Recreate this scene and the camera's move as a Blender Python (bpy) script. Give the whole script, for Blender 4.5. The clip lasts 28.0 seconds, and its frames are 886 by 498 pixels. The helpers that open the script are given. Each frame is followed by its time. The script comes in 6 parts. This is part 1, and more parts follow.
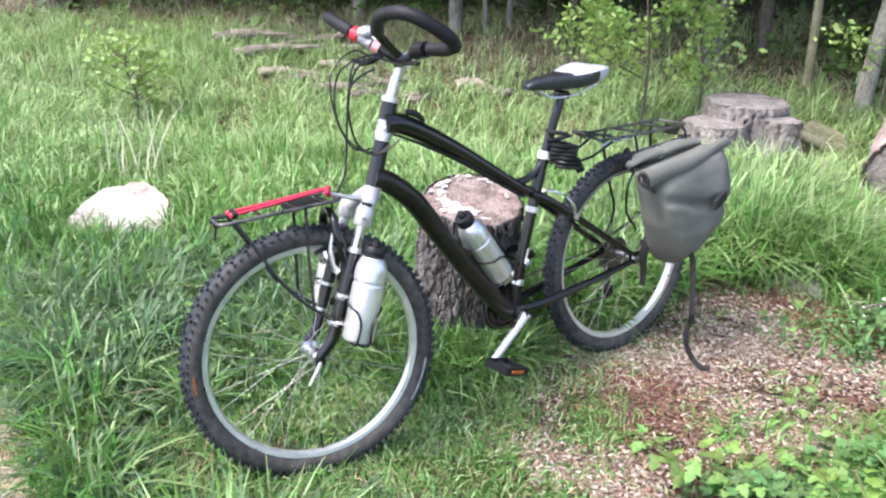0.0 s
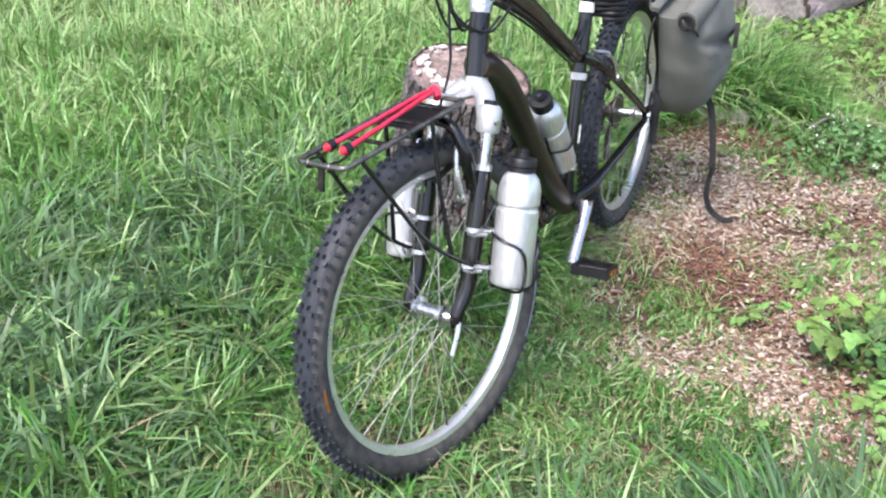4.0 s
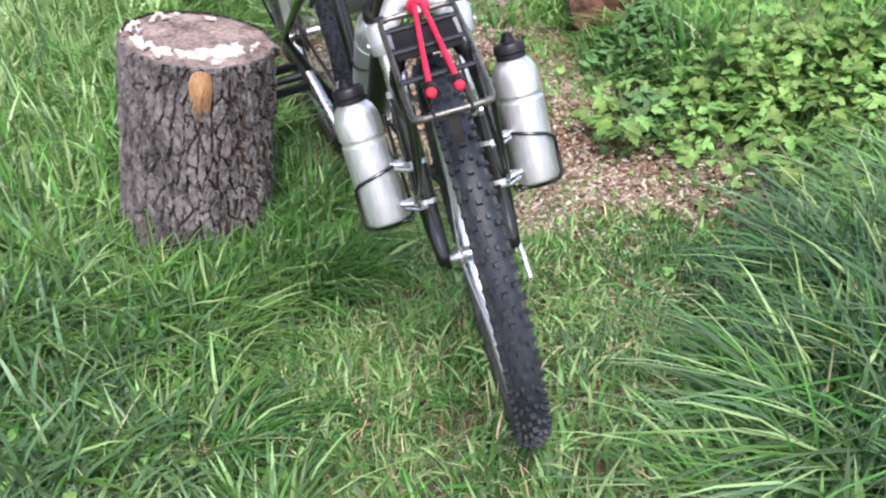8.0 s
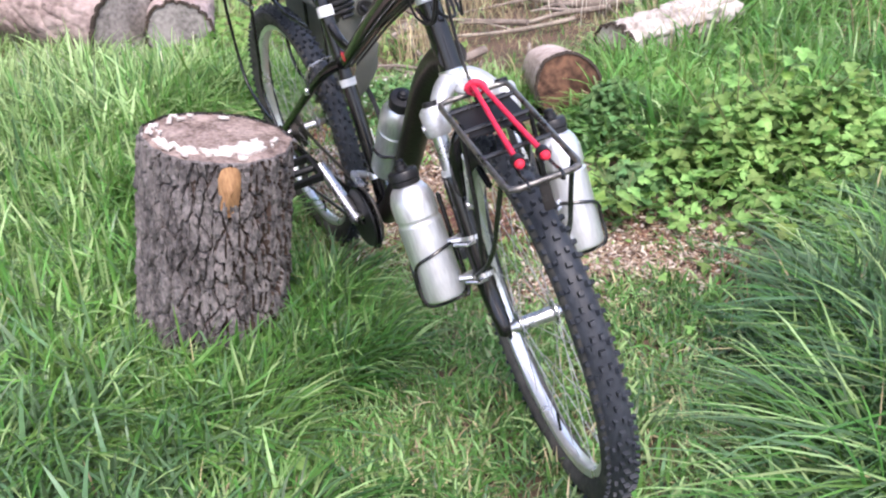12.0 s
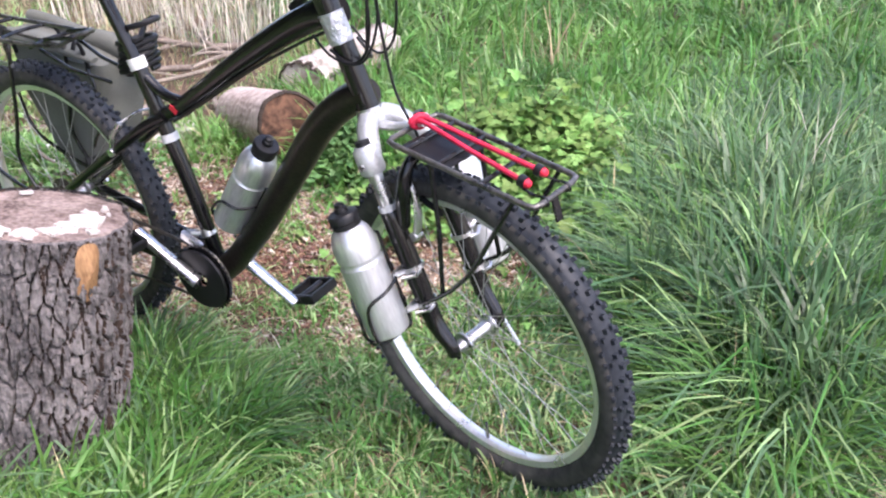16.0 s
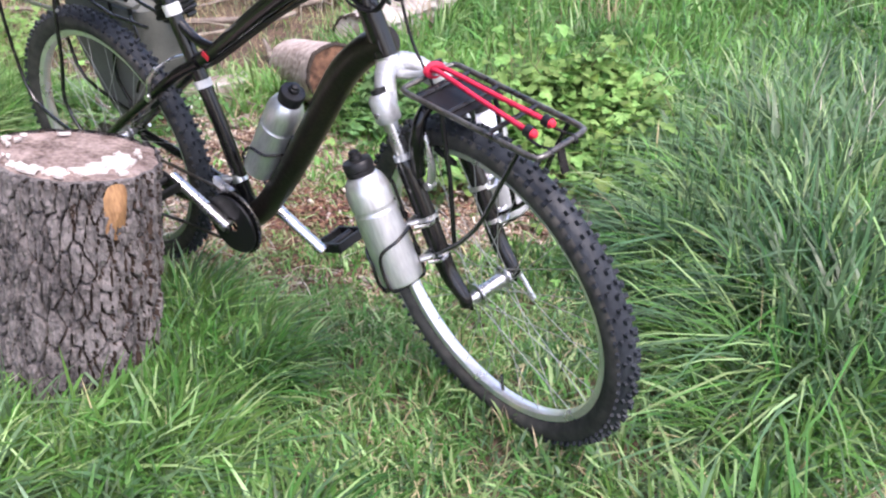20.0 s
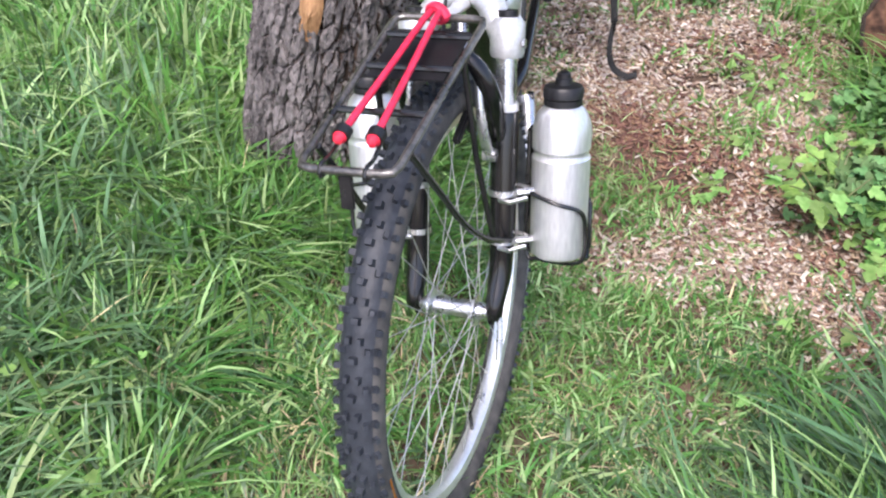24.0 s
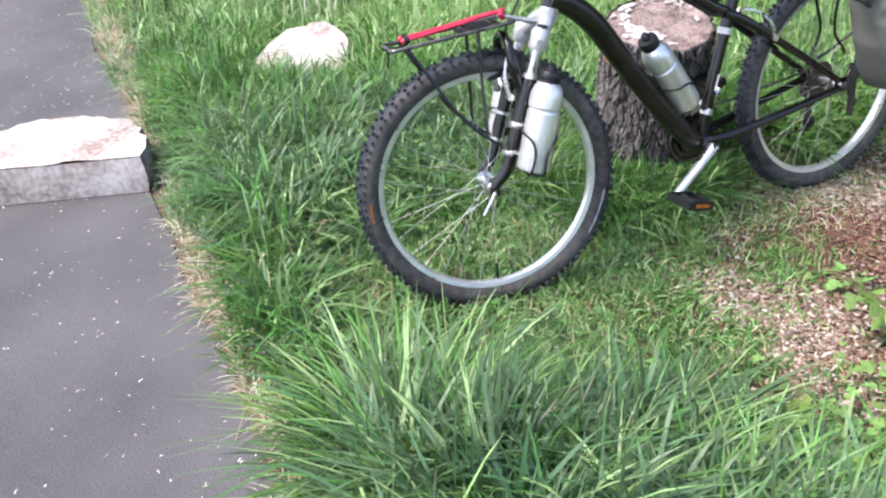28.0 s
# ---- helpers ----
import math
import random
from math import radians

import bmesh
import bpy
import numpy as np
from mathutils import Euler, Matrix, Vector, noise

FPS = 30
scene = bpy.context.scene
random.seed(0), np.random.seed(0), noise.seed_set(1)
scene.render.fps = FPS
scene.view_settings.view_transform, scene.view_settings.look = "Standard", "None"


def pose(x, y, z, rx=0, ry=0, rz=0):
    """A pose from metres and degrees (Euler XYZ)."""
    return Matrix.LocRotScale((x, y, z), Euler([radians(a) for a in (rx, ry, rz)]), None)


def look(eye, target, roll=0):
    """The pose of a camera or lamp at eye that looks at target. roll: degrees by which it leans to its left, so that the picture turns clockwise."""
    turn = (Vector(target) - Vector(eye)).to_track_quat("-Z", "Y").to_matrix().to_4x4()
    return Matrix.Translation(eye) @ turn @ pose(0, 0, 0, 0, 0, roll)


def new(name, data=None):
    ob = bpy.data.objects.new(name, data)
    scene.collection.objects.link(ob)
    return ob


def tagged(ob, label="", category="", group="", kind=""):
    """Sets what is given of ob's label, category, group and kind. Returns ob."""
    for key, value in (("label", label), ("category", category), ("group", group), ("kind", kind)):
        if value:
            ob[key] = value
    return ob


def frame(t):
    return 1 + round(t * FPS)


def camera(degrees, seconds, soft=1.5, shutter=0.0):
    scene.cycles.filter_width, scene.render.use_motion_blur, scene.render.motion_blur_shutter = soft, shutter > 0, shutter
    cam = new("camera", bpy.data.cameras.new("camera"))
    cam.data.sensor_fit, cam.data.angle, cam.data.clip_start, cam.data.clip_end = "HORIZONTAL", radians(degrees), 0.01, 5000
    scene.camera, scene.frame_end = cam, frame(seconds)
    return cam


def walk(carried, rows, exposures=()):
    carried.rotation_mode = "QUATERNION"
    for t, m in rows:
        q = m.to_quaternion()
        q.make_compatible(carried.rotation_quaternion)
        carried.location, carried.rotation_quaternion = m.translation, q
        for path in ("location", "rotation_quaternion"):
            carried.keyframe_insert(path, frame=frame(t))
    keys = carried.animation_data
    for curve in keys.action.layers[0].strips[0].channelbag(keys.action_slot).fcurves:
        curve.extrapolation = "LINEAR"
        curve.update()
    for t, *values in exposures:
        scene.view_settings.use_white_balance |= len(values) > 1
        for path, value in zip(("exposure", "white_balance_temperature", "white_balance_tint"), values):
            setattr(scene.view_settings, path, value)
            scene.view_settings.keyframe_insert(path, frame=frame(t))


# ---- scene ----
SUN_AZ = 236.0
EXPOSURES = [(t, s, 6400, w) for t, s, w in ((0.0, 1.78, 16), (2.0, 1.68, 16), (6.0, 1.53, 15), (8.0, 1.44, 16), (11.0, 1.46, 18), (14.0, 1.60, 22), (20.0, 1.56, 22), (23.0, 1.52, 20), (25.0, 1.60, 17), (28.0, 1.64, 16))]
PATH = [
    (0, (-0.133, -2.705, 1.444), (-0.405, -0.87, 0.697), 0.3),
    (0.5, (-0.151, -2.624, 1.444), (-0.436, -0.796, 0.682), -0.8),
    (1, (-0.183, -2.542, 1.452), (-0.477, -0.729, 0.659), -2.1),
    (1.5, (-0.304, -2.514, 1.434), (-0.552, -0.722, 0.581), -2.5),
    (2, (-0.516, -2.529, 1.415), (-0.605, -0.764, 0.48), -5.0),
    (2.5, (-0.688, -2.467, 1.403), (-0.634, -0.727, 0.417), -3.9),
    (3, (-0.815, -2.304, 1.364), (-0.67, -0.575, 0.37), -3.9),
    (3.5, (-0.992, -2.209, 1.349), (-0.669, -0.518, 0.331), -0.9),
    (5.5, (-1.562, -1.721, 1.249), (-0.608, -0.322, 0.185), -3.2),
    (6, (-1.729, -1.623, 1.243), (-0.572, -0.402, 0.161), -2.5),
    (6.5, (-1.767, -1.436, 1.193), (-0.463, -0.383, 0.101), -2.5),
    (7, (-1.769, -1.332, 1.197), (-0.42, -0.348, 0.096), -4.2),
    (7.5, (-1.844, -1.26, 1.201), (-0.428, -0.395, 0.085), -3.2),
    (8, (-1.902, -1.232, 1.208), (-0.431, -0.501, 0.068), -4.6),
    (8.5, (-1.922, -1.258, 1.211), (-0.365, -0.676, 0.099), -0.1),
    (9, (-1.901, -1.291, 1.22), (-0.314, -0.672, 0.172), 3.3),
    (9.5, (-1.901, -1.293, 1.218), (-0.336, -0.599, 0.185), 4.3),
    (10, (-1.898, -1.303, 1.209), (-0.359, -0.551, 0.176), 3.8),
    (10.5, (-1.889, -1.304, 1.211), (-0.353, -0.533, 0.187), 3.0),
    (11, (-1.934, -1.244, 1.217), (-0.386, -0.48, 0.207), 1.0),
    (11.5, (-2.04, -1.14, 1.218), (-0.432, -0.462, 0.24), -3.3),
    (13.5, (-2.008, -0.612, 1.233), (-0.28, -0.42, 0.245), -4.7),
    (14, (-2.073, -0.501, 1.255), (-0.323, -0.559, 0.287), -4.5),
    (14.5, (-2.105, -0.504, 1.236), (-0.35, -0.679, 0.293), -1.6),
    (15, (-2.106, -0.507, 1.233), (-0.355, -0.713, 0.289), -1.5),
    (15.5, (-2.095, -0.447, 1.243), (-0.362, -0.741, 0.289), -3.6),
    (16, (-2.094, -0.394, 1.248), (-0.368, -0.751, 0.302), -0.4),
    (16.5, (-2.108, -0.385, 1.239), (-0.369, -0.713, 0.305), 0.9),
    (17, (-2.114, -0.376, 1.25), (-0.385, -0.68, 0.292), 1.5),
    (17.5, (-2.115, -0.384, 1.245), (-0.375, -0.636, 0.291), 1.1),
    (18, (-2.123, -0.383, 1.239), (-0.375, -0.577, 0.286), -0.1),
    (18.5, (-2.121, -0.386, 1.235), (-0.386, -0.56, 0.256), -0.5),
    (19, (-2.125, -0.393, 1.233), (-0.395, -0.567, 0.244), -0.7),
    (19.5, (-2.131, -0.416, 1.224), (-0.411, -0.597, 0.22), -1.2),
    (20, (-2.125, -0.489, 1.234), (-0.415, -0.684, 0.215), -1.0),
    (20.5, (-2.097, -0.617, 1.216), (-0.386, -0.726, 0.186), 0.4),
    (22.5, (-1.651, -1.113, 1.219), (-0.148, -0.536, 0.032), 0.6),
    (23, (-1.619, -1.247, 1.241), (-0.299, -0.365, 0.025), 1.1),
    (23.5, (-1.497, -1.348, 1.201), (-0.383, -0.277, -0.069), -3.7),
    (24, (-1.337, -1.431, 1.245), (-0.407, -0.257, -0.08), 1.7),
    (24.5, (-1.161, -1.584, 1.239), (-0.615, -0.17, -0.065), -0.4),
    (25, (-0.947, -1.753, 1.258), (-0.782, -0.217, -0.013), -4.5),
    (25.5, (-0.859, -1.985, 1.25), (-0.874, -0.391, 0.042), -8.9),
    (26, (-0.713, -2.21, 1.289), (-0.822, -0.605, 0.1), -8.0),
    (26.5, (-0.485, -2.377, 1.289), (-0.772, -0.761, 0.147), -4.5),
    (27, (-0.386, -2.553, 1.33), (-0.796, -0.936, 0.226), -5.9),
    (27.5, (-0.295, -2.679, 1.35), (-0.781, -1.078, 0.255), -4.3),
    (28, (-0.120, -2.669, 1.372), (-0.760, -1.076, 0.345), -5.6),
]
cam = camera(52.2, 28.0, soft=2.2)
walk(cam, [(t, look(eye, target, roll)) for t, eye, target, roll in PATH], EXPOSURES)

# ---- light: a bright, thinly clouded day ----
world = bpy.data.worlds.new("sky")
scene.world = world
world.use_nodes = True
wn = world.node_tree.nodes
sky = wn.new("ShaderNodeTexSky")
sky.sky_type, sky.sun_disc = "NISHITA", False
sky.sun_elevation, sky.sun_rotation = radians(58), radians(SUN_AZ)
sky.air_density, sky.dust_density, sky.ozone_density = 1.0, 3.0, 1.0
world.node_tree.links.new(sky.outputs[0], wn["Background"].inputs[0])
wn["Background"].inputs[1].default_value = 0.15
sun = new("sun", bpy.data.lights.new("sun", "SUN"))
sun.data.energy, sun.data.angle, sun.data.color = 1.35, radians(26), (1.0, 0.975, 0.94)
sun_dir = Vector((math.sin(radians(SUN_AZ)) * math.cos(radians(58)), math.cos(radians(SUN_AZ)) * math.cos(radians(58)), math.sin(radians(58))))
sun.matrix_world = look(sun_dir * 30, (0, 0, 0))


# ---- materials ----
def mat(name, a, b, scale=8.0, rough=0.6, metal=0.0, bump=0.0, bscale=60.0, fine=None, spec=0.5, island=0.0, obj=0.0, stretch=None, rvar=0.1, coat=0.0, through_light=0.0):
    """Two colours mixed by coarse and fine noise, with relief; island and obj vary the lightness piece by piece."""
    m = bpy.data.materials.new(name)
    m.use_nodes = True
    n, l = m.node_tree.nodes, m.node_tree.links
    p = n["Principled BSDF"]
    co = n.new("ShaderNodeTexCoord")
    vec = co.outputs["Object"]
    if stretch:
        mp = n.new("ShaderNodeMapping")
        mp.inputs["Scale"].default_value = stretch
        l.new(vec, mp.inputs["Vector"])
        vec = mp.outputs["Vector"]
    t1, t2 = n.new("ShaderNodeTexNoise"), n.new("ShaderNodeTexNoise")
    for t, s, d in ((t1, scale, 4.0), (t2, fine or scale * 9, 3.0)):
        t.inputs["Scale"].default_value, t.inputs["Detail"].default_value = s, d
        l.new(vec, t.inputs["Vector"])
    add = n.new("ShaderNodeMath")
    add.operation = "MULTIPLY_ADD"
    add.inputs[1].default_value = 0.45
    l.new(t2.outputs["Fac"], add.inputs[0])
    half = n.new("ShaderNodeMath")
    half.operation = "MULTIPLY"
    half.inputs[1].default_value = 0.55
    l.new(t1.outputs["Fac"], half.inputs[0])
    l.new(half.outputs[0], add.inputs[2])
    ramp = n.new("ShaderNodeValToRGB")
    ramp.color_ramp.elements[0].position, ramp.color_ramp.elements[1].position = 0.36, 0.64
    ramp.color_ramp.elements[0].color, ramp.color_ramp.elements[1].color = (*a, 1), (*b, 1)
    l.new(add.outputs[0], ramp.inputs["Fac"])
    col = ramp.outputs["Color"]
    for amount, node, socket in ((island, "ShaderNodeNewGeometry", "Random Per Island"), (obj, "ShaderNodeObjectInfo", "Random")):
        if amount:
            src, hsv, mr = n.new(node), n.new("ShaderNodeHueSaturation"), n.new("ShaderNodeMapRange")
            mr.inputs["To Min"].default_value, mr.inputs["To Max"].default_value = 1 - amount, 1 + amount
            l.new(src.outputs[socket], mr.inputs["Value"])
            l.new(mr.outputs["Result"], hsv.inputs["Value"])
            l.new(col, hsv.inputs["Color"])
            hm = n.new("ShaderNodeMapRange")
            hm.inputs["To Min"].default_value, hm.inputs["To Max"].default_value = 0.5 - amount * 0.06, 0.5 + amount * 0.05
            l.new(src.outputs[socket], hm.inputs["Value"])
            l.new(hm.outputs["Result"], hsv.inputs["Hue"])
            col = hsv.outputs["Color"]
    l.new(col, p.inputs["Base Color"])
    rr = n.new("ShaderNodeMapRange")
    rr.inputs["To Min"].default_value, rr.inputs["To Max"].default_value = max(0.02, rough - rvar), min(1, rough + rvar)
    l.new(t1.outputs["Fac"], rr.inputs["Value"])
    l.new(rr.outputs["Result"], p.inputs["Roughness"])
    p.inputs["Metallic"].default_value = metal
    p.inputs["Specular IOR Level"].default_value = spec
    p.inputs["Coat Weight"].default_value = coat
    if bump:
        t3, bp = n.new("ShaderNodeTexNoise"), n.new("ShaderNodeBump")
        t3.inputs["Scale"].default_value, t3.inputs["Detail"].default_value = bscale, 5.0
        l.new(vec, t3.inputs["Vector"])
        bp.inputs["Strength"].default_value, bp.inputs["Distance"].default_value = bump, 0.01
        l.new(t3.outputs["Fac"], bp.inputs["Height"])
        l.new(bp.outputs["Normal"], p.inputs["Normal"])
    if through_light:
        tr, mx = n.new("ShaderNodeBsdfTranslucent"), n.new("ShaderNodeMixShader")
        l.new(col, tr.inputs["Color"])
        mx.inputs["Fac"].default_value = through_light
        l.new(p.outputs[0], mx.inputs[1])
        l.new(tr.outputs[0], mx.inputs[2])
        l.new(mx.outputs[0], n["Material Output"].inputs["Surface"])
    return m


BLACK_PAINT = mat("black_paint", (0.003, 0.003, 0.0035), (0.010, 0.0095, 0.009), 14, 0.24, spec=0.32, coat=0.45, bump=0.02, bscale=200)
MUDDY_PAINT = mat("muddy_paint", (0.004, 0.0036, 0.0032), (0.019, 0.0145, 0.0115), 20, 0.36, spec=0.28, bump=0.12, bscale=160, fine=120, coat=0.2)
FOIL = mat("silver_foil", (0.42, 0.44, 0.47), (0.80, 0.82, 0.85), 60, 0.3, metal=0.7, bump=0.8, bscale=90)
BLACK_METAL = mat("black_steel", (0.005, 0.005, 0.0055), (0.014, 0.0135, 0.013), 30, 0.24, spec=0.6)
WORN_STEEL = mat("worn_black_steel", (0.010, 0.0098, 0.0095), (0.13, 0.122, 0.108), 34, 0.30, metal=0.35, spec=0.7, fine=210, coat=0.5)
BLACK_PLASTIC = mat("black_plastic", (0.006, 0.006, 0.007), (0.015, 0.015, 0.016), 30, 0.42, spec=0.35, bump=0.05, bscale=300)
FOAM = mat("black_foam", (0.007, 0.007, 0.008), (0.018, 0.018, 0.02), 40, 0.55, spec=0.3, bump=0.2, bscale=260)
RUBBER = mat("tyre_rubber", (0.013, 0.0155, 0.020), (0.034, 0.039, 0.047), 9, 0.52, bump=0.15, bscale=120, spec=0.3)
SIDEWALL = mat("tyre_sidewall", (0.022, 0.022, 0.0225), (0.098, 0.092, 0.083), 5, 0.78, bump=0.2, bscale=150, spec=0.3)
ALU = mat("brushed_aluminium", (0.60, 0.61, 0.62), (0.86, 0.87, 0.88), 22, 0.36, metal=0.80, bump=0.12, bscale=70, stretch=(1, 1, 0.2))
RIM_ALU = mat("rim_aluminium", (0.72, 0.72, 0.71), (0.90, 0.90, 0.89), 18, 0.30, metal=0.75, bump=0.06, bscale=80)
STEEL = mat("bright_steel", (0.5, 0.5, 0.5), (0.72, 0.72, 0.72), 30, 0.28, metal=0.95)
DARK_STEEL = mat("oily_steel", (0.06, 0.055, 0.05), (0.16, 0.145, 0.13), 40, 0.42, metal=0.8)
SILVER_PAINT = mat("silver_paint", (0.40, 0.41, 0.415), (0.58, 0.59, 0.595), 26, 0.36, metal=0.5, bump=0.03, bscale=120)
WHITE_BAND = mat("white_band", (0.50, 0.50, 0.48), (0.72, 0.72, 0.70), 40, 0.5)
RED_CORD = mat("red_cord", (0.46, 0.009, 0.036), (0.68, 0.024, 0.075), 90, 0.6, bump=0.3, bscale=500)
RED_PLASTIC = mat("red_plastic", (0.5, 0.012, 0.03), (0.68, 0.03, 0.06), 60, 0.4)
ORANGE = mat("amber_reflector", (0.26, 0.075, 0.012), (0.40, 0.13, 0.025), 90, 0.25)
CANVAS = mat("olive_canvas", (0.100, 0.104, 0.090), (0.170, 0.174, 0.150), 7, 0.85, bump=0.25, bscale=700, fine=420)
WEBBING = mat("black_webbing", (0.008, 0.008, 0.008), (0.02, 0.02, 0.02), 90, 0.8, bump=0.2, bscale=500)
PALE_RED = mat("faded_red_plastic", (0.50, 0.20, 0.21), (0.66, 0.36, 0.36), 60, 0.45)
SADDLE_BLACK = mat("saddle_black", (0.012, 0.013, 0.016), (0.03, 0.032, 0.038), 20, 0.33, coat=0.3, bump=0.05, bscale=200)
SPOKE = mat("dull_spoke", (0.34, 0.34, 0.33), (0.58, 0.58, 0.56), 30, 0.5, metal=0.7)
SADDLE_GREY = mat("saddle_grey", (0.36, 0.38, 0.42), (0.52, 0.54, 0.58), 20, 0.35, coat=0.3, bump=0.05, bscale=200)


# ---- mesh helpers ----
class Geo:
    """Vertices and faces of one mesh, gathered piece by piece."""

    def __init__(self):
        self.v, self.f, self.m = [], [], []

    def add(self, verts, faces, mi=0):
        k = len(self.v)
        self.v.extend(Vector(p) for p in verts)
        self.f.extend(tuple(i + k for i in f) for f in faces)
        self.m.extend([mi] * len(faces))
        return self

    def tube(self, pts, r, n=10, closed=False, smooth=0, flat=1.0, mi=0, up=None):
        pts = [Vector(p) for p in pts]
        rs = list(r) if isinstance(r, (list, tuple)) else [r] * len(pts)
        if smooth:
            q, qr, c = [], [], len(pts)
            for i in range(c if closed else c - 1):
                p0, p1, p2, p3 = (pts[(i + d) % c] if closed else pts[min(max(i + d, 0), c - 1)] for d in (-1, 0, 1, 2))
                for s in range(smooth):
                    t = s / smooth
                    q.append(0.5 * (2 * p1 + (p2 - p0) * t + (2 * p0 - 5 * p1 + 4 * p2 - p3) * t * t + (3 * p1 - p0 - 3 * p2 + p3) * t**3))
                    qr.append(rs[i] * (1 - t) + rs[(i + 1) % c] * t)
            if not closed:
                q.append(pts[-1])
                qr.append(rs[-1])
            pts, rs = q, qr
        c = len(pts)
        tang = []
        for i in range(c):
            a, b = (pts[i - 1], pts[(i + 1) % c]) if closed else (pts[max(i - 1, 0)], pts[min(i + 1, c - 1)])
            tang.append((b - a).normalized())
        ref = Vector(up) if up else (Vector((0, 0, 1)) if abs(tang[0].z) < 0.9 else Vector((1, 0, 0)))
        u = (ref - tang[0] * ref.dot(tang[0])).normalized()
        verts = []
        for i in range(c):
            u = (u - tang[i] * u.dot(tang[i])).normalized()
            w = tang[i].cross(u)
            for k in range(n):
                a = 2 * math.pi * k / n
                verts.append(pts[i] + rs[i] * (math.cos(a) * u * flat + math.sin(a) * w))
        faces = []
        for i in range(c if closed else c - 1):
            j = (i + 1) % c
            faces += [(i * n + k, i * n + (k + 1) % n, j * n + (k + 1) % n, j * n + k) for k in range(n)]
        if not closed:
            faces += [tuple(range(n - 1, -1, -1)), tuple((c - 1) * n + k for k in range(n))]
        return self.add(verts, faces, mi)

    def lathe(self, profile, m=Matrix(), n=24, mi=0, closed=False, wob=None):
        """Turns (radius, height) pairs about z."""
        verts = []
        for i, (r, z) in enumerate(profile):
            for k in range(n):
                a = 2 * math.pi * k / n
                rr = max(r, 1e-5) * (wob(a, z) if wob else 1)
                verts.append(m @ Vector((rr * math.cos(a), rr * math.sin(a), z)))
        c = len(profile)
        faces = []
        for i in range(c if closed else c - 1):
            j = (i + 1) % c
            faces += [(i * n + k, i * n + (k + 1) % n, j * n + (k + 1) % n, j * n + k) for k in range(n)]
        if not closed:
            faces += [tuple(range(n - 1, -1, -1)), tuple((c - 1) * n + k for k in range(n))]
        return self.add(verts, faces, mi)

    def box(self, size, m=Matrix(), bev=0.0, mi=0):
        bm = bmesh.new()
        bmesh.ops.create_cube(bm, size=1.0, matrix=Matrix.Diagonal((*size, 1)))
        if bev:
            bmesh.ops.bevel(bm, geom=bm.edges[:], offset=bev, segments=2, affect="EDGES")
        bm.verts.index_update()
        self.add([m @ v.co for v in bm.verts], [[v.index for v in f.verts] for f in bm.faces], mi)
        bm.free()
        return self

    def mesh(self, name, mats, m=Matrix(), angle=40):
        me = bpy.data.meshes.new(name)
        me.from_pydata([m @ p for p in self.v], [], self.f)
        for x in mats if isinstance(mats, (list, tuple)) else [mats]:
            me.materials.append(x)
        me.polygons.foreach_set("material_index", self.m)
        me.polygons.foreach_set("use_smooth", [True] * len(self.f))
        me.set_sharp_from_angle(angle=radians(angle))
        me.validate()
        return me


def part(name, geo, material, parent, label="", m=Matrix(), angle=40):
    ob = new(name, geo.mesh(name, material, m, angle))
    ob.parent = parent
    if label:
        ob["label"] = label
    return ob


def thing(name, label, category, at=Matrix(), group="", kind=""):
    ob = new(name)
    ob.empty_display_size = 0.1
    ob.matrix_world = at
    return tagged(ob, label, category, group, kind)


def solid(name, geo, material, at, label, category, group="", kind="", angle=40):
    """A thing of one mesh, its vertices given in the world and its origin at `at`."""
    m = Matrix.Translation(at)
    ob = new(name, geo.mesh(name, material, m.inverted(), angle))
    ob.matrix_world = m
    return tagged(ob, label, category, group, kind)


def axis(p, d):
    """A matrix at p whose z runs along d."""
    return Matrix.Translation(p) @ Vector(d).to_track_quat("Z", "X").to_matrix().to_4x4()


def frame_of(o, x, y, z):
    return Matrix(((x[0], y[0], z[0], o[0]), (x[1], y[1], z[1], o[1]), (x[2], y[2], z[2], o[2]), (0, 0, 0, 1)))


rng = random.Random(7)
nr = np.random.default_rng(11)

# ---- the plan ----
# the path's edge runs from EDGE along EDGE_DIR; the meadow lies on the side of EDGE_N
EDGE, EDGE_DIR, EDGE_N = np.array((-1.0, -1.56)), np.array((-0.680, 0.733)), np.array((0.733, 0.680))
# the bicycle leans to its right; x ahead, y to its left, z up, from the rear axle
BIKE = frame_of((0.0383, 0.0756, 0.3345), (-0.6879, -0.7258, 0.0004), (0.7241, -0.6863, 0.0686), (-0.0495, 0.0475, 0.9976))
# its front wheel and fork are turned to the right; the same from the front axle
FRONT = frame_of((-0.759, -0.731, 0.3335), (-0.8341, -0.5517, 0.0), (0.5458, -0.8251, 0.1460), (-0.0805, 0.1217, 0.9893))


def side(x, y):
    """Metres from the path's edge, into the meadow."""
    return (x - EDGE[0]) * EDGE_N[0] + (y - EDGE[1]) * EDGE_N[1]


def soft(v, a, b):
    t = np.clip((v - a) / (b - a), 0, 1)
    return t * t * (3 - 2 * t)


def wave(x, y, s, k=0.0):
    """Smooth, uneven noise from -1 to 1."""
    return (np.sin(x * s + 1.3 * np.sin(y * s * 0.7 + k) + k) + np.sin(y * s * 1.1 + 1.7 * np.sin(x * s * 0.6 + 2 * k) + 3 * k) + np.sin((x + y) * s * 0.6 + k * 1.7)) / 3


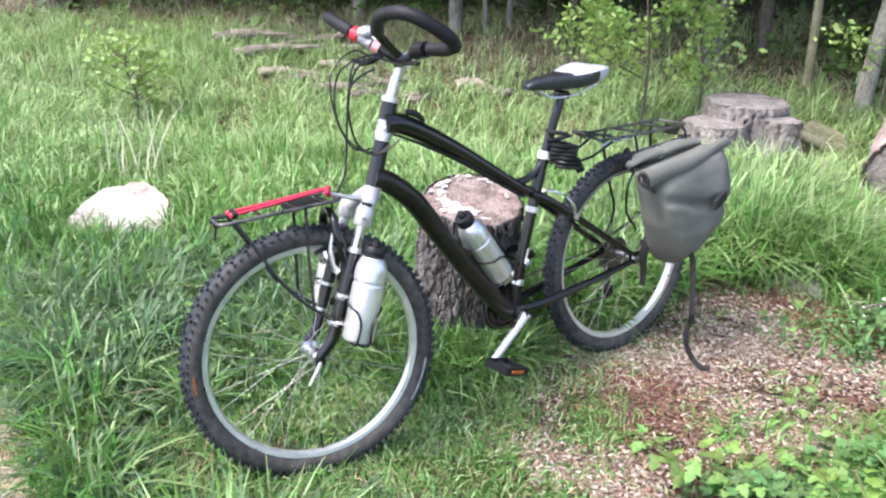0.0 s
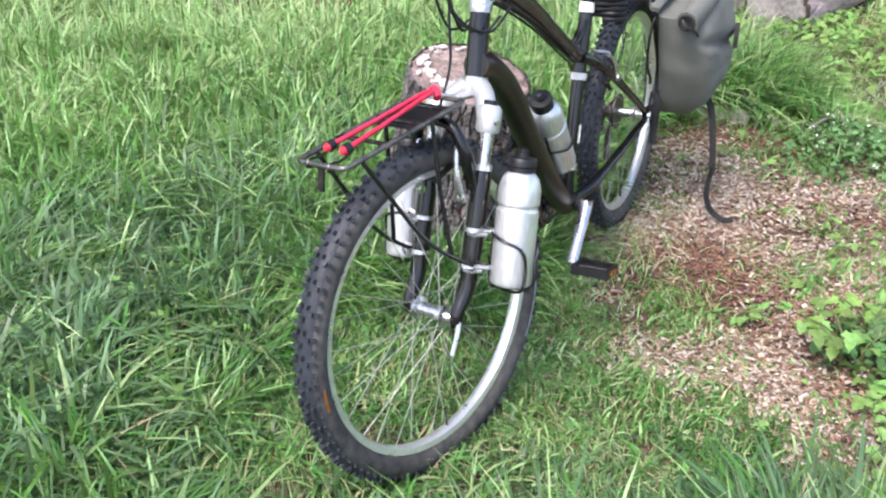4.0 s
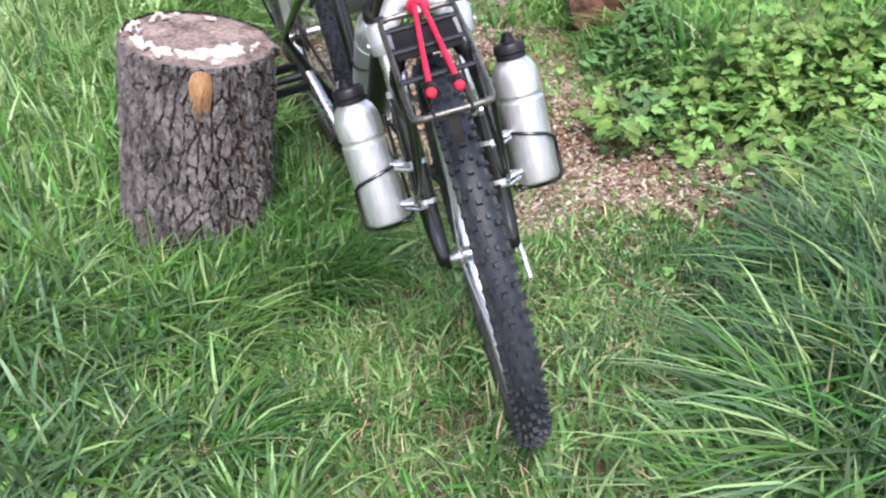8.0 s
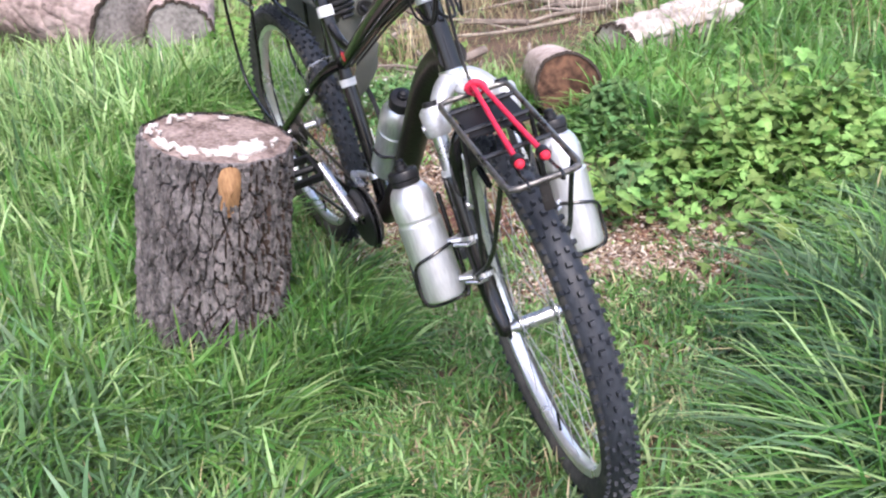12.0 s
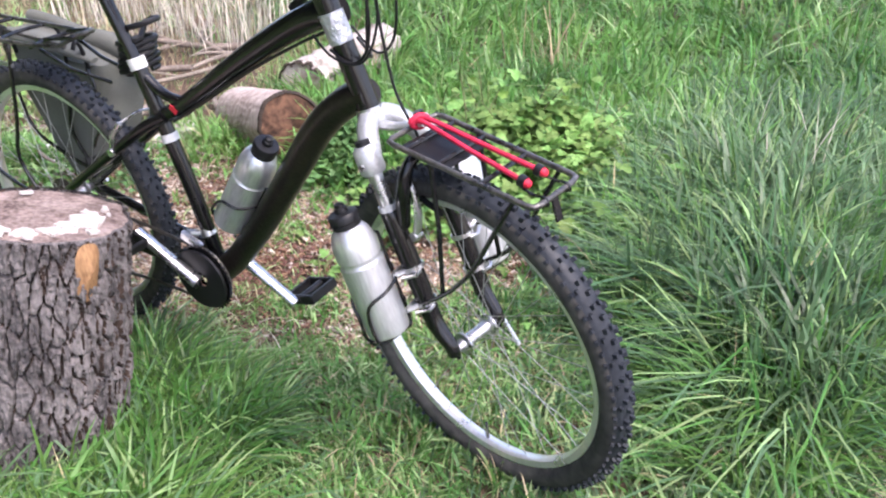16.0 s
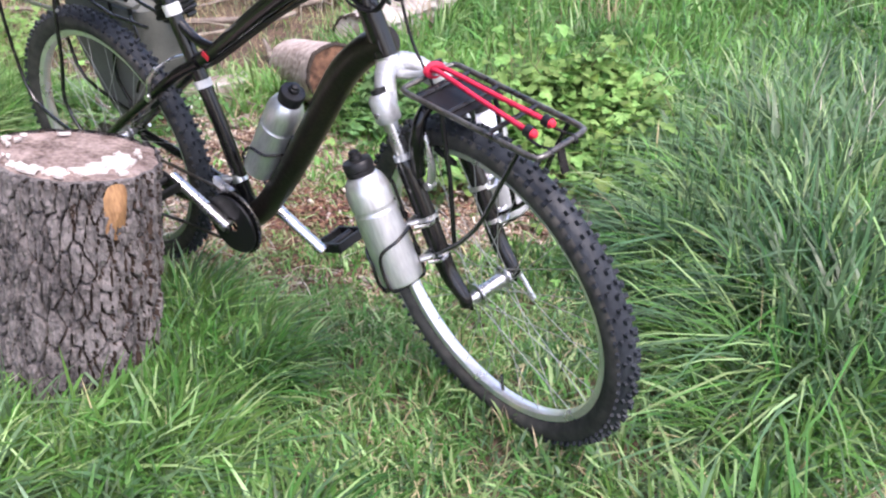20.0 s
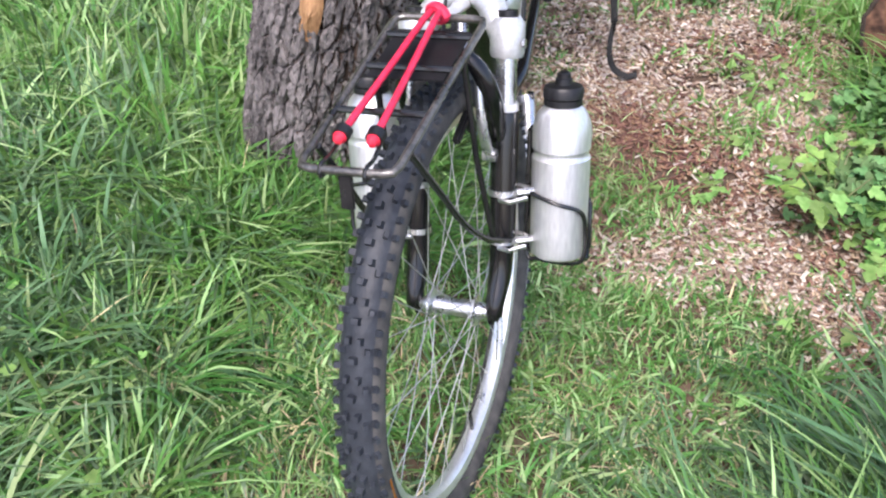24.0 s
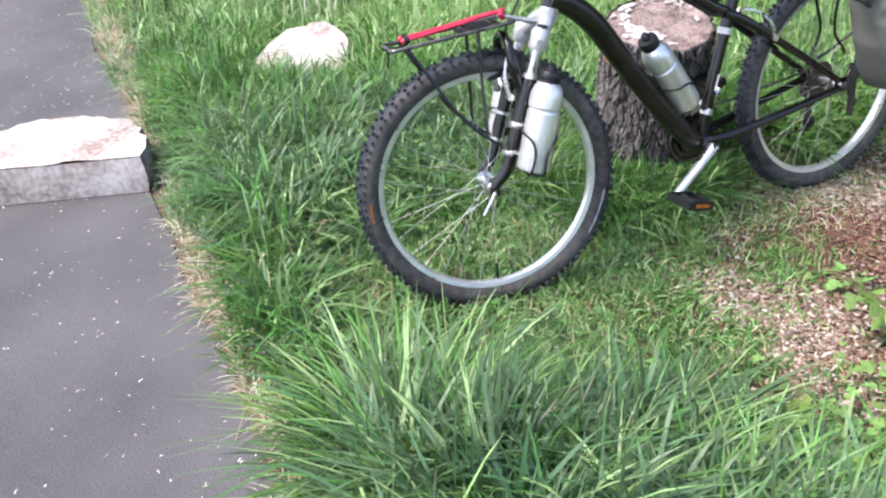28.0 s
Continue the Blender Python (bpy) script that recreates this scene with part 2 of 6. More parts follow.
def ground_z(x, y):
    s = side(x, y)
    rise = soft(np.hypot(x, y), 2.0, 9.0) * 0.25
    bumps = 0.012 * wave(x, y, 5.0, 0.4) + 0.006 * wave(x, y, 13.0, 1.1)
    near = soft(np.minimum(np.hypot(x - 0.04, y - 0.08), np.hypot(x + 0.76, y + 0.73)), 0.05, 0.4)
    return np.where(s > 0, (bumps * near + rise * soft(s, 1, 5)) * soft(s, 0.0, 0.35), -0.05 * soft(-s, 0.0, 0.08))


def chip_cover(x, y):
    """How thickly wood chips cover the ground, 0 to 1."""
    u, v = (x - 0.42) * 0.8 + (y + 0.29) * 0.6, -(x - 0.42) * 0.6 + (y + 0.29) * 0.8
    d = np.hypot(u / 0.90, v / 0.62)
    tail = np.hypot((x - 0.12) / 0.32, (y + 0.95) / 0.36)
    back = np.hypot((x - 0.62) / 0.46, (y - 0.42) / 0.40)
    e = np.minimum(np.minimum(d, tail), back) + 0.22 * wave(x, y, 9.0, 0.7) + 0.14 * wave(x, y, 23.0, 2.0)
    thin = np.exp(-((x + 0.03) / 0.17) ** 2 - ((y + 0.42) / 0.24) ** 2) + 1.2 * np.exp(-((x + 0.30) / 0.12) ** 2 - ((y + 0.42) / 0.20) ** 2)
    trodden = np.exp(-((x + 0.10) / 0.26) ** 2 - ((y + 0.06) / 0.24) ** 2) * (0.60 + 0.5 * wave(x, y, 11.0, 1.1))
    return np.maximum((1 - soft(e, 0.55, 1.12)) * (1 - 0.62 * np.minimum(thin, 1.4)), np.clip(trodden, 0, 0.75))


def lawn(x, y):
    """1 where the grass is trodden short, 0 where it grows tall."""
    d = 9.0
    for ax, ay, bx, by, more in ((-0.35, -0.60, -1.0, -0.58, 0.0), (-0.15, -0.55, -0.75, -0.92, 0.0), (-0.15, -0.30, 0.30, 0.12, 0.10)):
        t = np.clip(((x - ax) * (bx - ax) + (y - ay) * (by - ay)) / ((bx - ax) ** 2 + (by - ay) ** 2), 0, 1)
        d = np.minimum(d, np.hypot(x - ax - t * (bx - ax), y - ay - t * (by - ay)) + more)
    return 1 - soft(d + 0.07 * wave(x, y, 8.0, 0.2), 0.26, 0.54)


# ---- ground, path ----
SOIL = mat("soil", (0.050, 0.032, 0.020), (0.135, 0.085, 0.055), 7, 0.95, bump=0.6, bscale=45, fine=70)
ASPHALT = mat("asphalt", (0.062, 0.059, 0.060), (0.125, 0.119, 0.119), 2.2, 0.8, bump=0.5, bscale=260, fine=330, spec=0.35)


def sheet(name, xs, ys, zf, material, label):
    X, Y = np.meshgrid(xs, ys, indexing="ij")
    Z = zf(X, Y)
    nx, ny = len(xs), len(ys)
    me = bpy.data.meshes.new(name)
    idx = np.arange(nx * ny).reshape(nx, ny)
    quads = np.stack([idx[:-1, :-1], idx[1:, :-1], idx[1:, 1:], idx[:-1, 1:]], -1).reshape(-1, 4)
    me.from_pydata(np.stack([X, Y, Z], -1).reshape(-1, 3).tolist(), [], quads.tolist())
    me.materials.append(material)
    me.polygons.foreach_set("use_smooth", [True] * len(quads))
    return tagged(new(name, me), label, name, kind="structure")


near_steps = np.arange(-4.5, 4.51, 0.06)
far_steps = np.array([5, 6, 8, 11, 15, 20, 30, 50, 90, 160, 300, 600.0])
steps = np.concatenate([-far_steps[::-1], near_steps, far_steps])
sheet("ground", steps, steps, ground_z, SOIL, "brown earth of the meadow under grass and wood chips")


def build_path():
    g = Geo()
    for k in range(-60, 61):
        a = k * 0.25
        w = 0.03 * math.sin(a * 3.1) + 0.02 * math.sin(a * 9.7 + 1) + 0.012 * math.sin(a * 23)
        p = EDGE + EDGE_DIR * a
        for d, z in ((w + 0.030, -0.045), (w + 0.012, -0.003), (-1.0, 0.0), (-2.0, 0.003), (-3.2, 0.0), (-3.25, -0.06)):
            g.v.append(Vector((*(p + EDGE_N * d), z)))
    for i in range(120):
        for k in range(5):
            g.f.append((i * 6 + k, i * 6 + k + 1, i * 6 + 7 + k, i * 6 + 6 + k))
            g.m.append(0)
    ob = new("road", g.mesh("road", ASPHALT))
    return tagged(ob, "grey asphalt cycle path with a crumbling grassy edge", "path", kind="structure")


build_path()

# ---- bicycle ----
BASE = BIKE @ Matrix.Translation((0.55, 0, -0.3345))
bicycle = thing("bicycle", "black hardtail mountain bike with silver fork leaning on a log stump", "bicycle", BASE)
IN_BIKE = BASE.inverted() @ BIKE
IN_FRONT = BASE.inverted() @ FRONT


def bpart(name, g, material, label="", parent=None, front=False, angle=40):
    return part(name, g, material, parent or bicycle, label, IN_FRONT if front else IN_BIKE, angle)


SIDE_PRINT = mat("tyre_print", (0.16, 0.16, 0.155), (0.50, 0.50, 0.48), 90, 0.6)
TURN_Y = Matrix.Rotation(radians(-90), 4, "X")  # z of a lathe to +y


def wheel(name, front):
    m = TURN_Y
    rim = Geo().lathe([(0.2660, -0.004), (0.270, -0.011), (0.2815, -0.0135), (0.283, -0.011), (0.280, -0.009), (0.278, 0.0), (0.280, 0.009), (0.283, 0.011), (0.2815, 0.0135), (0.270, 0.011), (0.2660, 0.004)], m, 72, closed=True)
    w = bpart(name, rim, RIM_ALU, "machined aluminium rim", front=front)
    tyre = Geo()
    prof = []
    for k in range(16):
        a = radians(-58 + 296 * k / 15)
        prof.append((0.3045 + 0.0255 * math.sin(a), 0.0262 * math.cos(a)))
    tyre.lathe(prof, m, 96)
    tyre.f, tyre.m = tyre.f[:-2], tyre.m[:-2]
    n = 96
    tyre.m = [1 if (i // n) < 5 or (i // n) > 9 else 0 for i in range(len(tyre.f))]
    bpart("tyre", tyre, [RUBBER, SIDEWALL], "black knobbly rubber tyre with grey sidewalls", w, front)
    knobs = Geo()
    for k in range(192):
        a = 2 * math.pi * k / 192
        rows = [(-0.0068, 0.0), (0.0068, 0.0)] if k % 4 == 1 else [(0.0, 0.0)] if k % 4 == 3 else [(-0.0150, 0.5), (0.0150, -0.5)] if k % 4 == 2 else []
        rows += [(-0.0232, 1.05), (0.0232, -1.05)] if k % 2 == 0 else []
        for y, tilt in rows:
            r = 0.3045 + math.sqrt(max(0.0282**2 - y * y, 1e-6))
            mm = Matrix.Rotation(a, 4, "Y") @ Matrix.Translation((r, y, 0)) @ Matrix.Rotation(-tilt if y > 0 else -tilt, 4, "Z") @ Matrix.Rotation(rng.uniform(-0.1, 0.1), 4, "X")
            sx, sy, sz = 0.0088, 0.0062 if k % 4 != 3 else 0.0098, 0.0084 if k % 2 else 0.0080
            c = [Vector((dx * sx / 2, dy * sy / 2 * (0.8 if dx > 0 else 1), dz * sz / 2 * (0.8 if dx > 0 else 1))) for dx in (-1, 1) for dy in (-1, 1) for dz in (-1, 1)]
            knobs.add([mm @ p for p in c], [(0, 1, 3, 2), (4, 6, 7, 5), (0, 4, 5, 1), (2, 3, 7, 6), (0, 2, 6, 4), (1, 5, 7, 3)])
    tagged(bpart("tread", knobs, RUBBER, "worn rubber tread knobs", w, front, 20), kind="stuff")
    hub = Geo().lathe([(0.0045, -0.058), (0.0075, -0.056), (0.0085, -0.046), (0.012, -0.042), (0.013, -0.036), (0.0225, -0.0345), (0.0225, -0.031), (0.0135, -0.027), (0.0125, 0.0), (0.0135, 0.027), (0.0225, 0.031), (0.0225, 0.0345), (0.013, 0.036), (0.012, 0.042), (0.0085, 0.046), (0.0075, 0.056), (0.0045, 0.058)], m, 24)
    bpart("hub", hub, STEEL, "polished aluminium hub", w, front)
    for k in range(32):
        s = 1 if k % 2 else -1
        a = 2 * math.pi * k / 32
        lead = 0.95 if (k // 2) % 2 else -0.95
        p = (0.0205 * math.cos(a + lead), s * 0.0325, 0.0205 * math.sin(a + lead))
        q = (0.2665 * math.cos(a), s * 0.003, 0.2665 * math.sin(a))
        bpart("spoke", Geo().tube([p, q], 0.0008, 5), SPOKE, parent=w, front=front)
    valve = Geo().tube([(0, 0, -0.266), (0, 0, -0.225)], 0.003, 8)
    bpart("valve", valve, BLACK_METAL, "black valve stem", w, front)
    for a0, a1, mt, lb in () if not front else ((0.22, 0.62, SIDE_PRINT, "pale printed band on the tyre wall"), (3.02, 3.17, ORANGE, "orange printed mark on the tyre wall")):
        for s in (-1, 1) if mt is not ORANGE else (1,):
            g = Geo()
            for i in range(13):
                a = -(a0 + (a1 - a0) * i / 12)
                for r in (0.3035, 0.3080):
                    g.v.append(Vector((-r * math.cos(a), s * 0.0266, r * math.sin(a))))
            for i in range(12):
                q = (2 * i, 2 * i + 1, 2 * i + 3, 2 * i + 2)
                g.f.append(q if s > 0 else q[::-1])
                g.m.append(0)
            bpart("tyre_mark", g, mt, lb, w, front)
    return w


front_wheel = wheel("front_wheel", True)
rear_wheel = wheel("rear_wheel", False)


def build_frame():
    g = Geo()
    g.tube([(0.932, -0.01, 0.425), (0.885, -0.008, 0.405), (0.81, -0.006, 0.34), (0.72, -0.004, 0.218), (0.62, -0.002, 0.085), (0.53, 0, -0.022), (0.478, 0, -0.068)], [0.026, 0.0285, 0.029, 0.0285, 0.028, 0.028, 0.029], 18, smooth=5)
    bpart("down_tube", g, MUDDY_PAINT, "thick curved black down tube spattered with mud")
    g = Geo().tube([(0.885, -0.01, 0.555), (0.835, -0.008, 0.548), (0.75, -0.006, 0.505), (0.64, -0.004, 0.438), (0.52, -0.002, 0.358), (0.43, 0, 0.30), (0.375, 0, 0.275)], [0.026, 0.026, 0.024, 0.0215, 0.019, 0.017, 0.016], 18, smooth=5)
    bpart("top_tube", g, BLACK_PAINT, "glossy black sloping top tube")
    g = Geo().tube([(0.468, 0, -0.06), (0.43, 0, 0.105), (0.378, 0, 0.275), (0.342, 0, 0.385)], 0.0165, 16, smooth=3)
    bpart("seat_tube", g, BLACK_PAINT, "black seat tube")
    g = Geo().tube([(0.455, 0, 0.322), (0.415, 0, 0.325), (0.385, 0, 0.338), (0.352, 0, 0.362)], [0.010, 0.011, 0.011, 0.012], 12, smooth=4)
    bpart("gusset", g, BLACK_PAINT)
    for s in (-1, 1):
        g = Geo().tube([(0.40, s * 0.010, 0.282), (0.355, s * 0.030, 0.258), (0.296, s * 0.046, 0.215), (0.173, s * 0.057, 0.128), (0.03, s * 0.066, 0.024), (0.0, s * 0.066, 0.0)], [0.013, 0.0125, 0.0115, 0.0105, 0.0095, 0.010], 12, smooth=4)
        bpart("seat_stay", g, BLACK_PAINT)
        g = Geo().tube([(0.455, s * 0.022, -0.058), (0.39, s * 0.040, -0.053), (0.30, s * 0.048, -0.043), (0.16, s * 0.058, -0.026), (0.02, s * 0.066, -0.006)], [0.014, 0.0135, 0.0125, 0.0115, 0.010], 12, smooth=4)
        bpart("chain_stay", g, BLACK_PAINT, "scuffed dark grey chain stay")
        g = Geo().box((0.05, 0.006, 0.04), Matrix.Translation((0.006, s * 0.064, 0.002)), 0.002)
        bpart("dropout", g, BLACK_METAL)
    g = Geo().lathe([(0.021, -0.036), (0.0235, -0.034), (0.0235, 0.034), (0.021, 0.036)], Matrix.Translation((0.468, 0, -0.064)) @ TURN_Y, 20)
    bpart("bottom_bracket", g, BLACK_PAINT)
    ax = Vector((-0.067, 0, 0.205)).normalized()
    a, b = Vector((-0.197, -0.004, 0.405)), Vector((-0.262, -0.012, 0.612))
    g = Geo().tube([a, a.lerp(b, 0.5), b], [0.0215, 0.0195, 0.0215], 20)
    bpart("head_tube", g, BLACK_PAINT, "black head tube with worn silver badge", front=True)
    for p, q in ((a - ax * 0.014, a + ax * 0.001), (b - ax * 0.001, b + ax * 0.012)):
        bpart("headset_cup", Geo().tube([p, q], 0.0235, 20), STEEL, "bright steel headset cup", front=True)
    mid = a.lerp(b, 0.62)
    g = Geo().tube([a.lerp(b, t) for t in (0.54, 0.62, 0.70, 0.78)], [0.0208, 0.0216, 0.0211, 0.0218], 20)
    bpart("foil_tape", g, FOIL, "crumpled silver foil tape round the head tube", front=True)
    # white bands and clamps on the seat tube
    for z, h, lb in ((0.385, 0.022, "silver seat clamp"), (0.232, 0.016, "white tape band")):
        x = 0.342 + (0.385 - z) * 0.327
        g = Geo().tube([(x + h * 0.16, 0, z - h / 2), (x - h * 0.16, 0, z + h / 2)], 0.0185, 18)
        bpart("seat_clamp" if z > 0.3 else "band", g, WHITE_BAND, lb)
    g = Geo().tube([(0.452, 0, 0.012), (0.445, 0, 0.028)], 0.0185, 18)
    bpart("band", g, STEEL, "steel clamp band of the derailleur")
    g = Geo().box((0.004, 0.008, 0.045), Matrix.Translation((0.43, 0.0165, 0.10)) @ Matrix.Rotation(radians(-17), 4, "Y"), 0.001)
    bpart("decal", g, WHITE_BAND, "white decal bars on the seat tube")
    # cables along the top tube
    for k, y in enumerate((-0.014, 0.0, 0.014)):
        g = Geo().tube([(0.86, y, 0.525), (0.78, y, 0.488), (0.64, y, 0.412), (0.52, y, 0.336), (0.43, y, 0.279)], 0.0028, 6, smooth=4)
        bpart("brake_cable", g, BLACK_PLASTIC, "thin black cable under the top tube")
    g = Geo().tube([(0.825, 0.0, 0.577), (0.80, 0.006, 0.572), (0.77, 0.0, 0.548)], [0.008, 0.009, 0.006], 8, smooth=3)
    bpart("cable_stop", g, BLACK_PLASTIC)
    bpart("red_decal", Geo().box((0.02, 0.002, 0.012), Matrix.Translation((0.44, -0.0175, 0.308)) @ Matrix.Rotation(radians(33), 4, "Y"), 0.0005), RED_PLASTIC, "small red decal on the top tube")


def build_fork():
    leg = lambda z, y: Vector((-0.018 - 0.36 * z, y, z))
    for s in (-1, 1):
        g = Geo().tube([(0.0, s * 0.060, -0.006), (-0.004, s * 0.060, 0.012), leg(0.05, s * 0.062), leg(0.12, s * 0.063), leg(0.245, s * 0.063), leg(0.262, s * 0.063)], [0.012, 0.013, 0.0165, 0.018, 0.0185, 0.0165], 16, smooth=3)
        f = bpart("fork_leg", g, BLACK_PAINT, "black lower fork leg", front=True)
        bpart("dropout", Geo().box((0.026, 0.008, 0.032), Matrix.Translation((-0.002, s * 0.055, -0.002)), 0.003), BLACK_METAL, parent=f, front=True)
        g = Geo().tube([leg(0.255, s * 0.063), leg(0.345, s * 0.063)], 0.0135, 16)
        bpart("stanchion", g, STEEL, "grey steel fork stanchion", f, True)
        g = Geo().tube([leg(0.255, s * 0.063), leg(0.27, s * 0.063)], 0.0175, 16)
        bpart("seal", g, SILVER_PAINT, "grey dust seal", f, True)
    g = Geo()
    top = Vector((-0.192, -0.004, 0.392))
    for s in (-1, 1):
        g.tube([leg(0.325, s * 0.063), leg(0.33, s * 0.063), leg(0.365, s * 0.063), leg(0.372, s * 0.063)], [0.020, 0.0225, 0.0225, 0.017], 18)
        g.tube([top, Vector((-0.176, s * 0.03, 0.382)), leg(0.352, s * 0.056)], [0.021, 0.019, 0.018], 14, smooth=4)
    g.tube([top + Vector((0.004, 0, -0.012)), top + Vector((-0.003, 0, 0.008))], 0.0245, 18)
    crown = bpart("fork_crown", g, SILVER_PAINT, "pale silver cast fork crown", front=True)
    g = Geo().tube([(-0.182, -0.003, 0.378), (-0.14, -0.002, 0.384), (-0.095, 0, 0.398), (-0.066, 0, 0.408)], [0.0135, 0.010, 0.008, 0.0065], 12, smooth=4, flat=0.7)
    bpart("arm", g, SILVER_PAINT, "silver arm carrying the rack", crown, True)
    for s in (-1, 1):
        bpart("cap", Geo().tube([leg(0.372, s * 0.063), leg(0.38, s * 0.063)], 0.013, 14), BLACK_PLASTIC, parent=crown, front=True)
        bpart("bolt", Geo().tube([(-0.135, s * 0.085, 0.345), (-0.135, s * 0.089, 0.345)], 0.006, 8), STEEL, parent=crown, front=True)
    g = Geo().tube([leg(0.235, 0.055) + Vector((0.012, 0, 0)), Vector((-0.075, 0.058, 0.30)), Vector((-0.072, 0.040, 0.348)), Vector((-0.072, 0.0, 0.360)), Vector((-0.072, -0.040, 0.348)), Vector((-0.075, -0.058, 0.30)), leg(0.235, -0.055) + Vector((0.012, 0, 0))], [0.014, 0.013, 0.011, 0.0105, 0.011, 0.013, 0.014], 12, smooth=5)
    bpart("fork_brace", g, BLACK_PAINT, "dark arched fork brace", front=True)
    for s in (-1, 1):
        arm = Geo().tube([(-0.062, s * 0.053, 0.222), (-0.055, s * 0.050, 0.26), (-0.062, s * 0.047, 0.30), (-0.078, s * 0.045, 0.338)], [0.0075, 0.007, 0.0055, 0.0055], 10, smooth=4)
        b = bpart("brake_arm", arm, STEEL, "silver rim brake arm", front=True)
        bpart("brake_pad", Geo().box((0.055, 0.010, 0.011), Matrix.Translation((-0.045, s * 0.026, 0.272)) @ Matrix.Rotation(radians(15), 4, "Y"), 0.003), BLACK_PLASTIC, parent=b, front=True)
        bpart("bolt", Geo().tube([(-0.062, s * 0.045, 0.222), (-0.062, s * 0.062, 0.222)], 0.0085, 10), STEEL, parent=b, front=True)
    g = Geo().tube([(-0.078, -0.045, 0.338), (-0.080, 0.0, 0.352), (-0.078, 0.045, 0.338)], 0.002, 6, smooth=4)
    bpart("brake_cable", g, STEEL, "thin steel brake wire", front=True)
    g = Geo().tube([(0.0, 0.055, 0.0), (0.0, 0.066, 0.0)], 0.009, 12).tube([(0.0, 0.066, 0.0), (0.010, 0.070, -0.018), (0.036, 0.072, -0.056)], [0.006, 0.005, 0.0045], 8, smooth=3)
    bpart("quick_release", g, STEEL, "bright steel quick-release lever", front=True)
    bpart("axle_nut", Geo().tube([(0.0, -0.055, 0.0), (0.0, -0.069, 0.0)], 0.009, 10), BLACK_METAL, front=True)
    # stem and butterfly handlebar
    g = Geo().tube([(-0.264, -0.012, 0.618), (-0.284, -0.010, 0.672)], 0.0145, 14).tube([(-0.284, -0.010, 0.668), (-0.296, -0.005, 0.700), (-0.302, 0, 0.714)], [0.0145, 0.014, 0.013], 14, smooth=3)
    g.tube([(-0.302, -0.022, 0.714), (-0.302, 0.022, 0.714)], 0.0185, 14)
    bpart("stem", g, STEEL, "polished quill stem", front=True)
    for s in (-1, 1):
        pts = [(x, s * y, 0.722 + 0.66 * (x + 0.29) + 0.21 * (y - 0.05) if y > 0.02 else 0.713) for x, y in ((-0.302, 0), (-0.294, 0.018), (-0.263, 0.034), (-0.205, 0.084), (-0.182, 0.166), (-0.192, 0.240), (-0.216, 0.273), (-0.255, 0.286), (-0.300, 0.282), (-0.322, 0.258), (-0.320, 0.222), (-0.300, 0.167), (-0.288, 0.108))]
        h = bpart("handlebar", Geo().tube(pts, 0.0112, 12, smooth=5), BLACK_PAINT, "black butterfly handlebar", front=True)
        bpart("grip", Geo().tube(pts[3:10] if s > 0 else [Vector(pts[3]).lerp(Vector(pts[4]), 0.08)] + pts[4:10], 0.0162, 12, smooth=5), FOAM, "thick black foam grip", h, True)
        bpart("grip", Geo().tube(pts[9:12], 0.0160, 12, smooth=4), FOAM, "short grey rubber grip", h, True)
        sh = Geo().tube([(-0.297, s * 0.158, 0.740), (-0.289, s * 0.112, 0.736)], [0.019, 0.021], 14)
        bpart("shifter", sh, [SILVER_PAINT, BLACK_PLASTIC][s > 0], "grip shifter with red ring" if s < 0 else "black grip shifter", h, True)
        if s < 0:
            b3, c4 = Vector(pts[3]), Vector(pts[4])
            bpart("ring", Geo().tube([Vector(pts[2]).lerp(b3, 0.80), b3.lerp(c4, 0.04)], 0.0190, 14), RED_PLASTIC, "red plastic ring", h, True)
            bpart("ring", Geo().tube([Vector(pts[2]).lerp(b3, 0.12), Vector(pts[2]).lerp(b3, 0.34)], 0.0172, 14), PALE_RED, "pale red plastic ring", h, True)
            bpart("bell", Geo().lathe([(0.004, 0.0), (0.024, 0.002), (0.026, 0.010), (0.019, 0.022), (0.004, 0.026)], Matrix.Translation(Vector(pts[2]).lerp(b3, 0.55) + Vector((0, 0, 0.012))), 18), SILVER_PAINT, "silver handlebar bell", h, True)
            bpart("mount", Geo().tube([Vector(pts[2]).lerp(b3, 0.40), Vector(pts[2]).lerp(b3, 0.79)], 0.0150, 14), SILVER_PAINT, "pale grey plastic mount", h, True)
            bpart("ring", Geo().tube([(-0.304, s * 0.180, 0.742), (-0.298, s * 0.159, 0.740)], 0.0195, 14), RED_PLASTIC, "red plastic ring", h, True)
            bpart("bell", Geo().lathe([(0.004, 0.0), (0.022, 0.002), (0.024, 0.010), (0.018, 0.020), (0.004, 0.024)], Matrix.Translation((-0.276, s * 0.115, 0.752)), 18), SILVER_PAINT, "silver handlebar bell", h, True)
        lever = Geo().tube([(-0.283, s * 0.10, 0.727), (-0.25, s * 0.10, 0.712), (-0.232, s * 0.125, 0.708), (-0.238, s * 0.20, 0.714), (-0.245, s * 0.225, 0.712)], [0.011, 0.010, 0.0065, 0.0055, 0.006], 8, smooth=4)
        bpart("brake_lever", lever, BLACK_METAL, "black brake lever", h, True)
        loop = Geo().tube([(-0.24, s * 0.09, 0.712), (-0.20, s * 0.045, 0.725), (-0.165, s * 0.012, 0.69), (-0.15, -0.01, 0.60), (-0.165, -0.012, 0.52), (-0.20, s * 0.022, 0.49), (-0.24, s * 0.03, 0.51)], 0.0027, 6, smooth=6)
        bpart("cable_loop", loop, BLACK_PLASTIC, "black cable looping before the head tube", h, True)
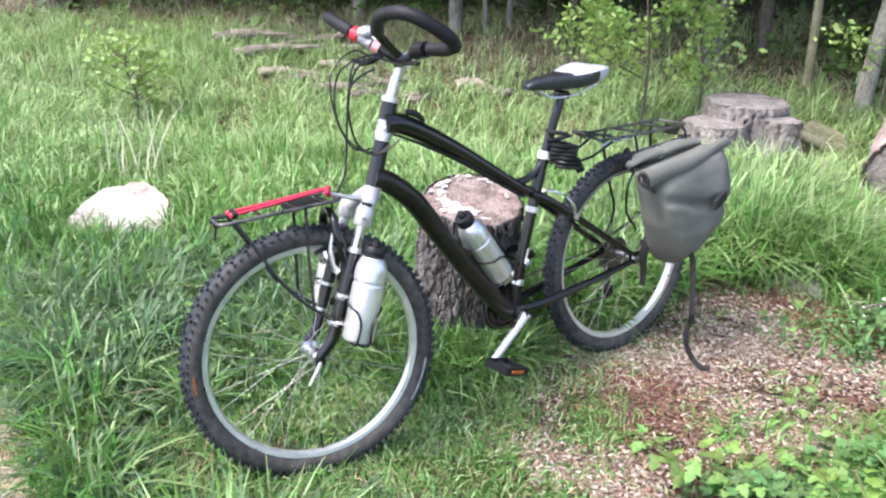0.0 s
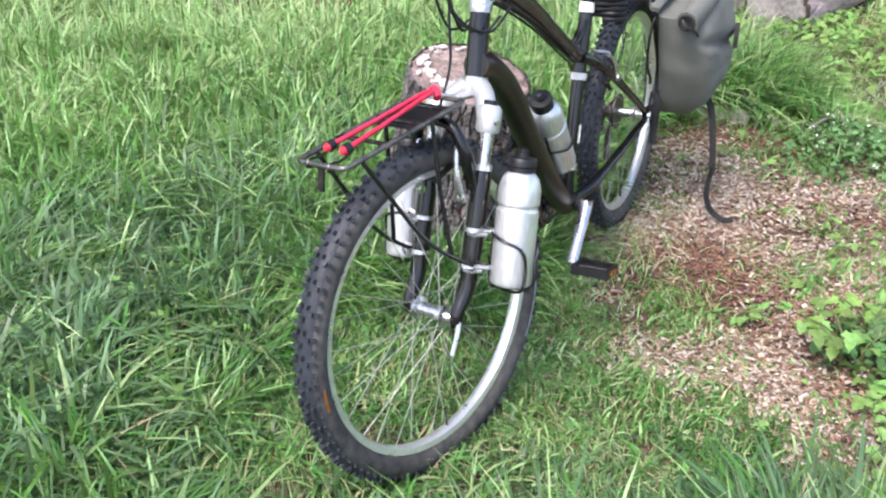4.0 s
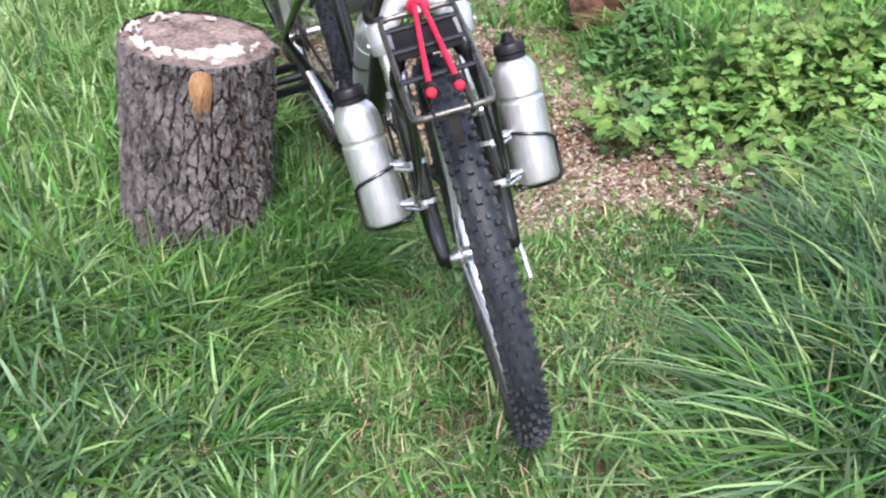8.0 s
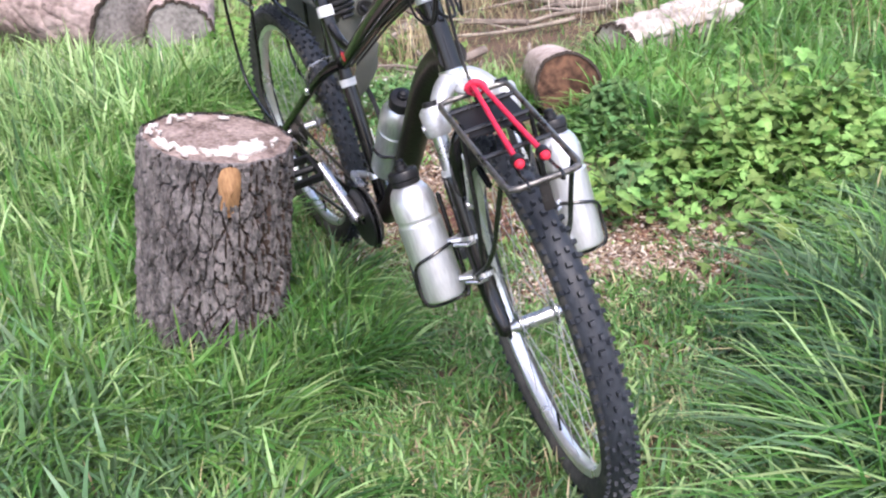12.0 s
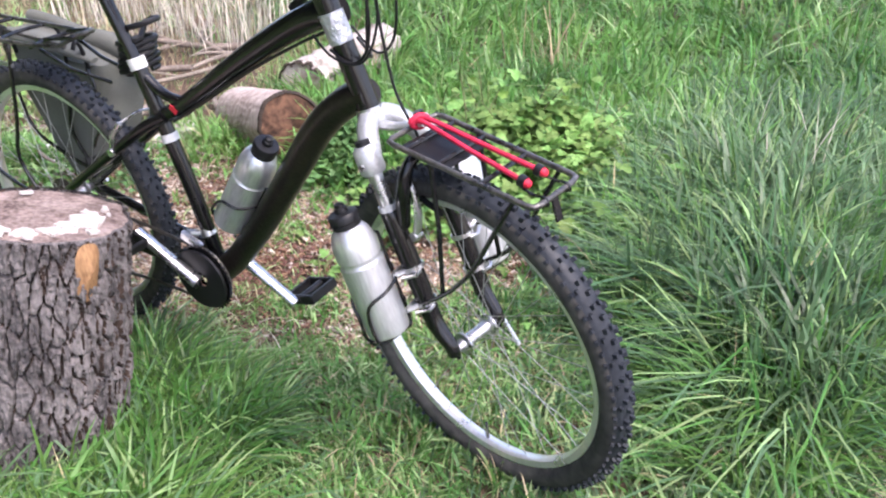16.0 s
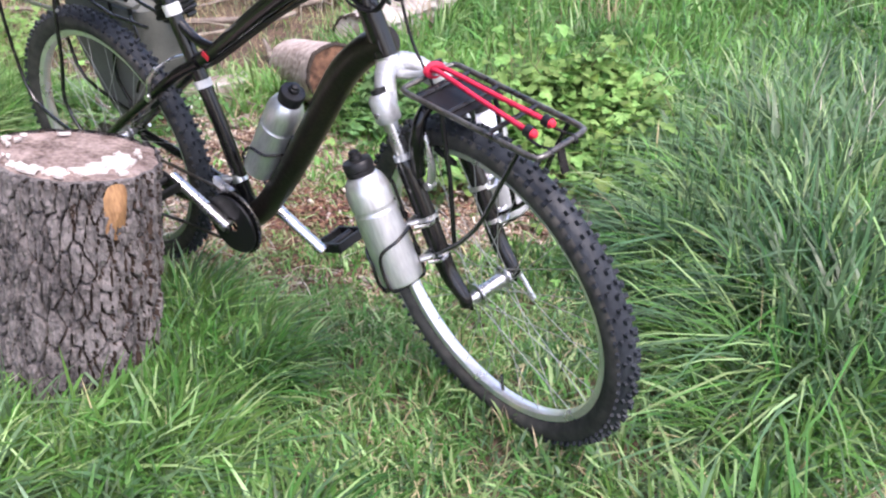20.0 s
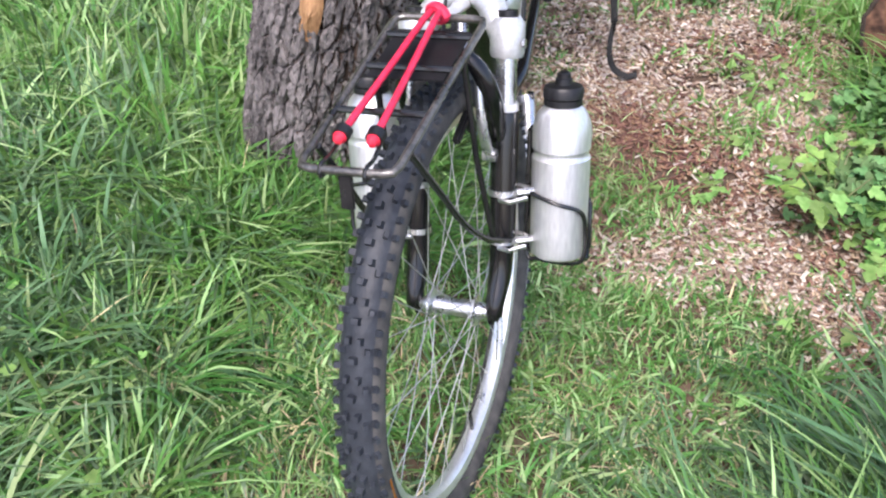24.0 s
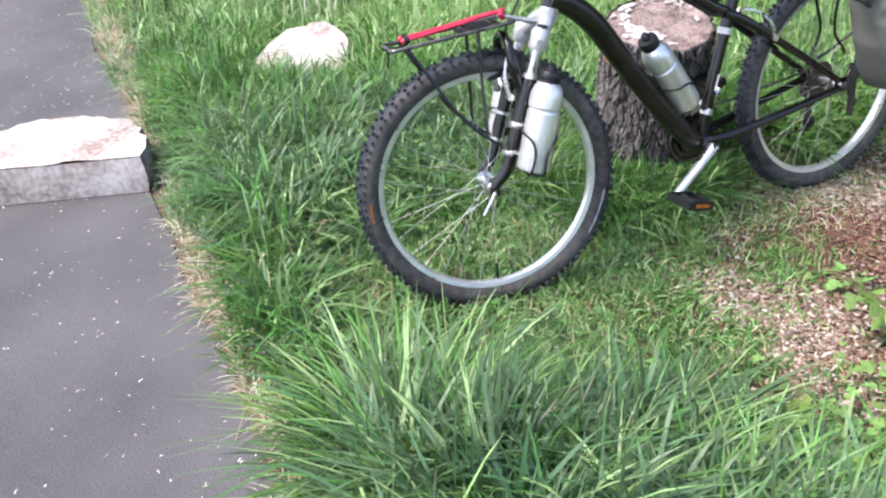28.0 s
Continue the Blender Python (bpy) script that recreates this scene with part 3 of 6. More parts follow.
    g = Geo().tube([(-0.21, 0.04, 0.70), (-0.155, 0.01, 0.66), (-0.138, 0.0, 0.55), (-0.125, 0.0, 0.45), (-0.088, 0.0, 0.385), (-0.079, 0.0, 0.355)], 0.0027, 6, smooth=6)
    bpart("brake_cable", g, BLACK_PLASTIC, "black front brake cable", front=True)
    for pts in (((-0.255, 0.075, 0.716), (-0.205, 0.060, 0.735), (-0.125, 0.030, 0.700), (-0.108, 0.015, 0.610), (-0.135, 0.020, 0.530), (-0.200, 0.034, 0.490), (-0.262, 0.040, 0.522)), ((-0.250, -0.070, 0.716), (-0.190, -0.055, 0.742), (-0.120, -0.030, 0.690), (-0.118, -0.018, 0.590), (-0.160, -0.026, 0.505), (-0.225, -0.036, 0.500), (-0.275, -0.034, 0.530))):
        bpart("gear_cable", Geo().tube(pts, 0.0024, 6, smooth=6), BLACK_PLASTIC, "black gear cable looping round the head tube", front=True)


def build_drive():
    c = Vector((0.468, 0, -0.064))
    ang = math.atan2(-0.098, 0.142)
    d = Vector((math.cos(ang), 0, math.sin(ang)))
    for s, y0 in ((1, 0.052), (-1, -0.072)):
        e = c + d * 0.170 * s
        g = Geo().tube([c + Vector((0, y0, 0)), c + d * 0.05 * s + Vector((0, y0 + s * 0.006, 0)), c + d * 0.12 * s + Vector((0, y0 + s * 0.012, 0)), e + Vector((0, y0 + s * 0.016, 0))], [0.0185, 0.0150, 0.0130, 0.0145], 12, smooth=3, flat=0.75)
        k = bpart("crank_arm", g, STEEL, "polished aluminium crank arm")
        g = Geo().lathe([(0.011, -0.004), (0.013, 0.0), (0.011, 0.008)], Matrix.Translation(c + Vector((0, y0 + s * 0.008, 0))) @ TURN_Y, 14)
        bpart("crank_bolt", g, BLACK_METAL, parent=k)
        p = e + Vector((0, y0 + s * 0.025, 0))
        tilt = Matrix.Translation(p) @ Matrix.Rotation(radians(-16 if s > 0 else 18), 4, "Y")
        g = Geo().box((0.085, 0.009, 0.024), tilt @ Matrix.Translation((0, s * 0.006, 0)), 0.002).box((0.085, 0.009, 0.024), tilt @ Matrix.Translation((0, s * 0.088, 0)), 0.002)
        for x in (-0.038, 0.038):
            g.box((0.010, 0.09, 0.022), tilt @ Matrix.Translation((x, s * 0.047, 0)), 0.002)
        g.tube([tilt @ Vector((0, 0, 0)), tilt @ Vector((0, s * 0.09, 0))], 0.009, 10)
        pd = bpart("pedal", g, BLACK_PLASTIC, "black plastic cage pedal with amber reflector")
        for x in (0.0,) if s > 0 else ():
            bpart("reflector", Geo().box((0.046, 0.003, 0.010), tilt @ Matrix.Translation((x, s * 0.0935, 0)), 0.001), ORANGE, "amber pedal reflector", pd)
    # chain rings, chain, sprockets, derailleurs
    for r, y in ((0.080, -0.052), (0.064, -0.045), (0.044, -0.038)):
        prof = []
        g = Geo()
        n = int(r * 2 * math.pi / 0.0127)
        vs, fs = [], []
        for k in range(n * 2):
            a = math.pi * k / n
            rr = r if k % 2 else r - 0.006
            for yy in (y - 0.0015, y + 0.0015):
                vs += [c + Vector((rr * math.cos(a), yy, rr * math.sin(a))), c + Vector((r * 0.74 * math.cos(a), yy, r * 0.74 * math.sin(a)))]
        q = n * 2
        for k in range(q):
            a, b = 4 * k, 4 * ((k + 1) % q)
            fs += [(a, b, b + 1, a + 1), (a + 3, b + 3, b + 2, a + 2), (a, a + 2, b + 2, b), (a + 1, b + 1, b + 3, a + 3)]
        g.add(vs, fs)
        for k in range(4):
            a = k * math.pi / 2 + 0.4
            g.tube([c + Vector((0.012 * math.cos(a), y, 0.012 * math.sin(a))), c + Vector((r * 0.8 * math.cos(a), y, r * 0.8 * math.sin(a)))], 0.005, 6)
        bpart("chainring", g, BLACK_METAL, "black toothed chainring")
    g = Geo().lathe([(0.018, -0.002), (0.066, -0.003), (0.070, -0.003), (0.072, 0.0), (0.070, 0.003), (0.018, 0.002)], Matrix.Translation(c + Vector((0, -0.061, 0))) @ TURN_Y, 48, closed=True)
    bpart("chain_guard", g, BLACK_PLASTIC, "black plastic chain guard ring")
    cogs = [(0.022 + 0.0042 * k, -0.044 + 0.0038 * k) for k in range(8)]
    cas = None
    for r, y in cogs:
        g = Geo().lathe([(0.015, -0.0009), (r, -0.0009), (r, 0.0009), (0.015, 0.0009)], Matrix.Translation((0, y, 0)) @ TURN_Y, 36, closed=True)
        cas = bpart("sprocket", g, DARK_STEEL, "oily steel sprocket", rear_wheel)
    g = Geo().tube([(0.0, -0.055, 0.0), (0.006, -0.070, -0.03), (0.014, -0.062, -0.062)], [0.012, 0.014, 0.011], 10, smooth=3)
    g.box((0.024, 0.014, 0.085), Matrix.Translation((0.014, -0.042, -0.105)) @ Matrix.Rotation(radians(-8), 4, "Y"), 0.004)
    rd = bpart("rear_derailleur", g, DARK_STEEL, "dark steel rear derailleur")
    for z in (-0.068, -0.138):
        bpart("jockey_wheel", Geo().lathe([(0.004, -0.003), (0.020, -0.003), (0.021, 0.0), (0.020, 0.003), (0.004, 0.003)], Matrix.Translation((0.016 + z * 0.05, -0.038, z)) @ TURN_Y, 20), BLACK_PLASTIC, "small black jockey wheel", rd)
    ch = [c + Vector((0.07 * math.cos(a), -0.045, 0.07 * math.sin(a))) for a in [radians(100 - 20 * i) for i in range(11)]]
    chain = ch + [Vector((0.25, -0.038, -0.140)), Vector((0.02, -0.038, -0.158)), Vector((-0.008, -0.038, -0.140)), Vector((0.018, -0.038, -0.10)), Vector((0.034, -0.034, -0.062)), Vector((0.024, -0.030, -0.03)), Vector((-0.034, -0.028, 0.0)), Vector((-0.024, -0.028, 0.026)), Vector((0.0, -0.028, 0.036)), Vector((0.2, -0.036, 0.02))]
    bpart("chain", Geo().tube(chain, 0.0042, 6, closed=True, flat=0.8), DARK_STEEL, "oily bicycle chain")
    g = Geo().tube([(0.435, -0.018, 0.02), (0.43, -0.040, 0.03)], 0.009, 8).box((0.06, 0.012, 0.022), Matrix.Translation((0.445, -0.045, 0.018)) @ Matrix.Rotation(radians(20), 4, "Y"), 0.003)
    bpart("front_derailleur", g, STEEL, "silver front derailleur cage")
    for s in (-1, 1):
        arm = Geo().tube([(0.265, s * 0.052, 0.19), (0.278, s * 0.054, 0.23), (0.30, s * 0.045, 0.262)], [0.0085, 0.0075, 0.006], 10, smooth=4)
        b = bpart("brake_arm", arm, STEEL, "silver rear brake arm")
        bpart("brake_pad", Geo().box((0.055, 0.010, 0.011), Matrix.Translation((0.246, s * 0.028, 0.162)) @ Matrix.Rotation(radians(-35), 4, "Y"), 0.003), BLACK_PLASTIC, parent=b)
        bpart("bolt", Geo().tube([(0.268, s * 0.045, 0.195), (0.268, s * 0.064, 0.195)], 0.009, 10), STEEL, parent=b)
    g = Geo().tube([(0.30, -0.045, 0.262), (0.305, 0.0, 0.272), (0.30, 0.045, 0.262), (0.325, 0.05, 0.276), (0.352, 0.03, 0.285)], 0.003, 6, smooth=5)
    bpart("brake_cable", g, STEEL, "steel rear brake noodle")
    bpart("axle_nut", Geo().tube([(0.0, 0.062, 0.0), (0.0, 0.078, 0.0)], 0.011, 12).tube([(0.0, 0.074, 0.0), (0.03, 0.08, 0.012)], 0.005, 8), STEEL, "rear quick-release lever")


def build_saddle():
    sec = [(0.414, 0.012, 0.588, 0.010), (0.398, 0.023, 0.598, 0.026), (0.35, 0.028, 0.603, 0.040), (0.29, 0.036, 0.606, 0.052), (0.24, 0.050, 0.609, 0.056), (0.195, 0.070, 0.616, 0.058), (0.15, 0.081, 0.626, 0.054), (0.112, 0.080, 0.632, 0.044), (0.088, 0.064, 0.630, 0.030), (0.076, 0.036, 0.622, 0.014)]
    sec = [(0.414 - (0.414 - x) * 0.84, w * 0.94, z - 0.014 * max(0, 0.25 - x) / 0.17, h) for x, w, z, h in sec]
    g, n = Geo(), 20
    vs, fs = [], []
    for x, w, z, h in sec:
        for k in range(n):
            a = 2 * math.pi * k / n
            sx, sz = math.cos(a), math.sin(a)
            y = w * math.copysign(abs(sx) ** (0.7 if sz > 0 else 0.32), sx)
            zz = z + (0.010 * sz if sz > 0 else h * sz * (0.55 + 0.45 * abs(sx))) - 0.004 * (1 - abs(sx)) * (sz > 0)
            vs.append((x, y, zz))
    for i in range(len(sec) - 1):
        fs += [(i * n + k, i * n + (k + 1) % n, (i + 1) * n + (k + 1) % n, (i + 1) * n + k) for k in range(n)]
    fs += [tuple(range(n - 1, -1, -1)), tuple((len(sec) - 1) * n + k for k in range(n))]
    mi = [1 if (i >= 6 or (i >= 4 and k < n // 2)) else 0 for i in range(len(sec) - 1) for k in range(n)] + [0, 1]
    g.add(vs, fs)
    g.m = mi
    s = bpart("saddle", g, [SADDLE_BLACK, SADDLE_GREY], "black and grey padded bicycle saddle")
    for y in (-0.022, 0.022):
        bpart("rail", Geo().tube([(0.37, y * 0.5, 0.575), (0.33, y, 0.553), (0.24, y, 0.549), (0.16, y * 1.5, 0.572)], 0.0035, 8, smooth=4), STEEL, "steel saddle rail", s)
    g = Geo().tube([(0.343, 0, 0.38), (0.272, 0, 0.552)], 0.0136, 16).tube([(0.272, -0.024, 0.553), (0.272, 0.024, 0.553)], 0.012, 12)
    bpart("seat_post", g, BLACK_PAINT, "glossy black seat post")


def build_racks():
    r = 0.0048
    fr, fl, br, bl = (0.208, -0.057, 0.371), (0.205, 0.050, 0.371), (-0.092, -0.062, 0.396), (-0.092, 0.055, 0.396)

    def corner(p, q, d=0.015):
        p, q = Vector(p), Vector(q)
        return p + (q - p).normalized() * d

    loop = []
    for p, prev, nxt in ((fr, br, fl), (fl, fr, bl), (bl, fl, br), (br, bl, fr)):
        loop += [corner(p, prev), Vector(p).lerp((corner(p, prev) + corner(p, nxt)) / 2, 0.45), corner(p, nxt)]
    rail = bpart("front_rack", Geo().tube(loop, r, 10, closed=True), WORN_STEEL, "black tubular steel front rack with worn paint", front=True)
    lerp = lambda a, b, t: Vector(a).lerp(Vector(b), t)
    for t in (0.14, 0.37, 0.66):
        bpart("crossbar", Geo().tube([lerp(br, fr, t), lerp(bl, fl, t)], 0.0042, 8), BLACK_METAL, parent=rail, front=True)
    a, b, c, d = lerp(br, fr, 0.15), lerp(br, fr, 0.36), lerp(bl, fl, 0.36), lerp(bl, fl, 0.15)
    g = Geo().box((0.105, 0.095, 0.003), Matrix.Translation((a + b + c + d) / 4 + Vector((0, 0, -0.004))) @ Matrix.Rotation(radians(4.8), 4, "Y"), 0.001)
    bpart("plate", g, BLACK_PLASTIC, "flat grey rack plate", rail, True)
    g = Geo().box((0.004, 0.016, 0.042), Matrix.Translation((0.207, -0.006, 0.347)) @ Matrix.Rotation(radians(-12), 4, "Y"), 0.0015)
    tab = bpart("bracket", g, BLACK_METAL, "black drilled lamp bracket", rail, True)
    for s, f in ((-1, fr), (1, fl)):
        bpart("stay", Geo().tube([(0.168, s * 0.053, 0.372), (0.12, s * 0.058, 0.29), (0.075, s * 0.064, 0.212), (0.03, s * 0.070, 0.158), (0.0, s * 0.074, 0.132), (-0.030, s * 0.078, 0.108), (-0.05, s * 0.076, 0.095)], 0.0042, 8, smooth=3), BLACK_METAL, parent=rail, front=True)
        bpart("strut", Geo().tube([(0.0, s * 0.056, 0.385), (0.004, s * 0.060, 0.26), (0.006, s * 0.072, 0.138)], 0.0042, 8), BLACK_METAL, parent=rail, front=True)
        # bottle cage of the fork leg
        bot, top = Vector((-0.078, s * 0.133, 0.058)), Vector((-0.146, s * 0.136, 0.300))
        m = axis(bot, top - bot)
        side_y = (m.to_3x3().inverted() @ Vector((0, -s, 0))).normalized()
        side_y.z = 0
        side_y.normalize()
        out = -side_y
        fx = Vector((-side_y.y, side_y.x, 0))
        R = 0.0408
        P = lambda ca, cb, z: m @ (out * (ca * R) + fx * (cb * R) + Vector((0, 0, z)))
        cage = Geo()
        for b in (-1, 1):
            cage.tube([P(-1.05, 0.22 * b, 0.175), P(-1.06, 0.22 * b, 0.09), P(-1.05, 0.22 * b, 0.0), P(-0.55, 0.3 * b, -0.008), P(0.5, 0.35 * b, -0.008), P(0.95, 0.40 * b, 0.004), P(0.97, 0.36 * b, 0.045), P(0.84, 0.62 * b, 0.074), P(0.12, 1.04 * b, 0.088), P(-0.75, 0.75 * b, 0.095), P(-1.05, 0.22 * b, 0.098)], 0.003, 8, smooth=5)
        cage.tube([P(0.93, -0.42, 0.004), P(0.99, 0, -0.004), P(0.93, 0.42, 0.004)], 0.003, 8, smooth=5)
        cage.tube([P(-1.05, -0.22, 0.175), P(-1.05, 0.22, 0.175)], 0.003, 8)
        for z in (0.04, 0.11):
            cage.box((0.03, 0.004, 0.02), Matrix.Translation(P(-1.07, 0, z)), 0.001)
        cg = bpart("bottle_cage", cage, BLACK_METAL, "black wire bottle cage on the fork leg", front=True)
        for z in (0.093, 0.157):
            lc = Vector((-0.018 - 0.36 * z, s * 0.063, z))
            g = Geo().lathe([(0.0195, -0.004), (0.0212, -0.004), (0.0212, 0.004), (0.0195, 0.004)], axis(lc, (-0.36, 0, 1)), 18, closed=True)
            g.tube([lc + Vector((0.020, 0, 0)), lc + Vector((0.024, s * 0.016, 0)), lc + Vector((0.010, s * 0.036, 0.0))], 0.0035, 6)
            g.tube([lc + Vector((-0.020, 0, 0)), lc + Vector((-0.012, s * 0.034, 0.0))], 0.0035, 6)
            g.tube([lc + Vector((0.0, s * 0.018, 0)), lc + Vector((-0.006, s * 0.042, 0.002))], 0.005, 8)
            bpart("hose_clamp", g, STEEL, "bright steel hose clamp", cg, True)
    # cage of the down tube bottle
    bot, top = Vector((0.520, 0.004, 0.062)), Vector((0.665, 0.008, 0.280))
    m = axis(bot, top - bot)
    R = 0.041
    back = m.to_3x3().inverted() @ Vector((0.8, 0, -0.6))
    back.z = 0
    back.normalize()
    fx = Vector((-back.y, back.x, 0))
    P = lambda ca, cb, z: m @ (back * (ca * R) + fx * (cb * R) + Vector((0, 0, z)))
    cage = Geo()
    for b in (-1, 1):
        cage.tube([P(1.05, 0.2 * b, 0.16), P(1.05, 0.2 * b, 0.0), P(0.4, 0.3 * b, -0.008), P(-0.9, 0.4 * b, 0.0), P(-0.93, 0.45 * b, 0.03), P(-0.4, 0.95 * b, 0.075), P(0.5, 0.95 * b, 0.09), P(1.05, 0.2 * b, 0.10)], 0.003, 8, smooth=5)
    cage.tube([P(-0.9, -0.4, 0.0), P(-0.99, 0, -0.006), P(-0.9, 0.4, 0.0)], 0.003, 8, smooth=5)
    for z in (0.05, 0.11):
        cage.tube([P(1.0, 0, z), P(1.35, 0, z)], 0.006, 8)
    bpart("bottle_cage", cage, BLACK_METAL, "black wire bottle cage on the down tube")
    # rear rack
    z0 = 0.404
    pts = []
    for x, y in ((0.09, -0.058), (-0.20, -0.064), (-0.235, -0.050), (-0.235, 0.050), (-0.20, 0.064), (0.09, 0.058)):
        pts.append(Vector((x, y, z0 - 0.01 * (0.1 - x) / 0.3 * 0.6)))
    g = Geo().tube([(0.205, -0.018, 0.430), (0.14, -0.030, 0.400)] + pts + [(0.14, 0.030, 0.400), (0.205, 0.018, 0.430), (0.222, 0.0, 0.436)], 0.0048, 10, closed=True)
    rack = bpart("rear_rack", g, WORN_STEEL, "black tubular steel rear rack with worn paint")
    for x in (0.09, -0.02, -0.13):
        bpart("crossbar", Geo().tube([(x, -0.060, z0 - 0.004), (x - 0.02, 0, z0 - 0.006), (x, 0.060, z0 - 0.004)], 0.0042, 8, smooth=3), BLACK_METAL, parent=rack)
    bpart("clip", Geo().tube([(0.10, -0.03, 0.41), (0.185, -0.03, 0.425), (0.20, 0.0, 0.43), (0.185, 0.03, 0.425), (0.10, 0.03, 0.41)], 0.004, 8, smooth=4), BLACK_METAL, "sprung rack clip", rack)
    for s in (-1, 1):
        bpart("side_rail", Geo().tube([(0.02, s * 0.068, 0.352), (-0.24, s * 0.070, 0.362)], 0.0045, 8), STEEL if s < 0 else WORN_STEEL, "worn rack side rail", rack)
        bpart("strut", Geo().tube([(0.015, s * 0.060, 0.40), (0.015, s * 0.070, 0.352), (-0.02, s * 0.072, 0.22), (-0.05, s * 0.076, 0.12), (0.0, s * 0.078, 0.03)], 0.0045, 8, smooth=3), BLACK_METAL, parent=rack)
        bpart("strut", Geo().tube([(-0.205, s * 0.062, 0.392), (-0.215, s * 0.072, 0.355), (-0.215, s * 0.074, 0.13), (-0.13, s * 0.078, 0.062), (-0.01, s * 0.078, 0.03)], 0.0045, 8, smooth=3), BLACK_METAL, parent=rack)
        bpart("strut", Geo().tube([(0.10, s * 0.045, 0.392), (0.18, s * 0.04, 0.36), (0.285, s * 0.030, 0.345)], 0.0042, 8), BLACK_METAL, "thin black rack stay", rack)
    bpart("lamp_bracket", Geo().box((0.012, 0.05, 0.03), Matrix.Translation((-0.235, 0, 0.372)), 0.003), BLACK_PLASTIC, "black rear lamp", rack)


def bottle(name, bot, top, m, label, group):
    """An aluminium drinking bottle with a black cap, standing in its cage."""
    bot, top = m @ Vector(bot), m @ Vector(top)
    at = axis(bot, top - bot)
    L = (top - bot).length
    b = thing(name, label, "bottle", at, group)
    R = 0.039
    body = [(0.012, 0.001), (R - 0.006, 0.0), (R - 0.001, 0.004), (R, 0.010), (R, L * 0.555), (R - 0.0022, L * 0.563), (R - 0.0032, L * 0.58), (R - 0.0022, L * 0.597), (R, L * 0.605), (R, L * 0.70), (R - 0.0015, L * 0.735), (R - 0.006, L * 0.785), (R - 0.012, L * 0.815), (0.0225, L * 0.83)]
    part("body", Geo().lathe(body, n=32), ALU, b, "dull brushed aluminium body")
    cap = [(0.022, L * 0.826), (0.0252, L * 0.832), (0.0252, L * 0.862), (0.0236, L * 0.867), (0.0262, L * 0.872), (0.0262, L * 0.915), (0.0242, L * 0.928), (0.013, L * 0.936)]
    c = part("cap", Geo().lathe(cap, n=28), BLACK_PLASTIC, b, "black screw cap")
    part("nozzle", Geo().lathe([(0.0115, L * 0.932), (0.0108, L * 0.965), (0.0088, L * 0.97), (0.0088, L * 0.99), (0.005, L * 1.0)], n=16), BLACK_PLASTIC, c)
    return b


build_frame()
build_fork()
build_drive()
build_saddle()
build_racks()
G_BOT = "drinking bottles on the bicycle"
bottle("drinking_bottle", (-0.078, 0.133, 0.058), (-0.148, 0.134, 0.302), FRONT, "smooth brushed aluminium bottle in a fork leg cage", G_BOT)
bottle("drinking_bottle", (-0.078, -0.133, 0.058), (-0.146, -0.140, 0.302), FRONT, "dented brushed aluminium bottle in a fork leg cage", G_BOT)
bottle("drinking_bottle", (0.522, 0.004, 0.062), (0.668, 0.008, 0.284), BIKE, "brushed aluminium bottle on the down tube", G_BOT)


def build_cord():
    c = thing("bungee_cord", "red elastic cord stretched along the front rack", "cord", FRONT @ Matrix.Translation((-0.07, 0, 0.405)))
    inv = Matrix.Translation((0.07, 0, -0.405))
    for s, e in ((-1, Vector((0.160, -0.024, 0.386))), (1, Vector((0.160, 0.014, 0.386)))):
        k = part("strand", Geo().tube([(-0.076, s * 0.006, 0.412), (-0.05, s * 0.007, 0.414), Vector((0.05, (e.y + s * 0.007) / 2, 0.400)), e], [0.0048, 0.0042, 0.0040, 0.0044], 10, smooth=4), RED_CORD, c, m=inv)
        part("ball", Geo().lathe([(0.001, -0.008), (0.0055, -0.0058), (0.0078, 0.0), (0.0055, 0.0058), (0.001, 0.008)], Matrix.Translation(e + Vector((0.008, 0, -0.001))) @ Matrix.Rotation(radians(90), 4, "Y"), 14), RED_PLASTIC, k, "red plastic end ball", inv)
        part("collar", Geo().tube([e + Vector((-0.005, 0, 0.001)), e + Vector((0.007, 0, -0.001))], 0.0096, 14), BLACK_PLASTIC, k, "black cord collar", inv)
        part("hook", Geo().tube([e + Vector((0.0, s * 0.004, -0.008)), e + Vector((0.025, s * 0.006, -0.012)), e + Vector((0.046, s * 0.006, -0.010)), e + Vector((0.052, s * 0.006, -0.020)), e + Vector((0.040, s * 0.006, -0.024))], 0.0024, 6, smooth=4), BLACK_METAL, k, "black wire hook", inv)
    part("knot", Geo().tube([(-0.082, -0.012, 0.410), (-0.076, 0.0, 0.418), (-0.070, 0.012, 0.410), (-0.078, 0.0, 0.400)], 0.0065, 8, closed=True, smooth=4), RED_CORD, c, m=inv)


build_cord()

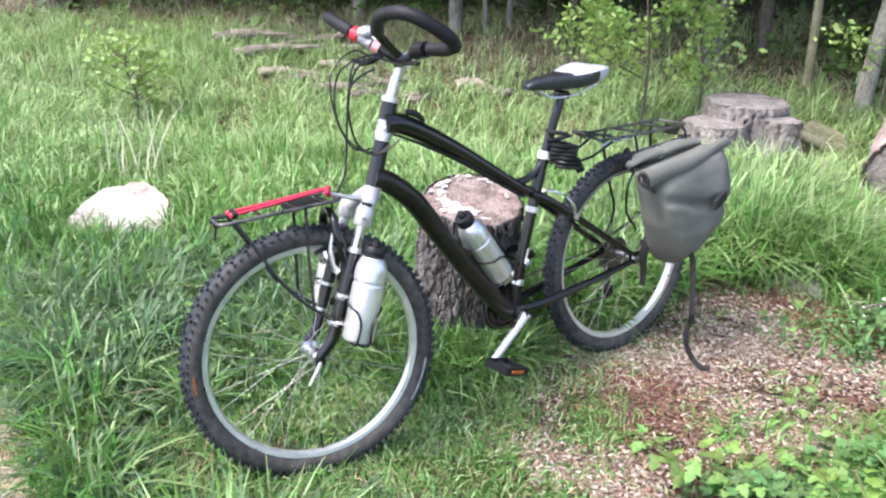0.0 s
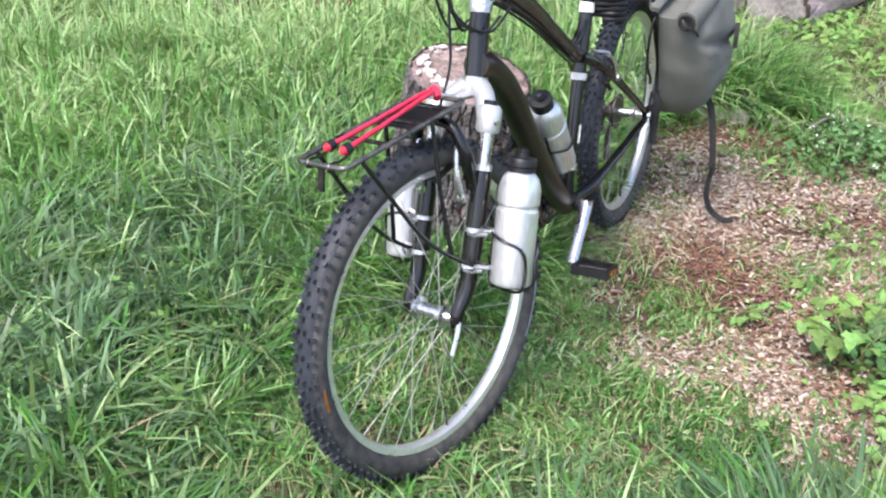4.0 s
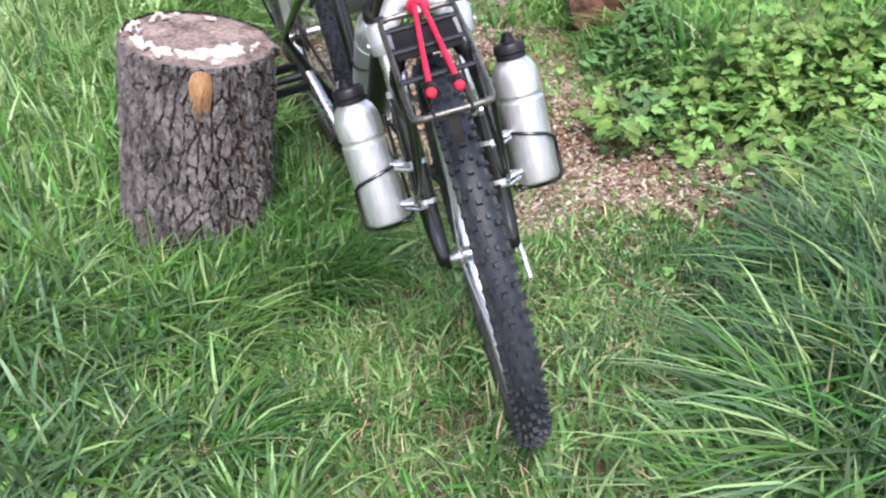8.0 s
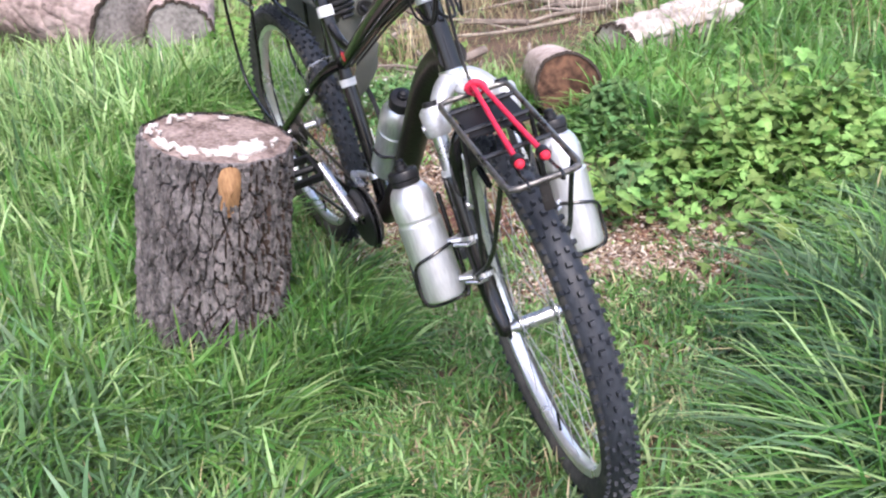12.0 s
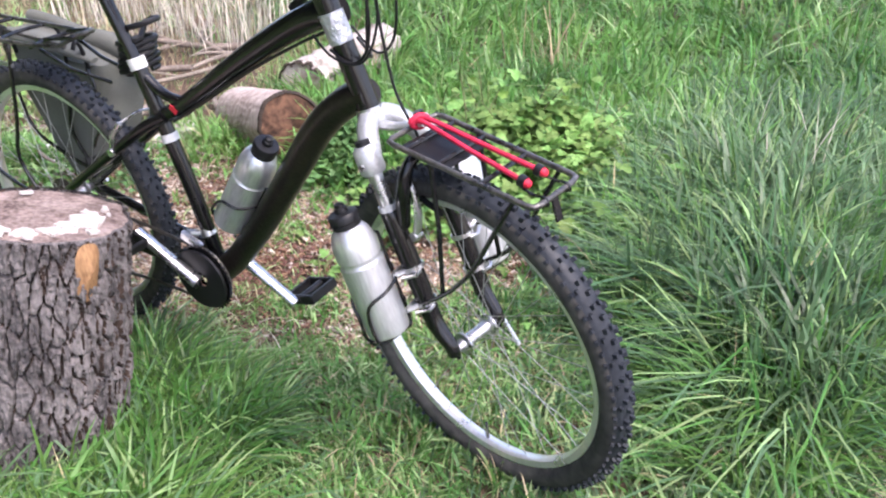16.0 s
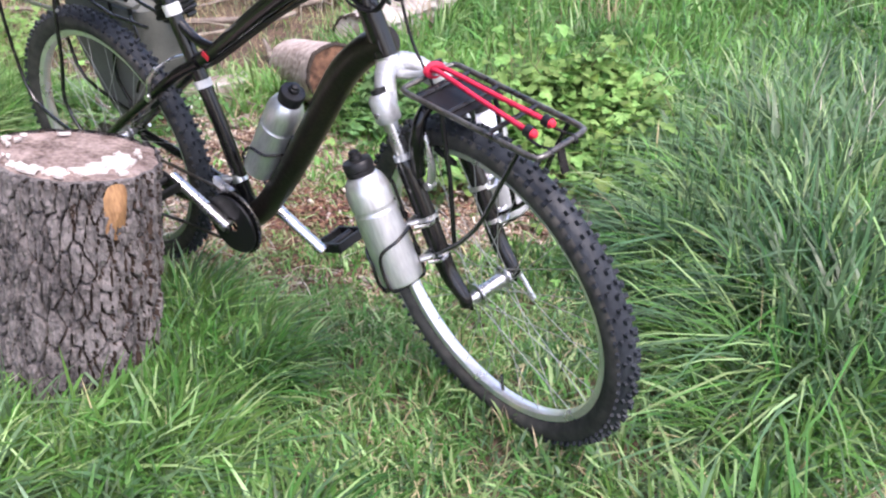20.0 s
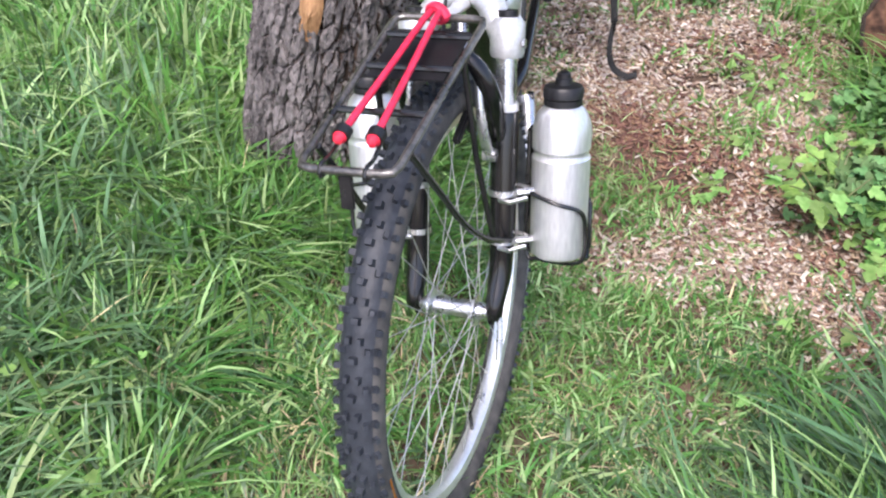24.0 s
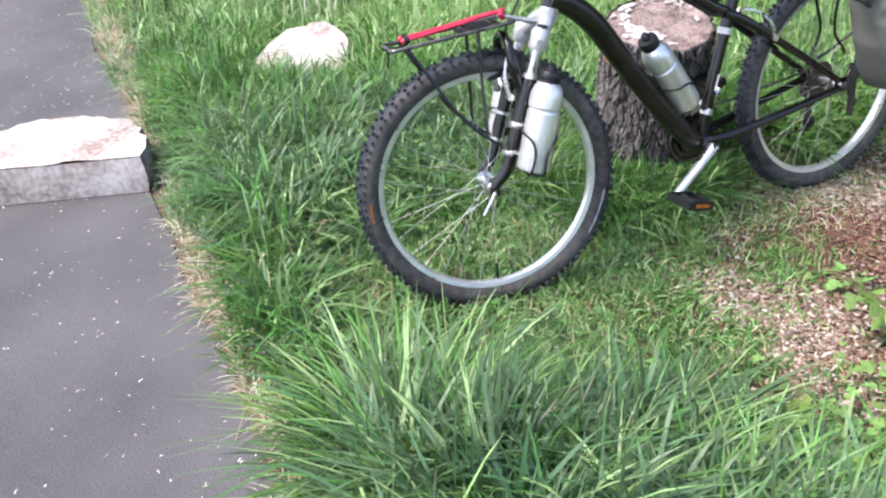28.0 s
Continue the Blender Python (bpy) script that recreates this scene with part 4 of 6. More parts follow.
# ---- pannier and lock ----
def build_pannier():
    org = BIKE @ Matrix.Translation((-0.08, 0.14, 0.0))
    bag = thing("pannier", "olive canvas roll-top pannier hanging on the rear rack", "bag", org)
    m = Matrix.Translation((0.08, -0.14, 0.0))

    def lerp_tab(tab, z):
        for (z0, a), (z1, b) in zip(tab, tab[1:]):
            if z <= z1:
                return a + (b - a) * max(0, (z - z0)) / (z1 - z0)
        return tab[-1][1]

    xf = [(-0.005, -0.050), (0.03, -0.015), (0.09, 0.018), (0.15, 0.045), (0.24, 0.070), (0.32, 0.080)]
    xb = [(-0.005, -0.105), (0.03, -0.150), (0.09, -0.200), (0.19, -0.258), (0.28, -0.262), (0.33, -0.250)]
    yo = [(-0.005, 0.175), (0.04, 0.222), (0.12, 0.252), (0.22, 0.256), (0.29, 0.232), (0.33, 0.210)]
    g, n, rows = Geo(), 48, 26
    vs, fs = [], []
    for i in range(rows):
        z = -0.005 + 0.325 * i / (rows - 1)
        a, b, o = lerp_tab(xf, z), lerp_tab(xb, z), lerp_tab(yo, z)
        cx, hx, cy, hy = (a + b) / 2, (a - b) / 2, (o + 0.086) / 2, (o - 0.086) / 2
        for k in range(n):
            t = 2 * math.pi * k / n
            c, s = math.cos(t), math.sin(t)
            x = cx + hx * math.copysign(abs(c) ** 0.5, c)
            y = cy + hy * math.copysign(abs(s) ** 0.6, s)
            p = Vector((x, y, z + 0.12 * (cx - x) * (z / 0.3)))
            w = noise.noise(Vector((x * 14, y * 10, z * 11))) * 0.015 + noise.noise(Vector((x * 30, y * 10, z * 40))) * 0.005
            fold = 0.026 * math.exp(-((z - 0.235 - 0.30 * (x - 0.02)) / 0.013) ** 2) * (x < 0.09)
            p.y += (w - fold) * max(0, s)
            p.x += w * 0.5
            vs.append(p)
    for i in range(rows - 1):
        fs += [(i * n + k, i * n + (k + 1) % n, (i + 1) * n + (k + 1) % n, (i + 1) * n + k) for k in range(n)]
    fs += [tuple(range(n - 1, -1, -1)), tuple((rows - 1) * n + k for k in range(n))]
    g.add(vs, fs)
    body = part("body", g, CANVAS, bag, "creased olive canvas sack", m, 70)
    roll = []
    for i in range(14):
        t = i / 13
        roll.append(Vector((0.116 - 0.375 * t, 0.186 + 0.016 * math.sin(3 * t), 0.300 + 0.052 * t + 0.004 * math.sin(9 * t))))
    g = Geo().tube(roll, [0.028 - 0.014 * (i / 13) + 0.002 * math.sin(7 * i / 13) for i in range(14)], 18, smooth=2, flat=1.1)
    rt = part("rolled_top", g, CANVAS, bag, "rolled canvas closure", m, 60)
    # shallow black dish; its colour stands for shade inside the roll
    g = Geo().lathe([(0.002, 0.003), (0.013, 0.003), (0.0175, 0.006), (0.0215, 0.005), (0.0225, 0.0)], axis((0.1175, 0.186, 0.302), (1, 0, -0.12)), 18)
    part("opening", g, WEBBING, rt, "black dish painted as the shaded hollow of the roll", m)
    g = Geo().tube([(0.120, 0.178, 0.310), (0.124, 0.188, 0.296), (0.114, 0.206, 0.282), (0.100, 0.214, 0.266)], [0.006, 0.008, 0.007, 0.005], 8, smooth=3, flat=0.5)
    part("buckle", g, BLACK_PLASTIC, rt, "black plastic buckle", m)
    g = Geo().tube([(-0.06, 0.098, 0.338), (-0.10, 0.090, 0.346), (-0.17, 0.090, 0.348), (-0.24, 0.100, 0.345)], [0.016, 0.028, 0.030, 0.016], 14, smooth=4, flat=0.5)
    part("lining", g, CANVAS, bag, "folded canvas edge", m, 60)
    g = Geo().tube([(0.08, 0.092, 0.320), (0.02, 0.088, 0.336), (-0.05, 0.088, 0.340), (-0.09, 0.096, 0.336)], [0.012, 0.026, 0.028, 0.016], 12, smooth=4, flat=0.55)
    part("lining", g, CANVAS, bag, "folded canvas edge", m, 60)
    patch = Geo()
    for dx, dz in ((0, 0), (-0.065, 0.022), (-0.065, 0.052), (0, 0.030)):
        patch.v.append(Vector((-0.112 + dx, 0.2655 + 0.01 * (dx == 0), 0.178 + dz)))
    for p in list(patch.v):
        patch.v.append(p + Vector((0, -0.012, 0)))
    patch.f += [(0, 1, 2, 3), (7, 6, 5, 4), (0, 4, 5, 1), (1, 5, 6, 2), (2, 6, 7, 3), (3, 7, 4, 0)]
    patch.m += [0] * 6
    part("patch", patch, WEBBING, bag, "small black fabric patch", m)
    strap = [(-0.085, 0.196, 0.05), (-0.076, 0.226, 0.02), (-0.062, 0.242, -0.06), (-0.053, 0.252, -0.165)]
    st = part("strap", Geo().tube(strap, 0.0090, 8, smooth=4, flat=0.16, up=(0.80, 0.60, 0)), WEBBING, bag, "hanging black webbing strap", m)
    part("buckle", Geo().box((0.026, 0.007, 0.034), Matrix.Translation((-0.053, 0.252, -0.168)), 0.002), BLACK_PLASTIC, st, m=m)
    tail = [(-0.053, 0.252, -0.165), (-0.040, 0.245, -0.205), (-0.040, 0.246, -0.250), (-0.050, 0.262, -0.295), (-0.054, 0.296, -0.318), (-0.066, 0.322, -0.318)]
    part("strap_end", Geo().tube(tail, 0.0085, 8, smooth=5, flat=0.18, up=(0.80, 0.60, 0.1)), WEBBING, st, "frayed strap end trailing on the ground", m)
    for x in (0.06, -0.20):
        part("hook", Geo().tube([(x, 0.086, 0.30), (x, 0.080, 0.35), (x, 0.068, 0.368), (x, 0.058, 0.352)], 0.005, 8, smooth=3), BLACK_PLASTIC, bag, "black rack hook", m)
    g = Geo().tube([(0.05, 0.09, 0.30), (0.07, 0.082, 0.25), (0.066, 0.078, 0.17), (0.03, 0.078, 0.12), (0.02, 0.076, 0.10)], 0.004, 8, smooth=4)
    part("stay", g, BLACK_METAL, bag, "black wire stay", m)
    g = Geo().tube([(-0.02, 0.088, 0.06), (-0.01, 0.084, 0.02), (-0.015, 0.085, -0.04), (-0.012, 0.085, -0.09)], [0.02, 0.018, 0.011, 0.010], 10, smooth=4, flat=0.5)
    part("strap", g, WEBBING, bag, "short black lower strap", m)


def build_lock():
    org = BIKE @ Matrix.Translation((0.29, 0.040, 0.385))
    lk = thing("cable_lock", "coiled black cable lock wrapped round the seat post", "lock", org)
    pts = []
    for i in range(6 * 14):
        a = 2 * math.pi * i / 14
        r = 0.036 + 0.003 * math.sin(i * 1.7)
        pts.append(Vector((0.012 + r * math.cos(a) + 0.010 * (i / 84 - 0.5), 1.05 * r * math.sin(a), -0.036 + 0.075 * i / 84 + 0.009 * math.cos(a))))
    pts += [Vector((0.02, 0.03, 0.062)), Vector((0.06, 0.028, 0.075)), Vector((0.072, 0.0, 0.078)), Vector((0.05, -0.028, 0.072)), Vector((0.01, -0.02, 0.06))]
    part("cable", Geo().tube(pts, 0.0062, 8, smooth=2), BLACK_PLASTIC, lk)
    part("lock_body", Geo().tube([(-0.03, 0.01, -0.02), (-0.045, 0.012, -0.055)], [0.012, 0.013], 12), BLACK_PLASTIC, lk, "black lock barrel")


build_pannier()
build_lock()

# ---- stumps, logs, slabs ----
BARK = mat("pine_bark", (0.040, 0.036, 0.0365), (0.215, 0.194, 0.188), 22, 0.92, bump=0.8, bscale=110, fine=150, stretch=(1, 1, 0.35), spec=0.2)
# brown of the bark cracks, darkened so that their shade is in the colour
CRACK_BARK = mat("crack_bark", (0.020, 0.015, 0.013), (0.080, 0.055, 0.043), 30, 0.95, bump=0.6, bscale=90, stretch=(1, 1, 0.4), spec=0.15)
PINK_BARK = mat("weathered_pink_bark", (0.17, 0.125, 0.118), (0.43, 0.345, 0.325), 9, 0.9, bump=0.6, bscale=50, fine=40, stretch=(1, 1, 0.5), spec=0.2)
CUT = mat("weathered_cut", (0.085, 0.055, 0.046), (0.40, 0.315, 0.280), 17, 0.88, bump=0.7, bscale=110, fine=95, spec=0.2)
PALE_WOOD = mat("pale_wood", (0.24, 0.18, 0.145), (0.64, 0.59, 0.545), 5.5, 0.8, bump=0.25, bscale=60, fine=50, spec=0.25)
GREY_WOOD = mat("grey_wood", (0.085, 0.075, 0.068), (0.30, 0.27, 0.25), 8, 0.9, bump=0.5, bscale=40, fine=50, spec=0.2)
WORN_WOOD = mat("worn_wood", (0.12, 0.108, 0.10), (0.34, 0.315, 0.295), 7, 0.9, bump=0.4, bscale=50, fine=45, spec=0.2)
SCAR = mat("resin_scar", (0.14, 0.060, 0.024), (0.40, 0.225, 0.105), 20, 0.7, bump=0.2, bscale=60, stretch=(1, 1, 0.3))
FLAKE = mat("white_flakes", (0.42, 0.36, 0.32), (0.74, 0.70, 0.66), 40, 0.85, bump=0.3, bscale=90)
PEELED = mat("peeled_bark", (0.28, 0.205, 0.18), (0.60, 0.51, 0.46), 6, 0.8, bump=0.4, bscale=40, fine=38, spec=0.25)
DARK_RIM = mat("dark_rim", (0.018, 0.013, 0.010), (0.06, 0.042, 0.03), 20, 0.9, bump=0.5, bscale=70)
RED_CUT = mat("rusty_cut", (0.030, 0.017, 0.012), (0.17, 0.092, 0.058), 18, 0.9, bump=0.4, bscale=60, fine=38, spec=0.2)
BIRCH = mat("birch_bark", (0.20, 0.165, 0.14), (0.56, 0.52, 0.475), 7, 0.75, bump=0.35, bscale=40, fine=26, stretch=(1, 1, 3))
MOSS = mat("mossy_bark", (0.10, 0.11, 0.05), (0.24, 0.22, 0.16), 6, 0.95, bump=0.6, bscale=40, fine=40, spec=0.2)


def bark_barrel(r0, r1, h, seed, cw=0.030, ch=0.15, depth=0.016, nk=260, nz=100, flare=0.0):
    """The side of a trunk, cut into plates by vertical cracks: rows of points, from z = 0 to h."""
    q = np.random.default_rng(seed)
    cols, rws = max(6, int(2 * math.pi * r0 / cw)), max(3, int(h / ch) + 3)
    cu = (np.arange(cols)[:, None] + q.uniform(0.0, 1.0, (cols, rws))) / cols
    cv = (np.arange(rws)[None, :] + q.uniform(0.0, 1.0, (cols, rws)) - 1) * ch
    lift = q.uniform(0, 1, (cols, rws)).ravel()
    cu, cv = cu.ravel(), cv.ravel()
    th, z = np.meshgrid(np.arange(nk) / nk, np.linspace(0, h, nz), indexing="ij")
    th2 = th + (0.0022 * np.sin(z * 23 + 3 * np.sin(th * 19)) + 0.0016 * np.sin(z * 83 + th * 50)) * 0.17 / r0
    du = (th2[..., None] - cu + 0.5) % 1 - 0.5
    d = ((np.abs(du) * 2 * math.pi * r0 / cw) ** 3 + (np.abs(z[..., None] - cv) / ch) ** 3) ** (1 / 3)
    order = np.argsort(d, axis=-1)[..., :2]
    d1, d2 = (np.take_along_axis(d, order[..., i : i + 1], -1)[..., 0] for i in (0, 1))
    own = order[..., 0]
    plate = soft(d2 - d1, 0.0, 0.15) * (0.42 + 0.75 * lift[own] + 0.34 * (lift[own] - 0.3) * (cv[own] - z) / ch)
    a = th * 2 * math.pi
    flat = np.stack([np.cos(a) * r0, np.sin(a) * r0, z * 0.55], -1).reshape(-1, 3)
    rough = np.array([noise.noise(Vector(p * 75.0)) + 0.7 * noise.noise(Vector(p * 170.0)) for p in flat]).reshape(z.shape)
    plate = plate + 0.27 * rough
    lump = 0.02 * np.sin(2 * a + seed) + 0.018 * np.sin(3 * a + 2 * seed) + 0.01 * np.sin(7 * a)
    r = (r0 + (r1 - r0) * z / h + flare * np.exp(-z / 0.10)) * (1 + lump) + depth * (plate - 0.6) + q.uniform(-0.0015, 0.0015, z.shape)
    return r, a, z


def barrel_geo(rows, m):
    r, a, z = rows
    nk, nz = r.shape
    g = Geo()
    P = np.stack([r * np.cos(a), r * np.sin(a), z], -1).reshape(-1, 3)
    g.v = [m @ Vector(p) for p in P.tolist()]
    for k in range(nk):
        k2 = (k + 1) % nk
        for i in range(nz - 1):
            g.f.append((k * nz + i, k2 * nz + i, k2 * nz + i + 1, k * nz + i + 1))
    g.m = [0] * len(g.f)
    return g


def cut_face(rows, m, z, dome=0.004, seed=3, rings=14, top=True):
    """The sawn end of such a barrel, slightly uneven, with shallow year rings."""
    r, a, _ = rows
    edge = r[:, -1 if top else 0] - 0.002
    nk = len(edge)
    g = Geo()
    for j in range(rings + 1):
        f = j / rings
        for k in range(nk):
            rr = edge[k] * f
            x, y = rr * math.cos(a[k, 0]), rr * math.sin(a[k, 0])
            zz = z + dome * (1 - f) + 0.003 * noise.noise(Vector((x * 18, y * 18, seed))) + 0.0012 * (j % 2)
            g.v.append(m @ Vector((x, y, zz)))
    for j in range(rings):
        for k in range(nk):
            k2 = (k + 1) % nk
            q = (j * nk + k, (j + 1) * nk + k, (j + 1) * nk + k2, j * nk + k2)
            g.f.append(q if top else q[::-1])
            g.m.append(0)
    return g


def blob(cx, cy, rx, ry, turn, seed, n=40):
    """An uneven flat outline."""
    out = []
    for k in range(n):
        a = 2 * math.pi * k / n
        f = 1 + 0.6 * noise.noise(Vector((math.cos(a) * 1.6, math.sin(a) * 1.6, seed))) + 0.45 * noise.noise(Vector((math.cos(a) * 5, math.sin(a) * 5, seed + 9)))
        x, y = rx * f * math.cos(a), ry * f * math.sin(a)
        out.append((cx + x * math.cos(turn) - y * math.sin(turn), cy + x * math.sin(turn) + y * math.cos(turn)))
    return out


def flake(outline, z, m, thick=0.002):
    g, n = Geo(), len(outline)
    g.v = [m @ Vector((x, y, z + h)) for h in (-0.004, thick) for x, y in outline]
    g.f = [tuple(range(n, 2 * n))] + [(k, (k + 1) % n, n + (k + 1) % n, n + k) for k in range(n)]
    g.m = [0] * len(g.f)
    return g


def build_stump():
    at = Matrix.Translation((-0.50, 0.135, 0.0))
    st = thing("tree_stump", "sawn log stump with thick grey-brown bark beside the bicycle", "stump", at)
    lean = Vector((0.115, -0.19, 1.0)).normalized()
    tilt = Vector((0, 0, 1)).rotation_difference(lean).to_matrix().to_4x4() @ Matrix.Translation((0, 0, -0.06))
    rows = bark_barrel(0.168, 0.160, 0.582, 5, 0.0205, 0.074, depth=0.0165, nk=400, nz=190, flare=0.004)
    edge = rows[0][:, -4]
    rows[0][:, -2:] = (sum(np.roll(edge, k) for k in range(-5, 6)) / 11)[:, None] - np.array((0.0, 0.003))
    g = barrel_geo(rows, tilt)
    # faces sunk below their neighbours take the crack colour with its painted shade
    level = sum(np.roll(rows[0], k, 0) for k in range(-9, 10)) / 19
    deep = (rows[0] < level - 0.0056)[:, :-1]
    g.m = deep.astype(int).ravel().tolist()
    part("bark", g, [BARK, CRACK_BARK], st, "deeply cracked grey-brown pine bark", angle=32)
    top = part("cut_top", cut_face(rows, tilt, 0.576), CUT, st, "reddish weathered saw cut", angle=80)
    q = random.Random(12)
    for k in range(64):
        if k < 26:
            a, r = radians(236) + q.gauss(0, 0.42), 0.092 + q.gauss(0, 0.018)
        elif k < 36:
            a, r = radians(172) + q.gauss(0, 0.22), 0.112 + q.gauss(0, 0.014)
        else:
            a, r = radians(105) + q.gauss(0, 0.75), 0.132 + q.gauss(0, 0.012)
        s = q.uniform(0.0025, 0.0075) * (1 if k < 36 else 0.7)
        part("flake", flake(blob(r * math.cos(a), r * math.sin(a), s * q.uniform(1.4, 2.6), s, a + 1.57 + q.gauss(0, 0.5), k, 14), 0.5808 + 0.0001 * k, tilt, 0.0016), FLAKE, top)
    for cx, cy, rx, ry, tn, sd in ((-0.046, -0.070, 0.032, 0.017, -0.75, 1), (-0.018, -0.094, 0.030, 0.015, -0.30, 2), (-0.084, -0.040, 0.020, 0.010, -0.9, 3), (-0.004, -0.072, 0.018, 0.009, -0.9, 5), (-0.112, 0.010, 0.016, 0.007, -1.4, 4), (0.050, -0.112, 0.013, 0.005, 0.2, 9)):
        part("flake", flake(blob(cx, cy, rx * 1.15, ry * 1.3, tn, sd, 64), 0.580, tilt, 0.0022), FLAKE, top, "peeling white surface flake")
    # scar of a cut branch
    d = Vector((-0.78, -0.62, 0)).normalized()
    u = Vector((-d.y, d.x, 0))
    g = Geo()
    for j in range(7):
        f = j / 6
        n = 20
        for k in range(n):
            a = 2 * math.pi * k / n
            w = 0.024 * f * (0.94 + 0.12 * math.sin(a) + 0.12 * noise.noise(Vector((k * 0.6, 3.0, f))))
            hgt = (0.055 if math.sin(a) > 0 else 0.058) * f
            z = 0.522 + hgt * math.sin(a) * (1 if math.sin(a) < 0 else abs(math.sin(a)) ** -0.45 if abs(math.sin(a)) > 0.01 else 0) * (1 if math.sin(a) > 0 else abs(math.sin(a) - 1e-4) ** -0.25)
            g.v.append(tilt @ (d * (0.181 - 0.014 * f + 0.003 * noise.noise(Vector((k, j, 1.5)))) + u * w * math.copysign(abs(math.cos(a)) ** 0.7, math.cos(a)) + Vector((0, 0, z))))
    for j in range(6):
        for k in range(20):
            g.f.append((j * 20 + k, j * 20 + (k + 1) % 20, j * 20 + 20 + (k + 1) % 20, j * 20 + 20 + k))
            g.m.append(0)
    part("branch_scar", g, SCAR, st, "orange wood scar of a cut branch")


def build_log(name, label, a, b, r0, r1, seed, face, bark, cw=0.05, ch=0.12, depth=0.006):
    a, b = Vector(a), Vector(b)
    at = axis(a, b - a)
    lg = thing(name, label, "log", at)
    L = (b - a).length
    rows = bark_barrel(r0, r1, L, seed, cw, ch, depth, 120, max(24, int(L / 0.012)))
    part("bark", barrel_geo(rows, Matrix()), bark, lg, angle=80)
    rim = Geo()
    for k in range(120):
        for f, z in ((1.015, 0.012), (1.015, -0.004), (0.93, -0.006), (0.91, 0.004)):
            rr, a2 = rows[0][k, 0] * f, rows[1][k, 0]
            rim.v.append(Vector((rr * math.cos(a2), rr * math.sin(a2), z)))
    rim.f = [(4 * k + j, 4 * k + j + 1, 4 * ((k + 1) % 120) + j + 1, 4 * ((k + 1) % 120) + j) for k in range(120) for j in range(3)]
    rim.m = [0] * 360
    part("bark_rim", rim, DARK_RIM, lg, "dark ring of bark round the cut", angle=80)
    part("cut_end", cut_face(rows, Matrix(), -0.001, -0.004, seed, top=False), face, lg, "sawn end with dark heart", angle=80)
    part("cut_end", cut_face(rows, Matrix(), L + 0.001, 0.004, seed + 1), face, lg, angle=80)
    return lg


def build_slab(name, label, at, width, depth, thick, turn, tilt, seed):
    """Half of a sawn trunk slice, its straight split side to the front."""
    m = Matrix.Translation(at) @ Matrix.Rotation(radians(turn), 4, "Z") @ Matrix.Rotation(radians(tilt), 4, "X")
    sl = thing(name, label, "wood slab", m, "sawn wood slabs by the path")
    out = []
    for k in range(31):
        a = math.pi * k / 30
        f = 1 + 0.07 * noise.noise(Vector((math.cos(a) * 2, math.sin(a) * 2, seed))) + 0.06 * noise.noise(Vector((math.cos(a) * 7, math.sin(a) * 7, seed)))
        out.append((width / 2 * f * math.cos(a), depth * f * math.sin(a) ** 0.8))
    for k in range(1, 16):
        x = -width / 2 + width * k / 16
        out.append((x, 0.012 * noise.noise(Vector((x * 9, seed, 2)))))
    n, R, vs, fs = len(out), 8, [], []
    cx, cy = 0, depth * 0.35
    for j in range(R + 1):
        f = j / R
        for x, y in out:
            px, py = cx + (x - cx) * f, cy + (y - cy) * f
            vs.append((px, py, thick - 0.006 * f**12 + 0.010 * noise.noise(Vector((px * 9, py * 9, seed)))))
    for j in range(R):
        fs += [(j * n + k, (j + 1) * n + k, (j + 1) * n + (k + 1) % n, j * n + (k + 1) % n) for k in range(n)]
    part("cut_top", Geo().add(vs, fs), PALE_WOOD, sl, "bleached saw-cut top", angle=60)
    g, Z = Geo(), 7
    for j in range(Z):
        f = j / (Z - 1)
        for x, y in out:
            w = 1.0 + 0.02 * math.sin(f * 3.1) + 0.02 * noise.noise(Vector((x * 20, y * 20, f * 3 + seed)))
            g.v.append(Vector((cx + (x - cx) * w, cy + (y - cy) * w, f * (thick - 0.011))))
    for j in range(Z - 1):
        for k in range(n):
            g.f.append((j * n + k, j * n + (k + 1) % n, (j + 1) * n + (k + 1) % n, (j + 1) * n + k))
            g.m.append(0 if k >= 30 else 1)
    g.f.append(tuple(range(n - 1, -1, -1)))
    g.m.append(0)
    part("side", g, [PALE_WOOD, GREY_WOOD], sl, "pale split side with a rim of bark", angle=60)
    return sl


build_stump()
build_log("cut_log", "short peeled pinkish log with dark rusty sawn end", (0.93, -0.480, 0.142), (1.42, -0.31, 0.02), 0.117, 0.110, 8, RED_CUT, PEELED, depth=0.003)
build_log("birch_log", "peeling white birch log lying in tall grass", (1.52, -0.56, 0.085), (2.02, -0.96, 0.10), 0.112, 0.098, 12, PALE_WOOD, BIRCH, 0.10, 0.16, 0.022)
build_slab("wood_slab", "thick pale sawn trunk slice lying on the asphalt", (-2.50, -0.52, 0.0), 0.80, 0.44, 0.145, 22, 0, 4)
build_slab("wood_slab", "weathered pale trunk slice sunk in tall grass", (-2.01, 0.56, 0.0), 0.42, 0.50, 0.095, 14, 9, 7)


